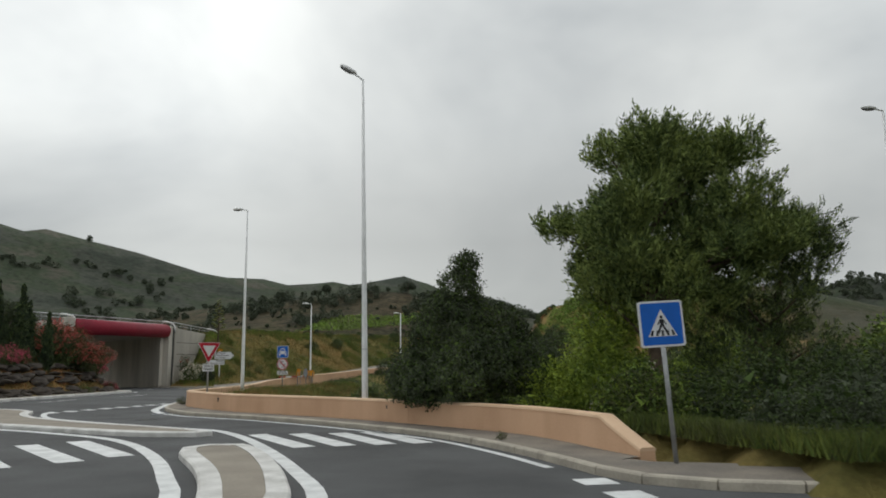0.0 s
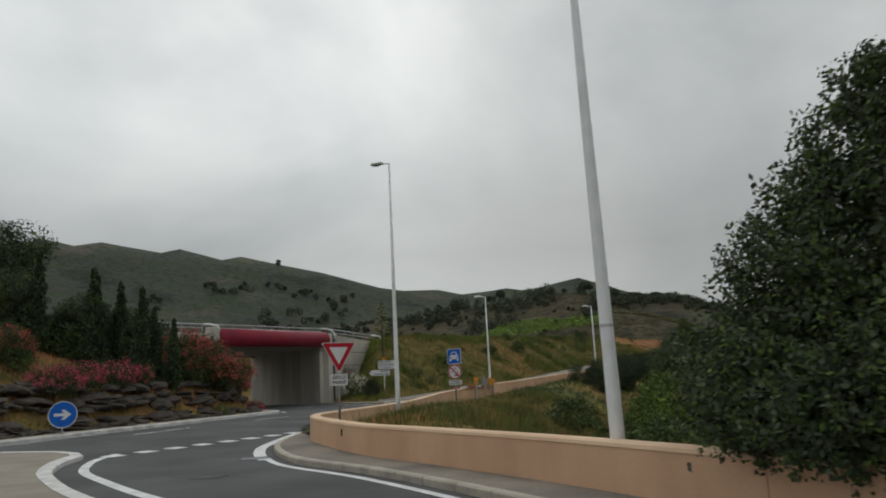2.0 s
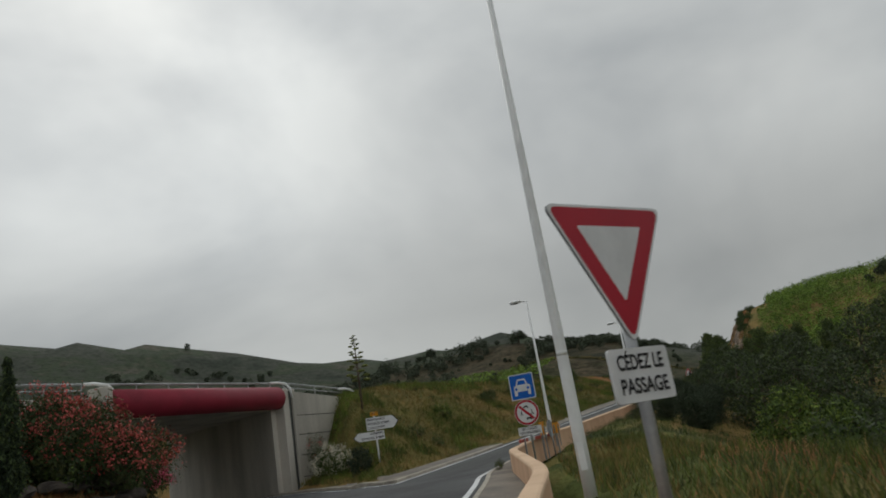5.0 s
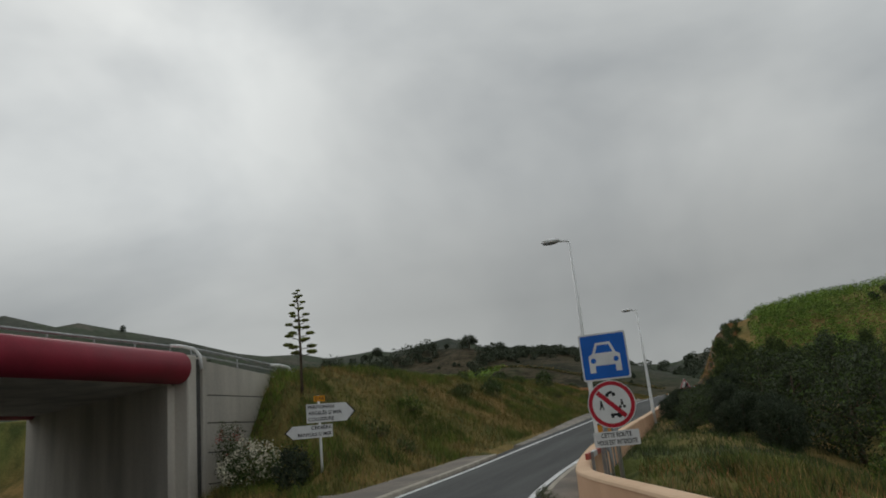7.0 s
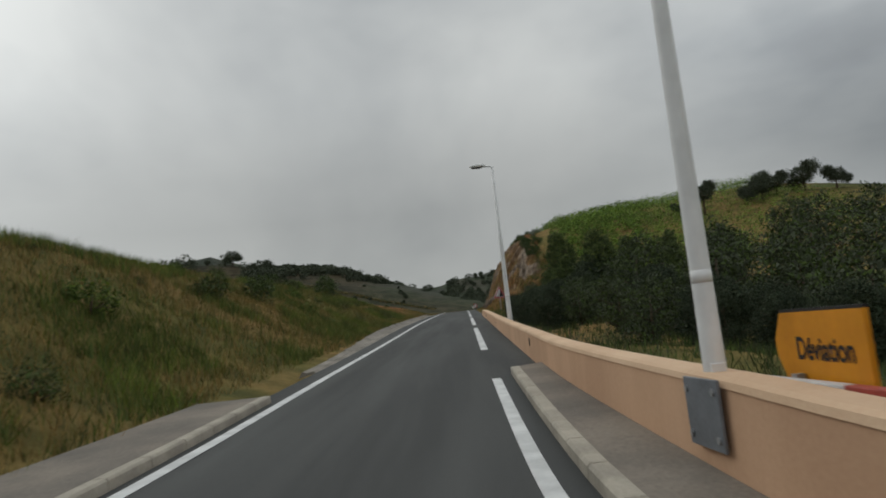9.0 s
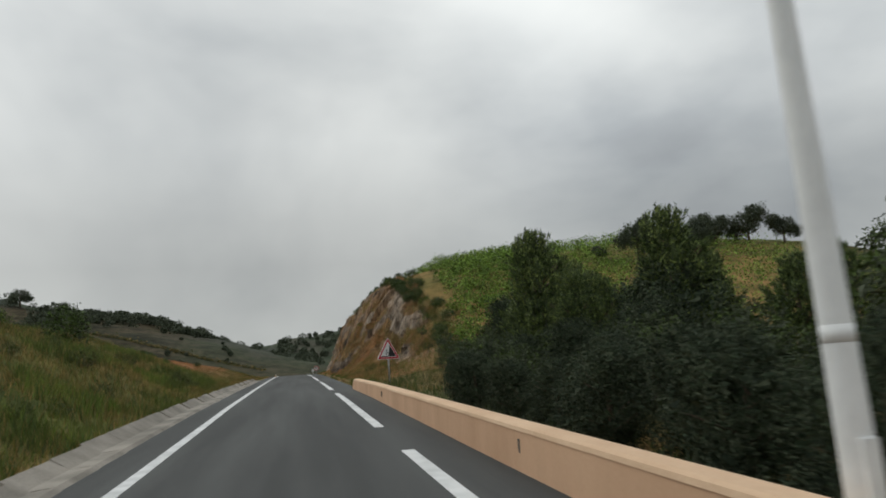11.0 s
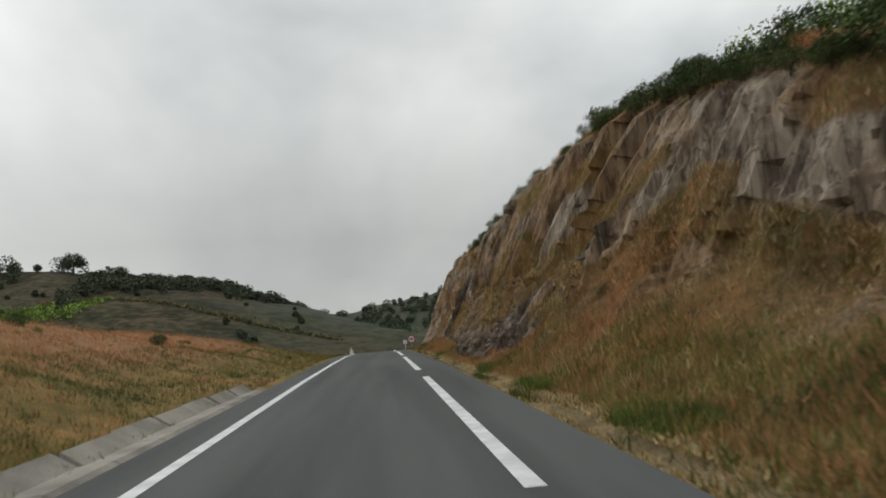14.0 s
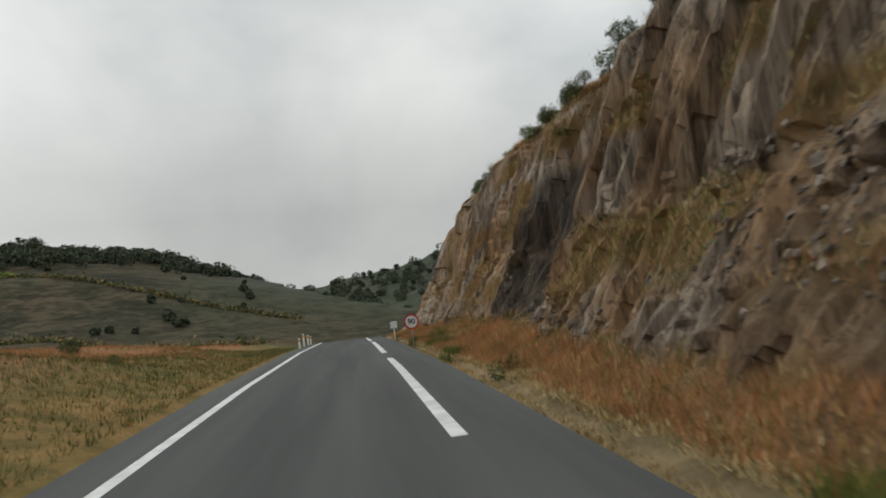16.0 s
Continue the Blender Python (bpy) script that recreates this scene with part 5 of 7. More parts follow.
def shoots(rng, centre, radii, count, per, length, shell=0.35):
    """Needle places along short twigs that point outwards and up, with the twigs' directions."""
    base = clumps(rng, centre, radii, count, 1, 0.02, 0.0, shell)
    out = base - np.asarray(centre)
    out /= np.linalg.norm(out, axis=1)[:, None] + 1e-6
    d = out * 0.65 + rng.normal(size=base.shape) * 0.28 + np.array((0, 0, 0.95))
    d /= np.linalg.norm(d, axis=1)[:, None]
    l = length * rng.uniform(0.6, 1.3, len(base))
    along = rng.random((len(base), per)) ** 0.8
    pts = base[:, None, :] + d[:, None, :] * (along * l[:, None])[:, :, None]
    pts = pts + rng.normal(size=pts.shape) * (0.06 * (1.15 - 0.6 * along))[:, :, None] * length / 0.45
    return pts.reshape(-1, 3), np.repeat(d, per, axis=0)


def plant(name, label, category, m, crowns, leaf, mats, seed, group="", trunk=None, limbs=(), bark=None, aspect=0.45, flower=None, upright=0.0, droop=0.0, twig=0.0):
    """A tree or bush: a trunk with limbs, and a crown of leaves in tufts. crowns: (centre, radii, tufts, leaves a tuft, spread)."""
    rng = np.random.default_rng(seed)
    ob = thing(name, label, category, m, group)
    if trunk:
        bm = tube_bm(trunk[0], trunk[1], 8)
        own = name == "holm_oak" or seed == 3
        for pts, rad in () if own else limbs:
            tube_bm(pts, rad, 6, bm)
        stem = part("trunk", bm, bark or BARK, ob, "", True)
        for pts, rad in limbs if own else ():
            part("limb", tube_bm(pts, rad, 6), bark or BARK, stem, "", True)
    axes = None
    if twig:
        both = [shoots(rng, c, np.asarray(r) * 0.95, int(k * 3.0), int(per * 1.2), twig) for c, r, k, per, sp in crowns]
        pts, axes = np.concatenate([b[0] for b in both]), np.concatenate([b[1] for b in both])
    else:
        pts = np.concatenate([clumps(rng, c, r, int(k * 1.5), per, sp, 0.0, 0.4) for c, r, k, per, sp in crowns])
    size = leaf * rng.uniform(0.6, 1.3, len(pts))
    if not twig:
        # the close inner leaf mass that hides the far side
        core = []
        for c, r, k, per, sp in crowns:
            v = rng.normal(size=(int(14 + k * 0.8), 3))
            v *= (0.80 * rng.random(len(v)) ** 0.35 / np.linalg.norm(v, axis=1))[:, None]
            core.append(np.asarray(c) + v * np.asarray(r))
        core = np.concatenate(core)
        pts = np.concatenate([pts, core])
        size = np.concatenate([size, np.full(len(core), max(leaf * 2.2, 0.3 * min(min(r) for _, r, _, _, _ in crowns)))])
    pts[:, 2] = np.maximum(pts[:, 2], 0.02 + 0.1 * rng.random(len(pts)))
    me = leaf_mesh("crown", pts, size, mats, rng, aspect, droop, upright, rng.integers(0, len(mats), len(pts)) if isinstance(mats, list) else None, axes, 4 if name == "holm_oak" or seed == 3 else 3)
    cr = new("crown" if trunk else "foliage", me)
    cr.parent = ob
    if flower:
        mat, k, size, top = flower
        f = np.concatenate([clumps(rng, c, np.asarray(r) * 1.02, max(3, k // len(crowns)), 14, size * 1.6, top, 0.85) for c, r, _, _, _ in crowns])
        fl = new("blossom", leaf_mesh("blossom", f, size * rng.uniform(0.6, 1.3, len(f)), mat, rng, 0.9))
        fl.parent = ob
    return ob


def tree_limbs(rng, h0, h1, reach, n, r):
    out = []
    for k in range(n):
        a, z = rng.uniform(0, 6.28), rng.uniform(h0, h1)
        tip = Vector((math.cos(a) * reach, math.sin(a) * reach, z + reach * 0.45))
        out.append(([(0, 0, z), tuple(tip * 0.5 + Vector((0, 0, z * 0.5))), tuple(tip)], [r, r * 0.7, r * 0.25]))
    return out


def at(x, y, dz=0.0, rz=0.0, s=1.0):
    y = along(y)
    return pose(x, y, land(x, y) + dz, 0, 0, rz) @ Matrix.Scale(s, 4)


def put_copy(ob, x, y, rz, s, dz=-0.05, z=None):
    y = along(y) if z is None else y
    c = copy_thing(ob, pose(x, y, (land(x, y) if z is None else z) + dz, 0, 0, rz))
    c.scale = (s, s, s)
    return c


rng0 = np.random.default_rng(11)
STEMS = ([(0, 0, -0.2), (0.02, 0, 0.25), (0.05, 0.03, 0.6)], [0.05, 0.035, 0.012])
STEM_LIMBS = tree_limbs(rng0, 0.05, 0.2, 0.45, 6, 0.02)

# the big pine beside the crossing, its smaller neighbour and the holm oak by the wall
def pine_lobes(seed, centre, radii, n):
    """Many small tufted masses at the ends of the boughs, with gaps between them."""
    r = random.Random(seed)
    out = []
    while len(out) < n:
        v = Vector((r.gauss(0, 1), r.gauss(0, 1), r.gauss(0.25, 1))).normalized() * r.uniform(0.62, 1.0)
        p = tuple(c + v[k] * radii[k] for k, c in enumerate(centre))
        w = r.uniform(0.34, 0.68)
        out.append((p, (w * 1.15, w * 1.15, w * r.uniform(0.6, 1.0)), int(10 + 42 * w * w), 34, 0.15))
    return out


PINE_LOBES = [((0.3, 0, 4.3), (1.4, 1.3, 1.4), 60, 34, 0.17), ((0.3, 0.2, 2.9), (1.6, 1.6, 1.1), 70, 30, 0.18), ((1.4, 0.2, 3.6), (1.3, 1.2, 1.3), 60, 30, 0.18)] + pine_lobes(12, (0.4, 0.1, 4.6), (2.65, 2.0, 2.15), 54)
plant("pine_tree", "tall Aleppo pine with a ragged dark green crown", "tree", at(2.15, 22.0, -0.1, 0, 1.06), PINE_LOBES,
      0.135, [PINE, PINE_LIGHT, PINE_LIGHT], 3, trunk=([(0, 0, -0.3), (0.05, 0, 2), (0, 0.05, 4.6), (-0.3, 0, 6.2)], [0.2, 0.17, 0.11, 0.03]), limbs=[([(0, 0, max(1.6, p[2] - 1.2)), (p[0] * 0.5, p[1] * 0.5, p[2] - 0.5), p], [0.05, 0.035, 0.012]) for p, *_ in PINE_LOBES[3::2]], aspect=0.22, twig=0.5)
plant("pine_tree", "smaller Aleppo pine leaning beside the tall one", "tree", at(4.9, 23.6, -0.1, 0, 1.05),
      [((0, 0, 3.6), (1.5, 1.5, 1.2), 80, 32, 0.17), ((0.9, 0, 4.7), (1.0, 1.0, 1.1), 60, 32, 0.15), ((-0.8, 0, 2.4), (1.4, 1.4, 1.3), 70, 30, 0.18), ((0.8, 0.2, 1.8), (1.5, 1.3, 1.4), 60, 30, 0.18)],
      0.15, [PINE, PINE, HOLM, PINE_LIGHT], 4, trunk=([(0, 0, -0.3), (0.1, 0, 2), (0.5, 0, 4.8)], [0.14, 0.1, 0.03]), limbs=tree_limbs(rng0, 1.5, 4, 1.2, 9, 0.045), aspect=0.17, twig=0.44)
plant("holm_oak", "dense dark holm oak hanging over the ochre wall", "tree", at(-3.0, 24.05, -0.1),
      [((0, 0, 1.5), (2.45, 2.2, 1.35), 460, 40, 0.10), ((-0.35, -0.2, 2.5), (1.6, 1.55, 1.1), 300, 40, 0.09), ((-0.15, -0.3, 3.3), (0.9, 0.9, 0.95), 150, 38, 0.09), ((0.05, -0.3, 4.15), (0.5, 0.5, 0.6), 60, 36, 0.08), ((0.6, -0.2, 1.4), (2.0, 1.8, 1.25), 150, 36, 0.10), ((-1.1, -0.5, 1.2), (1.4, 1.3, 1.1), 200, 36, 0.10), ((-1.2, -1.15, 0.9), (0.9, 0.8, 0.65), 140, 36, 0.07), ((-0.5, -1.85, 0.95), (0.85, 0.85, 0.7), 150, 36, 0.07), ((0.45, -2.4, 1.0), (0.8, 0.8, 0.65), 130, 36, 0.07), ((0.6, -1.4, 1.5), (1.3, 1.2, 1.0), 170, 36, 0.09), ((0.9, 0.1, 2.5), (1.0, 1.0, 0.8), 100, 36, 0.09), ((1.9, -0.4, 1.2), (1.1, 1.1, 1.1), 110, 36, 0.10)],
      0.072, [HOLM, HOLM, SHRUB], 5, trunk=([(0, 0, -0.3), (0, 0.1, 1.4), (0, 0, 3)], [0.16, 0.12, 0.04]), limbs=tree_limbs(rng0, 0.8, 2.2, 1.2, 8, 0.05), aspect=0.55)
plant("shrub", "tall bright yellow green shrub behind the wall", "bush", at(0.9, 22.4, -0.2), [((0, 0, 1.3), (1.35, 1.2, 1.35), 150, 30, 0.15), ((0.2, 0, 2.6), (1.0, 1.0, 1.0), 90, 30, 0.14), ((0.35, 0, 3.5), (0.55, 0.55, 0.6), 30, 30, 0.12), ((-1.3, 0.3, 0.9), (0.9, 0.8, 0.9), 60, 30, 0.13)], 0.10, [FRESH, LIME, FRESH], 6, trunk=STEMS, limbs=STEM_LIMBS, aspect=0.4)
plant("shrub", "dark tangled undergrowth below the pines", "bush", at(4.4, 20.9, -0.2), [((0, 0, 1.1), (1.5, 1.2, 1.4), 130, 30, 0.16), ((1.8, 0.9, 1.2), (1.3, 1.2, 1.5), 110, 30, 0.16), ((-1.6, 1.2, 0.9), (1.2, 1.1, 1.3), 90, 30, 0.16)], 0.11, [HOLM, PINE, SHRUB], 7, trunk=STEMS, limbs=STEM_LIMBS, aspect=0.45)
plant("shrub", "dark dense shrub beside the pavement", "bush", at(5.9, 16.7, -0.2), [((0, 0, 0.8), (1.1, 1.0, 1.1), 150, 34, 0.13), ((1.9, 0.6, 0.5), (0.8, 0.8, 0.7), 70, 34, 0.12)], 0.07, [HOLM, HOLM], 17, trunk=STEMS, limbs=STEM_LIMBS, aspect=0.45)
plant("shrub", "leafy green shrub with scattered pale flowers", "bush", at(1.9, 19.6, -0.2), [((0, 0, 0.7), (1.2, 0.9, 0.9), 110, 28, 0.14)], 0.1, [SHRUB, LIME, SCRUB], 8, trunk=STEMS, limbs=STEM_LIMBS, aspect=0.4, flower=(FLOWER_WHITE, 3, 0.04, 0.6))

under = plant("shrub", "fresh yellow green shrub among the undergrowth", "bush", at(3.4, 26.4, -0.2), [((0, 0, 1.0), (1.3, 1.1, 1.0), 90, 28, 0.13), ((-0.4, 0.2, 1.8), (0.8, 0.8, 0.6), 40, 28, 0.12)], 0.11, [FRESH, SHRUB, LIME], 18, "shrubs behind the wall", trunk=STEMS, limbs=STEM_LIMBS, aspect=0.4)
gloom = plant("shrub", "dark leafy shrub among the undergrowth", "bush", at(2.6, 24.3, -0.2), [((0, 0, 1.0), (1.4, 1.2, 1.1), 110, 28, 0.13)], 0.10, [HOLM, SHRUB, HOLM], 19, "shrubs behind the wall", trunk=STEMS, limbs=STEM_LIMBS, aspect=0.45)
for k, (x, y, s) in enumerate(((0.6, 24.3, 1.0), (0.2, 27.6, 1.1), (6.6, 19.6, 0.9), (8.6, 18.4, 0.9), (1.2, 30.2, 1.3), (3.4, 31.0, 1.4), (-0.8, 33.0, 0.9), (6.8, 26.0, 1.4), (8.8, 22.6, 1.3), (5.2, 34.0, 1.6), (0.4, 36.5, 1.5), (10.6, 20.2, 1.2), (9.6, 28.0, 1.6), (7.9, 16.4, 0.7), (4.3, 18.2, 0.6), (2.9, 37.0, 1.6), (10.2, 17.0, 0.9), (4.75, 15.1, 0.62), (6.4, 14.6, 0.5))):
    put_copy((gloom, under)[k % 3 == 0 or (y > 27 and x < 4)], x, y, 40 * k, s, -0.2)

# master plants for the copies
broad = plant("broadleaf_tree", "leafy green tree in the hollow below the slip road", "tree", at(-12.4, 50.5, -0.3),
              [((0, 0, 2.6), (2.0, 2.0, 1.7), 90, 20, 0.18), ((0.6, 0.3, 3.7), (1.3, 1.3, 1.1), 38, 20, 0.16), ((-0.7, -0.3, 1.5), (1.7, 1.7, 1.2), 62, 20, 0.18)],
              0.16, [SHRUB, LIME, SHRUB], 21, "trees in the hollow", trunk=([(0, 0, -0.4), (0.1, 0, 1.5), (0, 0.1, 3.6)], [0.16, 0.12, 0.04]), limbs=tree_limbs(rng0, 1, 3, 1.4, 8, 0.05), aspect=0.5)
dark = plant("broadleaf_tree", "dark evergreen tree in the hollow below the slip road", "tree", at(-13.5, 66, -0.3),
             [((0, 0, 2.8), (2.1, 2.1, 1.9), 95, 20, 0.18), ((-0.5, 0.2, 4.0), (1.4, 1.4, 1.1), 40, 20, 0.16), ((0.8, 0, 1.5), (1.8, 1.8, 1.3), 66, 20, 0.18)],
             0.16, [HOLM, SHRUB, HOLM], 22, "trees in the hollow", trunk=([(0, 0, -0.4), (0.1, 0, 1.5), (0, 0.1, 3.8)], [0.17, 0.12, 0.04]), limbs=tree_limbs(rng0, 1, 3, 1.4, 8, 0.05), aspect=0.5)
dark_full = plant("broadleaf_tree", "dark dense evergreen tree behind the parapet", "tree", at(-20.9, 101.0, -0.3, 0, 0.74),
                  [((0, 0, 2.7), (2.1, 2.1, 1.9), 230, 36, 0.16), ((-0.5, 0.2, 3.7), (1.4, 1.4, 1.1), 100, 36, 0.16), ((0.8, 0, 1.4), (1.8, 1.8, 1.3), 160, 36, 0.18)],
                  0.095, [HOLM, CYPRESS, CYPRESS], 24, "trees in the hollow", trunk=([(0, 0, -0.4), (0.1, 0, 1.5), (0, 0.1, 3.6)], [0.17, 0.12, 0.04]), limbs=tree_limbs(rng0, 1, 3, 1.4, 8, 0.05), aspect=0.5)
rnd = random.Random(5)
for x, y, s, kind in ((-9.2, 47.5, 0.95, 0), (-8.5, 54, 1.1, 0), (-12.0, 57, 1.0, 0), (-15.8, 60.5, 0.85, 0), (-7.5, 61, 1.2, 0), (-17.0, 67.5, 0.9, 0), (-10.0, 70, 1.25, 0), (-17.8, 73.5, 0.95, 1), (-13.5, 76, 1.2, 1), (-19.3, 79.5, 0.9, 1), (-14.8, 82.5, 1.15, 1), (-9.0, 80, 1.3, 1), (-20.3, 85.5, 0.85, 1), (-15.5, 88.5, 1.1, 1), (-10.5, 89, 1.3, 1), (-4.5, 72, 1.3, 1), (-3.0, 84, 1.4, 1), (-2.0, 62, 1.3, 0), (-3.2, 48, 1.1, 0), (-4.5, 92, 1.3, 1), (-20.8, 91.2, 0.8, 2), (3.5, 55, 1.4, 0), (3.0, 77, 1.5, 1), (-6.0, 98, 1.2, 1), (-16.0, 104.0, 0.8, 1), (-19.5, 93.5, 0.8, 2), (-22.7, 92.2, 0.5, 2), (-23.0, 95.0, 0.45, 2), (-21.9, 90.4, 0.55, 2), (-22.9, 97.6, 0.42, 2)):
    put_copy((broad, dark, dark_full)[kind], x, y, rnd.uniform(0, 360), s, -0.3)
pine_n = plant("pine_tree", "young Aleppo pine standing behind the parapet", "tree", at(-21.8, 96.6, -0.1, 0, 0.9),
               [((0, 0, 2.3), (1.75, 1.75, 1.5), 120, 36, 0.18), ((0.1, 0, 3.6), (1.2, 1.2, 1.2), 75, 36, 0.16), ((-0.2, 0.1, 4.7), (0.65, 0.65, 0.9), 40, 36, 0.14), ((0.6, -0.4, 1.2), (1.6, 1.6, 0.8), 54, 34, 0.18)],
               0.14, [PINE, PINE, HOLM, PINE_LIGHT], 23, "pines behind the parapet", trunk=([(0, 0, -0.3), (0, 0.05, 2), (0, 0, 5)], [0.13, 0.1, 0.03]), limbs=tree_limbs(rng0, 1, 4, 1.2, 10, 0.04), aspect=0.28, twig=0.42)
for x, y, s in ((-20.6, 91.4, 0.84), (-17.6, 96.4, 0.8), (-14.2, 99.0, 0.78), (-20.6, 95.0, 0.62), (-16.5, 92.5, 0.75), (-12.0, 95.5, 0.8), (-17.4, 103.5, 0.85), (-18.6, 99.3, 0.72), (-22.2, 93.4, 0.6), (-22.0, 96.8, 0.5)):
    put_copy(pine_n, x, y, rnd.uniform(0, 360), s)

for x, y, s in ((17, 27, 1.3), (22, 32, 1.5), (14, 32, 1.2), (28, 30, 1.6), (26, 40, 1.7), (19, 40, 1.4), (12.5, 26, 0.9), (35, 38, 1.8), (11, 38, 1.2)):
    put_copy((dark, broad)[int(x) % 2], x, y, rnd.uniform(0, 360), s, -0.3)

for x, y, s in ((-22.3, 101.0, 0.5), (-21.4, 98.0, 0.55), (-22.4, 95.2, 0.45), (-21.6, 92.6, 0.5), (-22.6, 89.6, 0.45), (-20.4, 102.6, 0.55), (-19.2, 97.0, 0.6), (-18.6, 94.0, 0.6), (-20.2, 90.2, 0.55), (-23.0, 103.6, 0.42), (-18.0, 100.8, 0.6), (-22.6, 86.6, 0.45), (-23.2, 95.6, 0.42), (-24.0, 97.2, 0.36), (-22.7, 98.6, 0.45), (-23.9, 94.2, 0.38), (-23.4, 100.6, 0.36)):
    put_copy(dark, x, y, rnd.uniform(0, 360), s, -0.75 * s)

for k in range(13):
    put_copy(dark_full, -25.2 + rnd.uniform(-0.25, 0.5), 78.5 + 1.25 * k, rnd.uniform(0, 360), rnd.uniform(0.3, 0.44), -0.35)
for x, y, s in ((-24.0, 92.4, 0.36), (-23.8, 88.6, 0.42), (-24.3, 85.2, 0.38), (-23.7, 81.8, 0.42), (-24.4, 78.4, 0.36), (-23.9, 75.0, 0.4), (-24.2, 71.0, 0.36)):
    put_copy(dark, x, y, rnd.uniform(0, 360), s, -0.9 * s)

for k in range(11):
    put_copy(dark_full, -22.4 + rnd.uniform(-0.7, 1.6), 68.5 + 1.0 * k, rnd.uniform(0, 360), rnd.uniform(0.36, 0.5), -0.4)

# bushes in the grass inside the wall
bush = plant("bush", "round dark green bush in the grass", "bush", at(-15.7, 47.2, -0.1), [((0, 0, 1.0), (1.35, 1.3, 1.05), 64, 22, 0.14)], 0.13, [SHRUB, HOLM, SHRUB], 31, "bushes on the banks", trunk=STEMS, limbs=STEM_LIMBS, aspect=0.5)
scrub = plant("bush", "low olive brown scrub bush on the bank", "bush", at(-36.0, 66.0, -0.1), [((0, 0, 0.45), (0.75, 0.7, 0.55), 30, 20, 0.11)], 0.1, [SCRUB, SHRUB, SCRUB], 32, "bushes on the banks", trunk=STEMS, limbs=STEM_LIMBS, aspect=0.35, upright=0.3)
lime = plant("bush", "fresh green bush on the dry bank", "bush", at(-37.4, 72.5, -0.1), [((0, 0, 0.5), (0.9, 0.8, 0.6), 36, 20, 0.12)], 0.1, [SHRUB, LIME, SHRUB], 33, "bushes on the banks", trunk=STEMS, limbs=STEM_LIMBS, aspect=0.4, upright=0.2)
for x, y, s in ((-12.6, 44.5, 1.15), (-10.5, 41.0, 0.9), (-9.0, 37.5, 0.8), (-17.5, 55.5, 0.6), (-4.2, 33.4, 0.55), (-2.0, 30.0, 0.7)):
    put_copy(bush, x, y, rnd.uniform(0, 360), s, -0.15)
n_b = 0
while n_b < 95:
    y = rnd.uniform(59, 176)
    x = rnd.uniform(-47, -34.2)
    if y < 66 and x < -36.5:
        continue
    put_copy((scrub, scrub, lime, bush)[rnd.randrange(3 if y < 76 else 4)], x, y, rnd.uniform(0, 360), rnd.uniform(0.45, 1.15) * (0.38 if y > 118 else 0.7 if y < 76 else 1), -0.12)
    n_b += 1

for x, y, s in ((-26.85, 54.3, 0.3), (-26.25, 52.6, 0.28), (-19.15, 33.2, 0.4), (-0.9, 18.7, 0.2)):
    put_copy(scrub, x, y, rnd.uniform(0, 360), s, 0.1, road_z(x, y))

# by the bridge: white oleander, dark bush, agave
plant("oleander", "oleander bush covered with white blossom", "bush", at(-39.3, 62.2, -0.1), [((0, 0, 1.0), (1.3, 1.05, 1.05), 100, 28, 0.14)], 0.13, [OLEANDER, SHRUB], 41, trunk=STEMS, limbs=STEM_LIMBS, aspect=0.22, upright=0.4, flower=(FLOWER_WHITE, 170, 0.06, 0.5))
plant("bush", "round dark bush beside the direction sign", "bush", at(-36.6, 60.6, -0.1), [((0, 0, 0.85), (0.75, 0.7, 0.85), 90, 26, 0.1)], 0.09, [HOLM, CYPRESS], 42, trunk=STEMS, limbs=STEM_LIMBS, aspect=0.5)
plant("bush", "rusty flowering bush against the wing wall", "bush", at(-41.2, 63.6, -0.1), [((0, 0, 1.5), (0.7, 0.9, 1.3), 60, 26, 0.13)], 0.1, [OLEANDER, SCRUB], 43, trunk=STEMS, limbs=STEM_LIMBS, aspect=0.3, flower=(FLOWER_RED, 18, 0.05, 0.6))


def agave_stalk():
    ob = thing("agave", "tall agave flower stalk with tiers of seed pads", "agave", pose(-39.18, 65.75, land(-39.18, 65.75) - 0.1))
    part("stalk", tube_bm([(0, 0, 0), (0.03, 0, 2), (0, 0.02, 4.45)], [0.07, 0.055, 0.022], 8), BARK, ob, "", True)
    for k in range(27):
        t = k / 26
        z, a, reach = 1.75 + 2.7 * t, k * 2.4, 0.52 * (1 - t) ** 0.7 + 0.06
        tip = Vector((math.cos(a) * reach, math.sin(a) * reach, z + 0.12))
        br = part("branch", tube_bm([(0, 0, z), tuple(tip * 0.6 + Vector((0, 0, z * 0.4 - 0.02))), tuple(tip)], [0.02, 0.016, 0.012], 6), BARK, ob)
        bm = bmesh.new()
        bmesh.ops.create_icosphere(bm, subdivisions=3, radius=1)
        for v in bm.verts:
            w = 1 + 0.5 * noise.noise(v.co * 3.1 + Vector((k * 5.3, 0, 0)))
            v.co = Vector((v.co.x * 0.19, v.co.y * 0.19, v.co.z * 0.07)) * w * (1.15 - 0.6 * t) + Vector((tip.x, tip.y, tip.z + 0.03))
        part("pad", bm, AGAVE, br)
    return ob


agave_stalk()

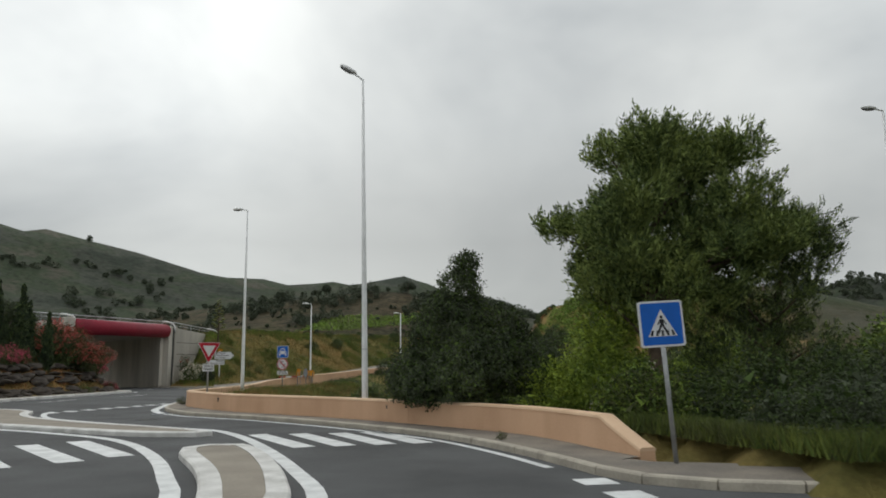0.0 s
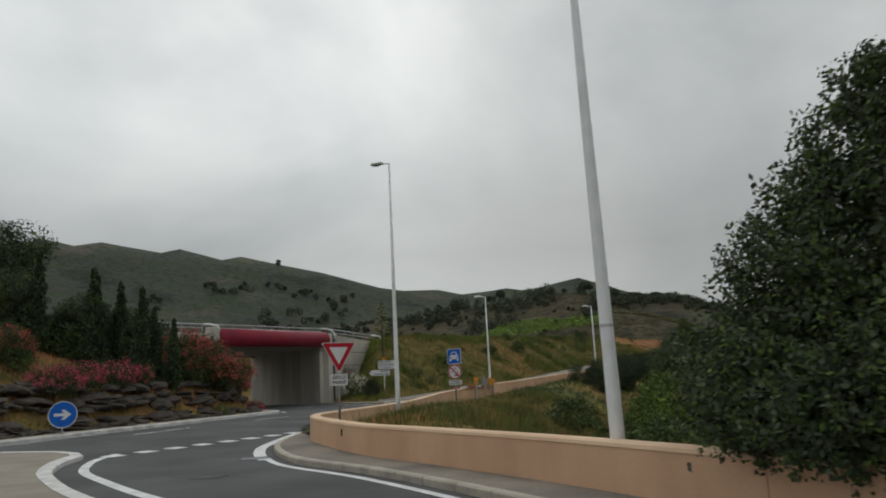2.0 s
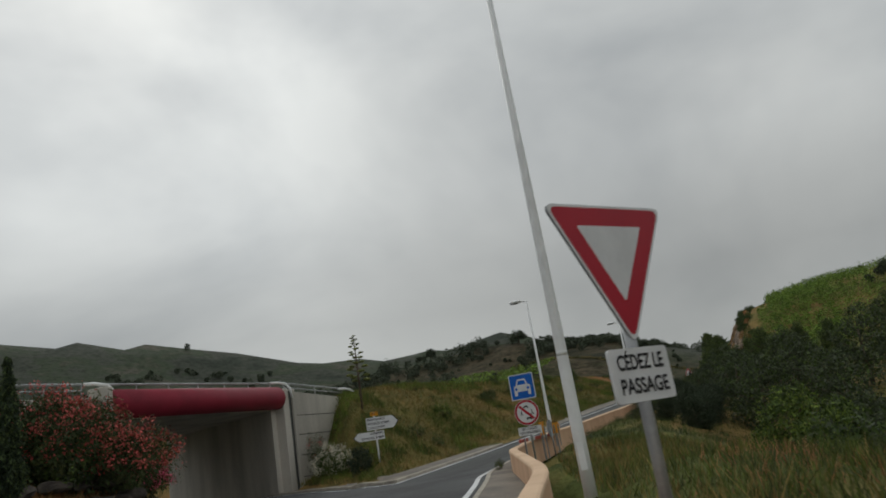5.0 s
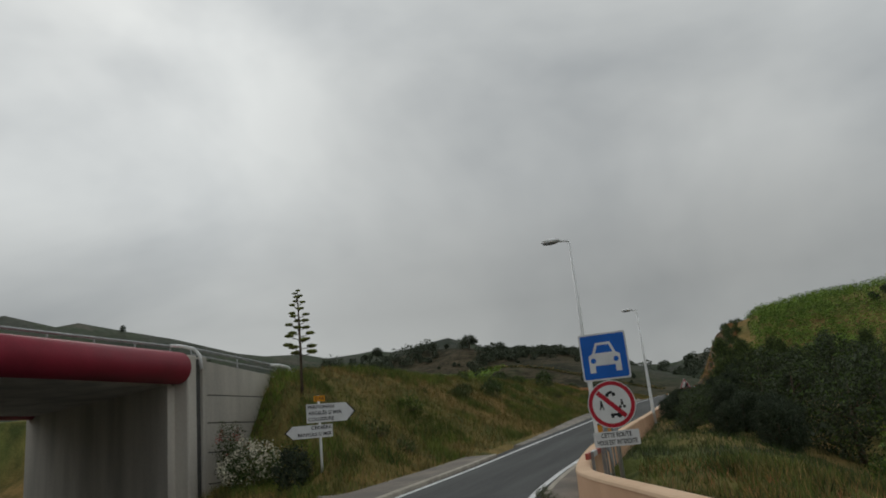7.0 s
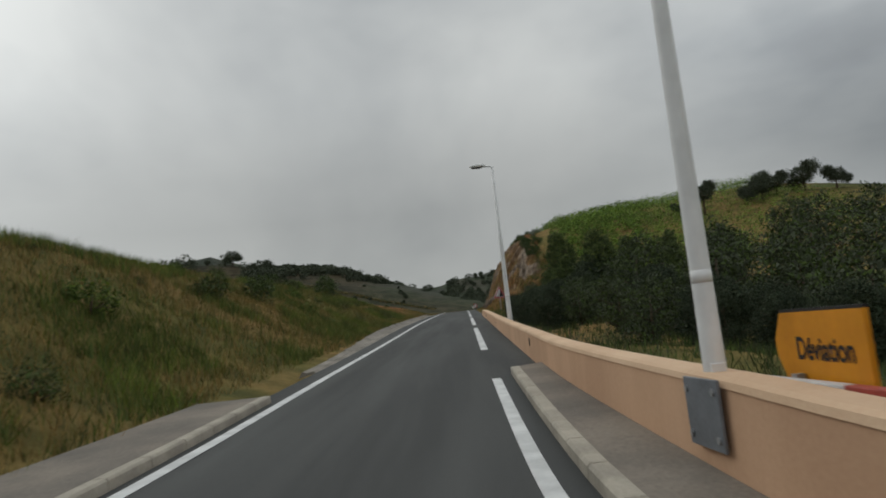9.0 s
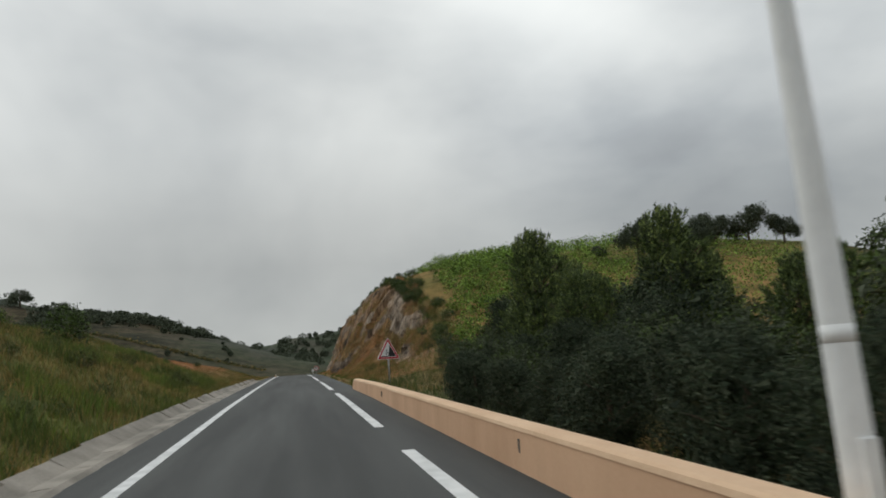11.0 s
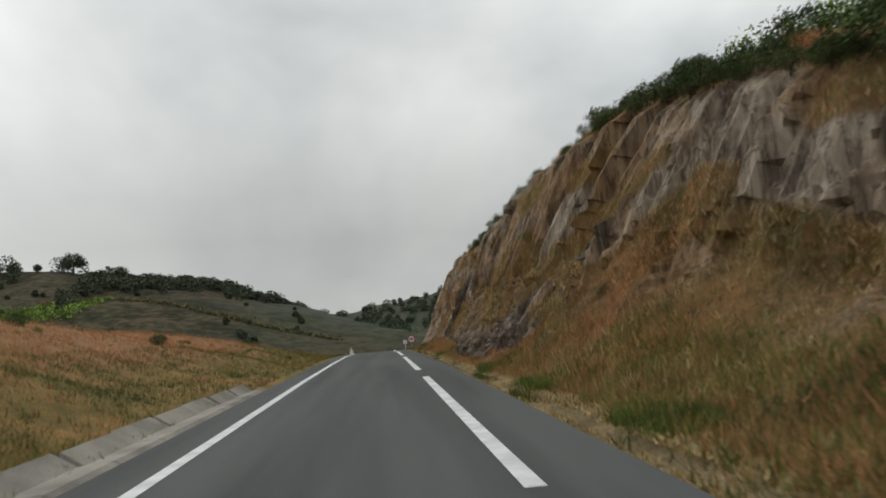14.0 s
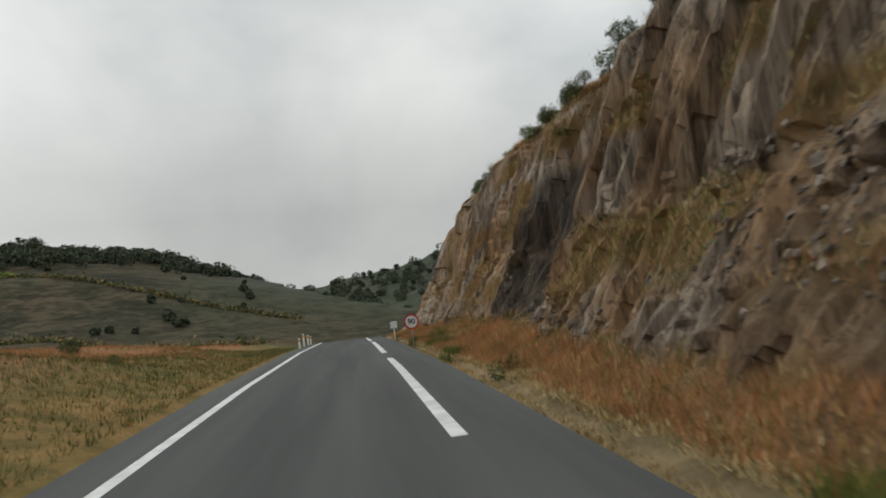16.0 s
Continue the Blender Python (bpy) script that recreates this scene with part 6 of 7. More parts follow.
# west side: cypresses, oleanders, round pines, dark rocks
cyp = plant("cypress", "slim dark cypress among the oleanders", "tree", at(-35.2, 39.1, -0.1), [((0, 0, 1.3), (0.62, 0.62, 1.35), 130, 30, 0.09), ((0, 0, 3.0), (0.44, 0.44, 1.75), 120, 30, 0.075), ((0, 0, 4.5), (0.17, 0.17, 1.1), 40, 28, 0.05)], 0.16, [CYPRESS, CYPRESS, PINE], 51, "row of cypresses", trunk=([(0, 0, -0.3), (0, 0, 4.5)], [0.12, 0.03]), aspect=0.3, upright=0.75)
for x, y, s in ((-36.8, 37.6, 1.0), (-36.2, 40.6, 0.8), (-34.6, 40.6, 0.72), (-38.2, 38.4, 1.05), (-39.2, 36.0, 1.05), (-37.0, 41.5, 0.62), (-35.9, 38.6, 0.6), (-38.6, 40.3, 0.95)):
    put_copy(cyp, x, y, rnd.uniform(0, 360), s)
ole = plant("oleander", "oleander bush thick with coral and pink blossom", "bush", at(-36.0, 43.8, -0.1, 0, 1.2), [((0, 0, 1.2), (1.7, 1.5, 1.25), 170, 28, 0.17), ((0.9, 0.8, 0.8), (1.2, 1.1, 0.9), 70, 26, 0.15)], 0.15, [OLEANDER, SCRUB], 52, "oleanders on the west bank", trunk=STEMS, limbs=STEM_LIMBS, aspect=0.2, upright=0.4, flower=(FLOWER_RED, 230, 0.06, 0.7))
ole2 = plant("oleander", "oleander bush with deep pink blossom", "bush", at(-34.1, 36.7, -0.1), [((0, 0, 0.8), (1.3, 1.2, 0.85), 100, 28, 0.15)], 0.14, [OLEANDER, SCRUB], 53, "oleanders on the west bank", trunk=STEMS, limbs=STEM_LIMBS, aspect=0.2, upright=0.4, flower=(FLOWER_PINK, 125, 0.06, 0.7))
for ob, x, y, s in ((ole, -38.4, 45.2, 1.45), (ole, -37.4, 43.6, 1.3), (ole, -37.0, 46.6, 1.0), (ole2, -34.9, 38.4, 0.9), (ole2, -32.2, 32.8, 0.9), (ole2, -36.2, 46.2, 0.9), (ole2, -33.0, 34.4, 0.95), (ole, -34.6, 32.2, 0.7), (ole2, -35.5, 47.2, 0.55), (ole, -36.0, 29.5, 0.7)):
    put_copy(ob, x, y, rnd.uniform(0, 360), s)
for k in range(14):
    put_copy((scrub, bush, lime)[k % 3], rnd.uniform(-41, -33.5), rnd.uniform(27, 46), rnd.uniform(0, 360), rnd.uniform(0.6, 1.1), -0.1)
stone_pine = plant("pine_tree", "broad dark round-headed pine above the bank", "tree", at(-49.0, 39.5, -0.1), [((0, 0, 5.8), (3.2, 3.2, 1.9), 230, 26, 0.22), ((-2.2, 0.8, 4.8), (2.2, 2.2, 1.5), 110, 26, 0.22), ((1.8, -0.8, 4.6), (2.0, 2.0, 1.5), 100, 26, 0.22), ((0, 0, 3.0), (2.6, 2.6, 1.6), 110, 26, 0.22)], 0.2, [HOLM, HOLM, PINE], 54, "round pines on the west bank", trunk=([(0, 0, -0.4), (0.2, 0, 3), (0, 0.2, 6.0)], [0.28, 0.22, 0.08]), limbs=tree_limbs(rng0, 3, 5.4, 2.2, 10, 0.08), aspect=0.4)
for x, y, s in ((-40.9, 39.6, 0.55), (-40.6, 42.8, 0.5), (-41.0, 35.5, 0.6), (-40.4, 46.2, 0.36), (-41.5, 30.5, 0.65), (-47.8, 33.0, 0.95), (-53.0, 36.5, 1.1), (-45.0, 27.5, 0.85), (-50.5, 29.0, 1.1)):
    put_copy(stone_pine, x, y, rnd.uniform(0, 360), s)


for k in range(16):
    put_copy((bush, dark)[k % 5 == 0], -40.3 + rnd.uniform(-0.6, 0.6), 27.5 + 1.25 * k, rnd.uniform(0, 360), rnd.uniform(1.0, 1.5) * (0.55 if k % 5 == 0 else 1), -0.3)


def boulder(seed, sx, sy, sz):
    bm = bmesh.new()
    bmesh.ops.create_icosphere(bm, subdivisions=2, radius=1)
    for v in bm.verts:
        k = 1 + 0.32 * noise.noise(v.co * 1.3 + Vector((seed * 7.1, 0, 0))) + 0.12 * noise.noise(v.co * 3.5 + Vector((0, seed * 3.3, 0)))
        v.co = Vector((v.co.x * sx, v.co.y * sy, round(v.co.z * 2.5) / 2.5 * 0.6 * sz + v.co.z * 0.4 * sz)) * k + Vector((0.1 * noise.cell(v.co * 2.1), 0.1 * noise.cell(v.co * 2.7 + Vector((3, 0, 0))), 0)) * sx
    me = bpy.data.meshes.new("boulder")
    bm.to_mesh(me)
    bm.free()
    me.materials.append(ROCK_DARK)
    return me


rocks = [boulder(k, rnd.uniform(0.5, 1.0), rnd.uniform(0.3, 0.55), rnd.uniform(0.13, 0.27)) for k in range(9)]
near_f = [p for p in KERB_F_PTS if 22 < p.y < 47.0]
for k in range(240):
    i = rnd.randrange(len(near_f))
    row = rnd.choice((0, 0, 1, 1, 2))
    q = near_f[i] + side_of(near_f, i) * (1.7 + 0.75 * row + rnd.uniform(-0.2, 0.3))
    me = rocks[rnd.randrange(9)]
    ob = new("boulder", me)
    d = side_of(near_f, i)
    ob.matrix_world = pose(q.x, q.y, land(q.x, q.y) + 0.08 + 0.1 * row, rnd.uniform(-12, 12), rnd.uniform(-12, 12), math.degrees(math.atan2(d.y, d.x)) + 90 + rnd.uniform(-25, 25))
    k2 = rnd.uniform(0.45, 1.15)
    ob.scale = (k2, k2, k2)
    tagged(ob, "dark layered schist boulder in the bank", "boulder", "boulders along the west bank")


# ---- the rock cut ----
FOOT = [(110, -24.4), (120, -22.8), (128, -21.6), (137, -21.2), (143, -22.6), (148, -24.4), (152, -25.1), (165, -25.0), (172, -24.4), (180, -23.9), (190, -23.5), (205, -23.5), (225, -23.6)]
LEDGE = [(110, 0.1), (118, 0.5), (128, 1.3), (135, 1.6), (141, 2.5), (147, 1.6), (151, 0.5), (158, 0.4), (172, 0.5), (190, 0.7), (240, 0.5)]


def facet(u, v, seed):
    """Broken rock: each piece between the joints has its own depth and its own slant."""
    p = noise.voronoi((u, v, seed))[1][0]
    h = noise.cell_vector(p * 57.3 + Vector((seed, 0, 0)))
    return (h.x - 0.5) + 1.1 * (h.y - 0.5) * (u - p.x) + 0.9 * (h.z - 0.5) * (v - p.y)


def cut_foot(y):
    """Height of the grassy toe under the rock and how far out it reaches."""
    grow = smooth((y - 118) / 12) * (1 - smooth((y - 225) / 30))
    top = 0.2 + lerp_table(CREST, y) + 0.5 * noise.noise((y * 0.3, 0, 4)) * grow
    ledge = min(lerp_table(LEDGE, y) + 0.8 * noise.noise((y * 0.22, 1.2, 0)) * grow * (1 - 0.6 * smooth((y - 158) / 6)), max(0.1, top - 0.4))
    return grow, top, ledge, lerp_table(FOOT, y)


def toe_z(x, y):
    grow, top, ledge, foot = cut_foot(y)
    t = min(1.0, max(0.0, (x + 25.7) / (foot + 25.7)))
    return ramp_z(y) - 0.2 + ledge * t ** 1.25


def build_cut():
    ys = np.concatenate([np.arange(110, 128, 0.3), np.arange(128, 142, 0.15), np.arange(142, 204, 0.11), np.arange(204, 262, 0.6)])
    hs = np.concatenate([np.arange(0, 1.2, 0.1), np.arange(1.2, 11.6, 0.16)])
    verts, cover = [], []
    for y in ys:
        zr = ramp_z(y)
        grow, top, ledge, foot = cut_foot(y)
        late, flank = smooth((y - 158) / 6), smooth((y - 145) / 6)
        crest_x = -19.6
        for h in hs:
            hh = min(h, top)
            t = (hh - ledge) / max(0.3, top - ledge)
            talus = smooth((ledge + 0.35 * late - hh + 0.8 * (1 - 0.5 * late) * noise.noise((y * 0.8, hh * 0.8, 6))) / 0.8 + 0.3 * late)
            if hh < ledge:
                run = -25.7 + (foot + 25.7) * (hh / max(0.1, ledge)) ** 0.8
            else:
                low = 0.46 * t / 0.36 if t < 0.36 else 0.46 + 0.54 * ((t - 0.36) / 0.64) ** 1.15
                run = foot + (crest_x - foot) * ((0.62 * t + 0.38 * t * t) * (1 - flank) + low * flank)
            crest = smooth((hh - top + 0.9) / 0.9)
            run += crest * 0.6
            # steep leaning ribs of broken pieces, coarse to fine
            lean = y
            shear = (0.14 * (hh - 4.5) + 0.5 * noise.noise((y * 0.35, hh * 0.3, 2.0))) * smooth((y - 124) / 8) * (1 - smooth((y - 205) / 15))
            up = hh + 0.8 * noise.noise((y * 0.4, hh * 0.35, 6.0))
            steep = smooth((hh - 1.8) / 2.2)
            rough = 0.9 * facet(lean * 0.22, up * 0.05, 1.0) + (0.35 + 0.4 * steep) * facet(lean * 0.6, up * 0.08, 4.0) + (0.3 + 0.18 * steep) * facet(lean * 1.35, up * (0.5 - 0.42 * steep), 7.0) + 0.26 * facet(lean * 3.0, up * (1.4 - 1.28 * steep), 9.0)
            rough += 0.12 * noise.noise((y * 2.6, hh * (1.2 - 0.8 * steep), 5.0)) + 0.35 * noise.noise((y * 0.4, hh * 0.12, 3.0)) + 0.08 * noise.noise((y * 5.0, hh * (3.0 - 2.3 * steep), 7.0))
            rough -= 2.3 * math.exp(-((y - 184.5 - 0.1 * hh) / 2.0) ** 2) * smooth((hh - 0.3) / 2) + 0.8 * math.exp(-((y - 166 + 0.2 * hh) / 1.3) ** 2)
            rough = rough * (1 - 0.85 * talus) * (1 - 0.55 * crest) + 0.1 * noise.noise((y * 1.3, hh * 1.3, 9))
            verts.append((run - rough * grow * 0.9, y - shear, zr - 0.2 + hh if hh > 0.05 else zr - 0.3))
            patchy = max(late, smooth((noise.noise((y * 0.5, hh * 0.7, 16)) + 0.2 + 0.7 * smooth((148 - y) / 5)) / 0.22))
            tuft = smooth((noise.noise((y * 0.36, hh * 0.6, 3.1)) - 0.1 + 0.3 * smooth((3.2 - abs(hh - 2.6)) / 2.6) * (0.35 + 0.65 * smooth((176 - y) / 16)) - 0.12 * smooth((hh - 4.5) / 1.5) * smooth((y - 150) / 8)) / 0.14)
            # shade of the deep gully, put into the rock colour with ragged edges
            gully_shade = smooth((1.15 - math.hypot((y - 187 - 0.1 * hh) / 4.4, (hh - 2.8) / 4.0) + 0.5 * noise.noise((y * 0.9, hh * 0.5, 2))) / 0.5)
            rubble = smooth((1.3 - math.hypot((y - 158) / 11, (hh - 1.1) / 1.4) + 0.6 * noise.noise((y * 0.7, hh * 0.9, 8))) / 0.3) 
            cover.append((max(talus * patchy * (1 - 0.8 * rubble), crest * 0.8, tuft * smooth((hh - 0.8) / 1.5) * 0.85 * (1 - 0.85 * gully_shade), 1 - smooth((y - 122) / 7)), max(gully_shade, 0.5 * rubble), late * talus))
    w = len(hs)
    faces = [(j * w + i, (j + 1) * w + i, (j + 1) * w + i + 1, j * w + i + 1) for j in range(len(ys) - 1) for i in range(w - 1)]
    ob = mesh_object("rock_face", verts, faces, ROCK, shade=False)
    if ob.data.polygons[100].normal.x > 0:
        ob.data.flip_normals()
    layer = ob.data.color_attributes.new("cover", "FLOAT_COLOR", "POINT")
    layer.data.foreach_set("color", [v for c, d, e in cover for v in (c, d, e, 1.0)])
    return tagged(ob, "steep road cut of grey and ochre schist with grassy ledges", "rock face", kind="structure"), verts, [c for c, d, e in cover]


rock_face, cut_verts, cut_cover = build_cut()


def build_scree():
    """Loose flat slabs and splinters lying on the lower slope of the cut."""
    r = random.Random(31)
    low = [v for v in cut_verts if 146 < v[1] < 190 and 0.25 < v[2] - ramp_z(v[1]) < 3.4]
    verts, faces = [], []
    for _ in range(5200):
        c = Vector(low[r.randrange(len(low))])
        if noise.noise((c.y * 0.45, c.z * 0.6, 21)) < -0.05 or (c.y > 170 and r.random() < 0.6):
            continue
        k = r.uniform(0.03, 0.1) * (1.9 if r.random() < 0.06 else 1.0)
        m = pose(c.x - 0.02, c.y, c.z, r.uniform(-35, 35), r.uniform(-75, -20), r.uniform(-40, 40))
        base = len(verts)
        ring = [(math.cos(a + r.uniform(-0.4, 0.4)) * k * r.uniform(0.7, 1.3), math.sin(a + r.uniform(-0.4, 0.4)) * k * r.uniform(0.5, 1.0)) for a in (0.4, 1.6, 2.9, 4.1, 5.3)]
        for z, g in ((-0.25 * k, 1.05), (0.25 * k, 0.85)):
            verts += [tuple(m @ Vector((x * g, y * g, z))) for x, y in ring]
        faces += [tuple(base + 5 + i for i in range(5))] + [(base + i, base + (i + 1) % 5, base + 5 + (i + 1) % 5, base + 5 + i) for i in range(5)]
    ob = mesh_object("scree", verts, faces, SCREE)
    return tagged(ob, "loose grey and brown schist slabs on the lower slope", "scree", kind="stuff")


build_scree()


# ---- grass ----
def grass(name, label, places, height, mats, seed, width=0.02, lean=0.35):
    """Blades of grass at the given places, one mesh."""
    rng = np.random.default_rng(seed)
    p = np.asarray(places)
    n = len(p)
    h = height * rng.uniform(0.45, 1.35, n)[:, None]
    a = rng.uniform(0, 2 * np.pi, n)
    side = np.stack([np.cos(a), np.sin(a), np.zeros(n)], 1) * width * rng.uniform(0.6, 1.6, n)[:, None]
    tip = rng.normal(size=(n, 3)) * lean
    tip[:, 2] = 1.0
    verts = np.empty((n, 3, 3))
    verts[:, 0], verts[:, 1], verts[:, 2] = p - side, p + side, p + tip * h
    me = bpy.data.meshes.new(name)
    me.vertices.add(n * 3)
    me.loops.add(n * 3)
    me.polygons.add(n)
    me.vertices.foreach_set("co", verts.ravel())
    me.loops.foreach_set("vertex_index", np.arange(n * 3, dtype=np.int32))
    me.polygons.foreach_set("loop_start", np.arange(0, n * 3, 3, dtype=np.int32))
    for m in mats:
        me.materials.append(m)
    patch = np.array([noise.noise((x * 0.28, y * 0.28, seed)) for x, y, _ in p]) + rng.normal(size=n) * 0.22
    me.polygons.foreach_set("material_index", np.clip(((patch + 0.6) / 1.2 * len(mats)).astype(np.int32), 0, len(mats) - 1))
    me.update(calc_edges=True)
    return tagged(new(name, me), label, "grass", kind="stuff")


def scatter(n, x0, x1, y0, y1, seed, ok=lambda x, y: True, clump=0.0):
    r = random.Random(seed)
    out = []
    while len(out) < n:
        x, y = r.uniform(x0, x1), r.uniform(y0, y1)
        if ok(x, y) and (not clump or noise.noise((x * 0.5, y * 0.5, seed)) > clump - 0.5 * r.random()):
            y = along(y)
            z = land(x, y) - 0.02
            for _ in range(5):
                out.append((x + r.gauss(0, 0.07), y + r.gauss(0, 0.07), z))
    return out


def on_toe(places):
    """The same places, lifted onto the slope below the rock."""
    return [(x, y, max(z, toe_z(x, y) - 0.03) if x > -25.7 else z) for x, y, z in places]


def wall_x(y):
    return lerp_table([(14, 3.0), (16.2, 2.2), (19.8, -0.2), (24.7, -6.0), (27.6, -12.0), (31.5, -17.0), (37.5, -19.6), (47, -22.9), (55.6, -25.7), (64, -26.5), (120, -26.5)], y)


grass("grass_inside_wall", "tall mixed grass inside the curve of the wall", scatter(79800, -26, -2, 24, 62, 1, lambda x, y: 0.7 < x - wall_x(y) < 17), 0.23, [DRYGRASS, GREENGRASS, SCRUB, GREENGRASS, REDGRASS], 1, 0.0085)
grass("weeds_inside_wall", "tall green weeds in clumps inside the curve of the wall", scatter(30000, -26, -2, 24, 62, 17, lambda x, y: 0.8 < x - wall_x(y) < 17 and noise.noise((x * 0.3, y * 0.3, 4)) > 0.1), 0.38, [GREENGRASS, DRYGRASS, SCRUB, GREENGRASS], 17, 0.01)
grass("grass_west_bank", "long dry and green grass on the bank above the slip road", scatter(133000, -46, -33.4, 58, 128, 2, lambda x, y: x < -33.4 and not (y < 70 and x < -42.2) and y > 57.5 + 0.6 * max(0, -34 - x)), 0.30, [DRYGRASS, SCRUB, DRYGRASS, GREENGRASS, DRYGRASS, SCRUB, GREENGRASS], 2, 0.0095)
grass("weeds_west_bank", "tall green weeds growing in clumps on the bank", scatter(52000, -46, -33.5, 58.5, 126, 12, lambda x, y: noise.noise((x * 0.35, y * 0.3, 5)) > 0.12 and not (y < 70 and x < -42.2) and y > 57.8 + 0.6 * max(0, -34 - x)), 0.42, [GREENGRASS, SHRUB, GREENGRASS, LIME], 12, 0.011)
grass("grass_west_field", "rust coloured and straw grass beside the upper slip road", scatter(80000, -56, -38, 122, 205, 3), 0.22, [REDGRASS, REDGRASS, REDGRASS, DRYGRASS], 3, 0.0095)
grass("grass_west_verge", "green and gold grass along the edge of the slip road", scatter(70000, -39.5, -32.25, 122, 195, 13, lambda x, y: x < (-32.85 if y < 136 else -32.25)), 0.16, [SCRUB, GREENGRASS, DRYGRASS, SCRUB, GREENGRASS, REDGRASS], 13, 0.0085)
grass("grass_verge", "short straw coloured verge grass beside the slip road", on_toe(scatter(80000, -26.95, -25.1, 110, 196, 4)), 0.085, [PALEGRASS, DRYGRASS, PALEGRASS, PALEGRASS], 4, 0.013)
grass("grass_tufts", "fresh green grass tufts along the verge", on_toe(scatter(20000, -26.1, -24.9, 112, 196, 14, lambda x, y: noise.noise((x * 0.5, y * 0.33, 7)) > (0.05 if y < 118 else 0.24))), 0.24, [GREENGRASS, SHRUB, GREENGRASS], 14, 0.009)
grass("grass_toe", "golden and green grass at the foot of the rock", on_toe(scatter(30000, -25.7, -23.2, 116, 150, 15, lambda x, y: noise.noise((x * 0.3, y * 0.22, 3)) > -0.12)), 0.22, [DRYGRASS, REDGRASS, DRYGRASS, GREENGRASS, DRYGRASS], 15, 0.008)
grass("rust_grass_toe", "rust orange grass along the foot of the rock", on_toe(scatter(50000, -25.8, -22.8, 136, 205, 18, lambda x, y: x < lerp_table(FOOT, along(y)) + 0.25 and noise.noise((x * 0.3, y * 0.3, 2)) > -0.25)), 0.24, [REDGRASS, DRYGRASS, REDGRASS, REDGRASS, DRYGRASS], 18, 0.008)
grass("grass_slope", "dry and green weeds at the end of the parapet", scatter(40000, -26.2, -17.5, 98, 124, 16, lambda x, y: True, -0.05), 0.22, [DRYGRASS, GREENGRASS, SCRUB, PALEGRASS, DRYGRASS], 16, 0.01)
# dark leaf colours stand in for the shade of the overhanging trees
grass("grass_east", "weeds and grass behind the parapet, coloured dark for tree shade", scatter(36000, -26.4, -16, 62, 108, 5), 0.26, [SCRUB, SHRUB, HOLM], 5, 0.0095)
grass("grass_crossing", "rough green and dry grass behind the crossing sign", scatter(48000, 1, 16, 13.2, 30, 6, lambda x, y: x - wall_x(y) > 0.9 and (y > 15.4 or x > 3.9) and land(x, y) > 0), 0.30, [SHRUB, GREENGRASS, SCRUB], 6, 0.0095)
grass("grass_mound", "dry grass on the mound above the boulders", scatter(49400, -43, -29.5, 22, 47, 7, lambda x, y: land(x, y) > 0.55), 0.3, [REDGRASS, DRYGRASS, REDGRASS, SCRUB], 7, 0.0095)


def ledge_grass(y0, y1):
    r = random.Random(8)
    out = []
    for (x, y, z), c in zip(cut_verts, cut_cover):
        if c > 0.3 and y0 <= y < y1 and r.random() < (1.0 if y < 144 else 0.5) * (0.35 + 0.65 * c):
            for _ in range(18):
                out.append((x - 0.03 + r.gauss(0, 0.1), y + r.gauss(0, 0.2), z + r.gauss(0, 0.08) - 0.03))
    return out


grass("grass_on_ledges", "dry rust and green grass growing on the rock ledges", ledge_grass(134, 222), 0.18, [REDGRASS, DRYGRASS, PALEGRASS, GREENGRASS, DRYGRASS, REDGRASS], 8, 0.0065, 0.4)
grass("grass_flank", "long rust and green grass on the flank of the hill", ledge_grass(110, 134), 0.3, [REDGRASS, GREENGRASS, DRYGRASS, GREENGRASS, REDGRASS, SCRUB], 9, 0.009, 0.4)
tufted = [v for v, c in zip(cut_verts, cut_cover) if c > 0.5 and v[1] < 225]
for k in range(45):
    x, y, z = tufted[rnd.randrange(len(tufted))]
    put_copy((scrub, scrub, lime)[k % 3], x + 0.1, y, rnd.uniform(0, 360), rnd.uniform(0.35, 0.85), -0.15, z)
# the fringe of bushes along the crest of the cut
for k in range(150):
    y = 126 + k * 0.7 + rnd.uniform(-0.6, 0.6)
    x = -19.5 + abs(rnd.gauss(0, 1.1)) - 0.3
    z = ramp_z(y) + lerp_table(CREST, y) + 0.22 * max(0.0, x + 20) - 0.1
    put_copy((scrub, scrub, bush, scrub, lime)[k % 5], x, y, rnd.uniform(0, 360), rnd.uniform(0.35, 0.75) * (0.95 if y < 152 else 0.7 if k % 5 == 2 else 1.0), -0.25, z)

for k in range(26):
    y = 138 + k * 0.62 + rnd.uniform(-0.3, 0.3)
    put_copy((bush, scrub)[k % 2], -20.0 + rnd.uniform(-0.3, 0.7), y, rnd.uniform(0, 360), rnd.uniform(0.3, 0.5) * (1.0 if k % 2 == 0 else 1.4), -0.3, ramp_z(y) + lerp_table(CREST, y) - 0.1)

# ---- the vineyard ----
vine_pts = []
rv = np.random.default_rng(61)
for row in range(30):
    y0 = 118.5 + row * 1.95
    for x in np.arange(-20.2 if y0 < 127 else -17.8 if y0 < 134 else -16.6 if y0 < 142 else -15.2, 12, 0.95):
        y = y0 + 0.05 * x + rv.normal() * 0.15
        if rv.random() < 0.05:
            continue
        z = land(x, y)
        n = 300 if x < -8 and y < 146 else 150 if x < -2 else 60
        grow = rv.uniform(0.75, 1.25)
        c = np.clip(rv.normal(size=(n, 3)), -1.7, 1.7) * np.array((0.36, 0.33, 0.30)) * grow + np.array((x + rv.normal() * 0.15, y, z + 0.56 * grow))
        c[:, 2] += 0.22 * np.cos((c[:, 0] - x) * 4) * (c[:, 2] > z + 0.7)
        vine_pts.append(c)
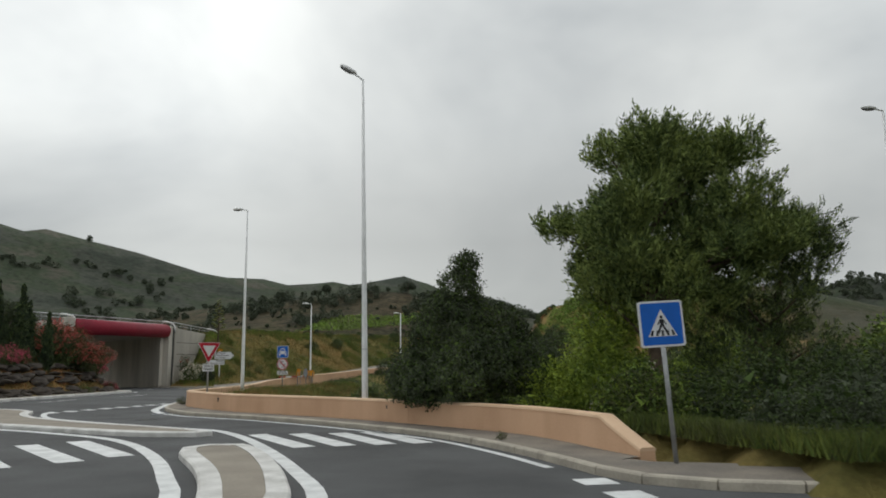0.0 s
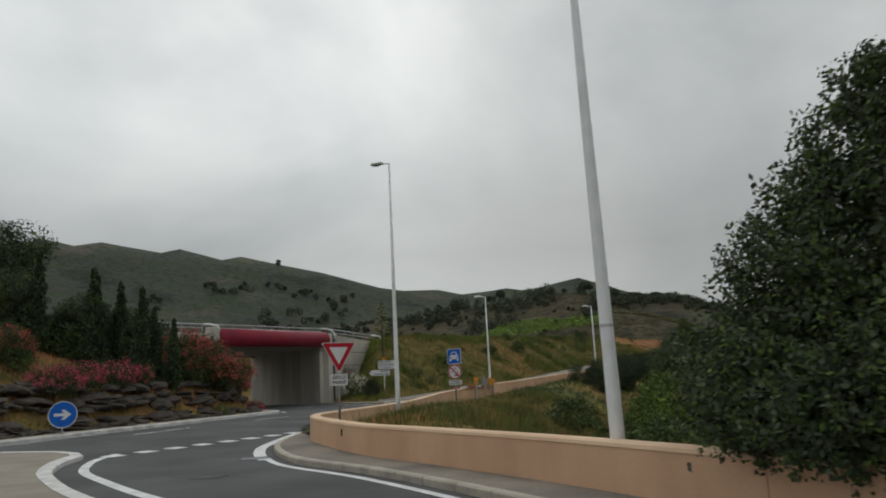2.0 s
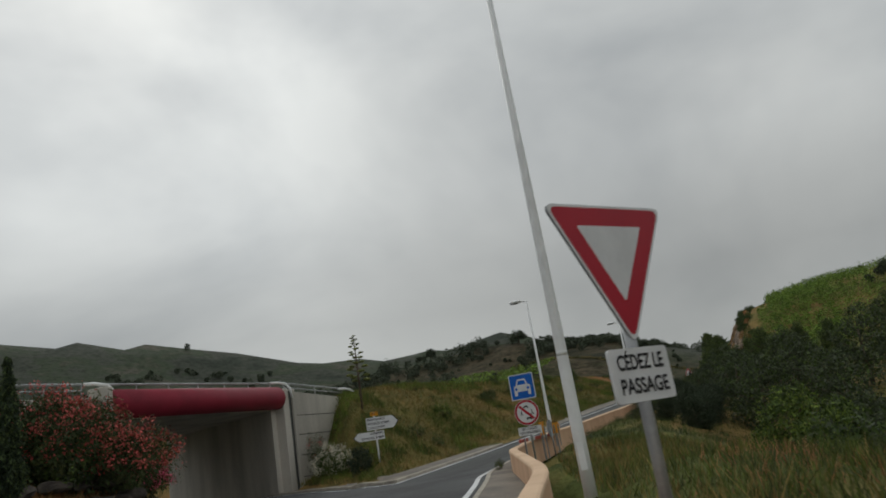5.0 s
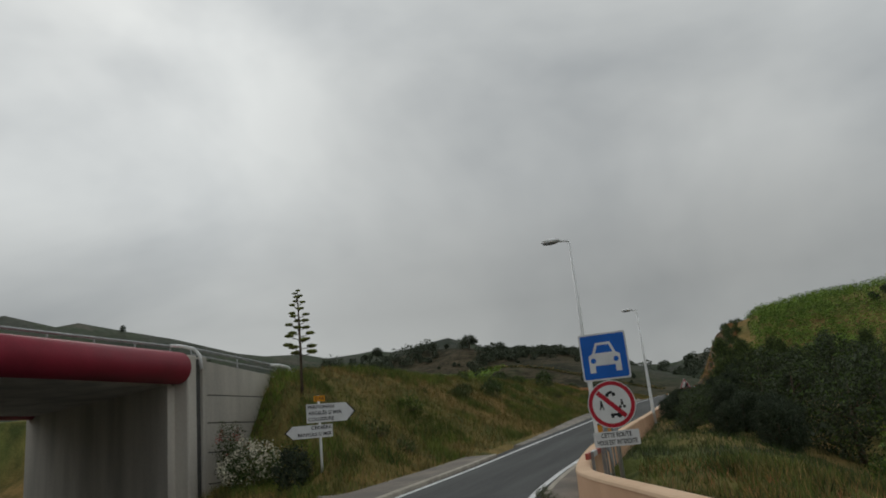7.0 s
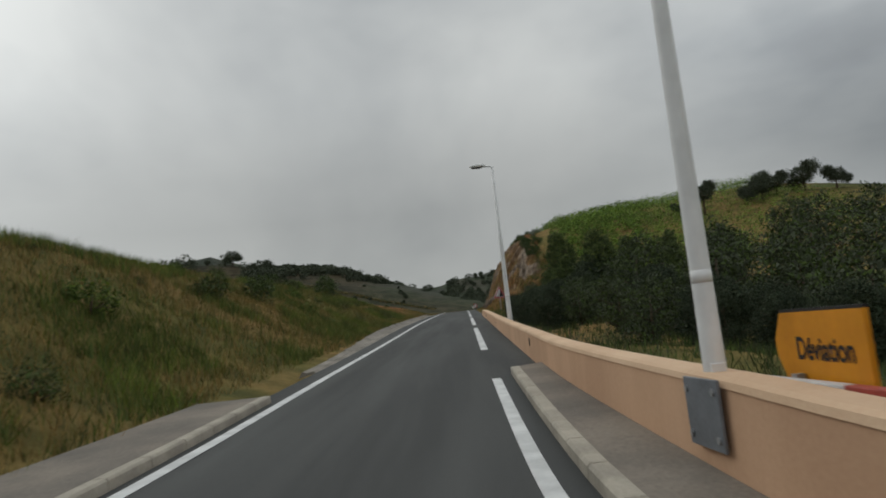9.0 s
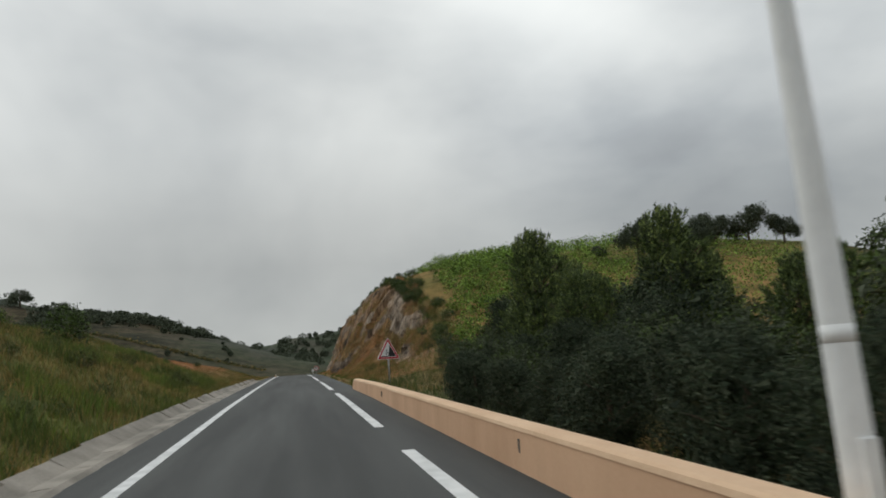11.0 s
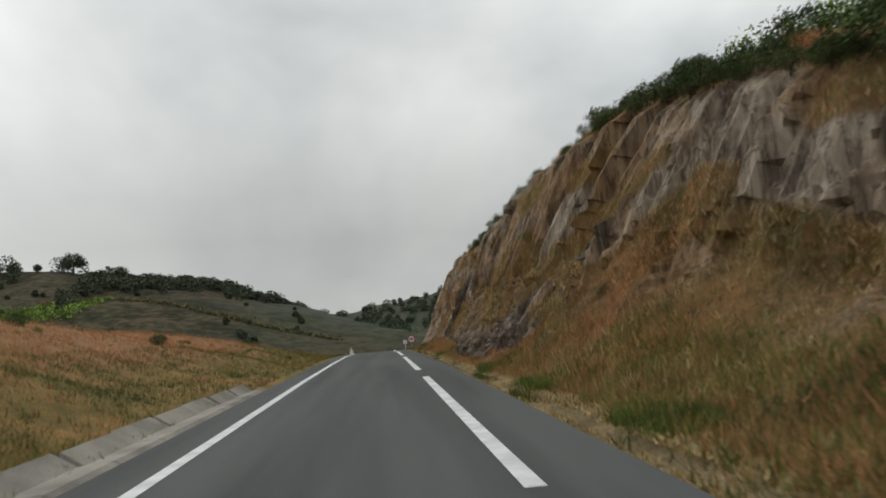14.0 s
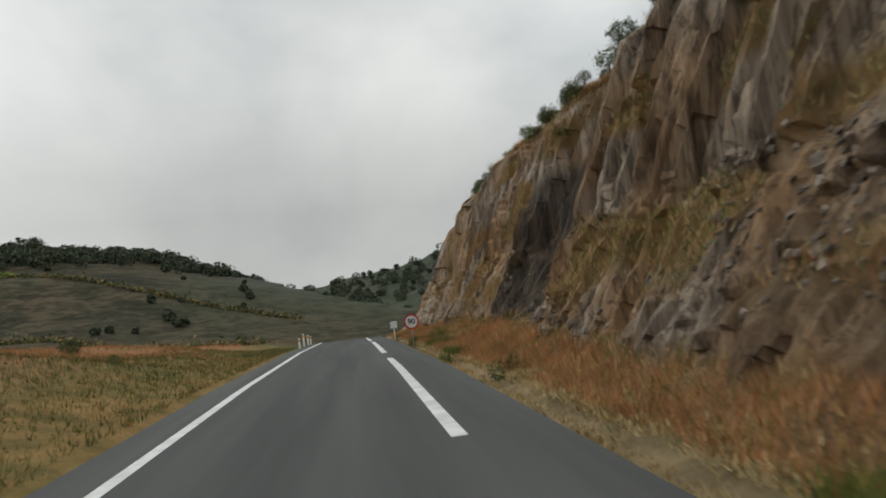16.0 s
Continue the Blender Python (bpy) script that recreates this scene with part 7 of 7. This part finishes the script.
vine_pts = np.concatenate(vine_pts)
vine = new("vineyard", leaf_mesh("vineyard", vine_pts, 0.145 * rv.uniform(0.6, 1.3, len(vine_pts)), [VINE, VINE, LIME, SHRUB], rv, 0.75, 0.2, 0.0, rv.integers(0, 4, len(vine_pts))))
tagged(vine, "rows of bright green leafy vines on the slope", "vineyard", kind="stuff")

# dark bushes under the lower edge of the vines
for x, y, s in ((-21.4, 120.5, 0.55), (-20.6, 122.6, 0.7), (-21.2, 124.8, 0.6), (-20.2, 126.6, 0.75), (-19.2, 119.2, 0.6), (-20.8, 128.6, 0.65), (-19.0, 130.0, 0.7)):
    put_copy((scrub, lime)[int(x * 10) % 2], x, y, rnd.uniform(0, 360), s, -0.2, ramp_z(y) + lerp_table(CREST, y) + 0.1)

# trees on the hill and far off
oak = plant("oak_tree", "dark spreading oak on the skyline", "tree", pose(-0.6, 135.8, land(-0.6, 135.8) - 0.1), [((0, 0, 2.6), (1.5, 1.5, 1.0), 90, 26, 0.17), ((0.9, 0.2, 3.3), (1.0, 1.0, 0.8), 60, 26, 0.16), ((-1.1, 0, 2.0), (1.0, 1.0, 0.6), 40, 26, 0.16)], 0.15, [FARLEAF, HOLM], 62, "oaks on the skyline", trunk=([(0, 0, -0.3), (0.1, 0, 1.2), (0, 0, 2.8)], [0.14, 0.1, 0.04]), limbs=tree_limbs(rng0, 1, 2.2, 1.2, 7, 0.05), aspect=0.5)
for x, y, s in ((-2.8, 138.4, 0.42), (6.5, 137, 1.1), (9.0, 139, 0.9), (4.4, 136.2, 0.7), (12.0, 138.5, 1.1), (15.5, 138, 0.9), (-0.2, 164.9, 0.55), (-1.6, 164.6, 0.4), (-8.0, 165.5, 0.3), (-13.9, 157.4, 0.34)):
    put_copy(oak, x, y, rnd.uniform(0, 360), s, -0.9 * s, land(x, y))
oak_far = plant("oak_tree", "round dark oak standing on the far ridge", "tree", at(-128.5, 371, -0.3, 0, 1.7), [((0, 0, 2.1), (2.2, 2.1, 1.5), 100, 22, 0.22), ((1.3, 0.2, 1.5), (1.4, 1.4, 1.0), 50, 22, 0.2), ((-1.4, 0, 1.4), (1.3, 1.3, 0.9), 50, 22, 0.2)], 0.22, [FARLEAF, HOLM], 65, "oaks on the skyline", trunk=([(0, 0, -0.3), (0.1, 0, 1.2), (0, 0, 2.6)], [0.2, 0.16, 0.06]), limbs=tree_limbs(rng0, 0.8, 2.0, 1.4, 6, 0.06), aspect=0.5)
for x, y, s in ((-113, 369, 1.5), (-104, 380, 1.2), (-150, 377, 1.0), (-141, 374, 0.8), (-183, 384, 1.6), (-210, 390, 1.0), (-108, 372, 0.9)):
    put_copy(oak_far, x, y, rnd.uniform(0, 360), s)
far_pts = []
rf = np.random.default_rng(63)


def far_tree(x, y, s):
    """A round crown of leaf clumps reaching down to the ground."""
    v = rf.normal(size=(150, 3))
    v *= (rf.random(150) ** 0.3 / np.linalg.norm(v, axis=1))[:, None]
    v *= (0.85 + 0.3 * rf.random(3)) * np.array((0.52, 0.52, 0.46)) * s
    far_pts.append(v + np.array((x, y, land(x, y) + 0.42 * s)))


def wood(x0, x1, y0, y1, n, size, ok):
    k = 0
    while k < n:
        x, y = rf.uniform(x0, x1), rf.uniform(y0, y1)
        if not ok(x, y):
            continue
        k += 1
        s = size * rf.uniform(0.6, 1.3)
        far_tree(x, y, s)


def near_ridge_a(x, y):
    h = ridge_height(x, y, RIDGES[0])
    return h > 8


crest_a = [(-116, 374), (-104, 392), (-92, 408), (-67, 416), (-47, 421), (-20, 438), (10, 460)]
for k in range(420):
    i = rf.integers(0, len(crest_a) - 1)
    t = rf.random()
    x = crest_a[i][0] + t * (crest_a[i + 1][0] - crest_a[i][0]) + rf.normal() * 3
    y = crest_a[i][1] + t * (crest_a[i + 1][1] - crest_a[i][1]) - abs(rf.normal()) * 22 + 4
    s = 3.6 * rf.uniform(0.6, 1.4)
    far_tree(x, y, s)
wood(-250, -48, 250, 345, 110, 1.5, lambda x, y: noise.noise((x * 0.03, y * 0.03, 6)) > -0.1)
wood(-105, -30, 360, 440, 190, 4.2, lambda x, y: near_ridge_a(x, y) and y > 372 - 0.4 * (x + 60))
wood(-240, -130, 300, 400, 90, 5.5, lambda x, y: noise.noise((x * 0.02, y * 0.02, 1)) > 0.05)
wood(-420, -150, 230, 520, 260, 4.2, lambda x, y: noise.noise((x * 0.012, y * 0.012, 4)) > 0.12)
wood(-700, -200, 300, 820, 240, 8.0, lambda x, y: noise.noise((x * 0.012, y * 0.012, 2)) > 0.16)
wood(-120, 300, 820, 1010, 330, 9.0, lambda x, y: ridge_height(x, y, RIDGES[2]) > 35)
wood(16, 110, 20, 118, 170, 2.6, lambda x, y: True)
far_pts = np.concatenate(far_pts)
far_size = np.interp(np.hypot(far_pts[:, 0] + 20, far_pts[:, 1] - 60), [150, 1000], [0.45, 2.0]) * rf.uniform(0.6, 1.3, len(far_pts))
tagged(new("far_woods", leaf_mesh("far_woods", far_pts, far_size, [FARLEAF, HOLM], rf, 0.8, slots=rf.integers(0, 2, len(far_pts)), corners=4)), "dark green oak woods and hedges on the far hills", "woods", kind="stuff")

patch_pts = []
for row in range(13):
    for x in np.arange(-150, -100, 1.3):
        y = 298 + row * 2.2 + 0.25 * (x + 120) + rf.normal() * 0.2
        c = rf.normal(size=(9, 3)) * np.array((0.6, 0.35, 0.28)) + np.array((x, y, land(x, y) + 0.5))
        patch_pts.append(c)
patch_pts = np.concatenate(patch_pts)
tagged(new("far_vineyard", leaf_mesh("far_vineyard", patch_pts, 0.7 * rf.uniform(0.6, 1.3, len(patch_pts)), [VINE, LIME], rf, 0.7, slots=rf.integers(0, 2, len(patch_pts)))), "bright green vineyard patch on the far slope", "vineyard", kind="stuff")

# old terrace banks across the far slope
edge_pts = []
for x0, y0, x1, y1, n in ((-165, 262, -44, 246, 5200), (-150, 288, -40, 262, 3600), (-120, 330, -38, 300, 2600)):
    t = rf.random(n)
    bx, by = x0 + (x1 - x0) * t, y0 + (y1 - y0) * t + 5 * np.sin(t * 5.0)
    bx, by = bx + rf.normal(size=n) * 0.5, by + rf.normal(size=n) * 0.6
    edge_pts.append(np.array([(x, y, land(x, y) + abs(rf.normal()) * 0.45) for x, y in zip(bx, by)]))
edge_pts = np.concatenate(edge_pts)
tagged(new("terrace_grass", leaf_mesh("terrace_grass", edge_pts, 0.6 * rf.uniform(0.5, 1.4, len(edge_pts)), [DRYGRASS, SCRUB, SCRUB], rf, 0.5, upright=0.4, slots=rf.integers(0, 3, len(edge_pts)))), "pale dry grass along old terrace banks on the far slope", "grass", kind="stuff")
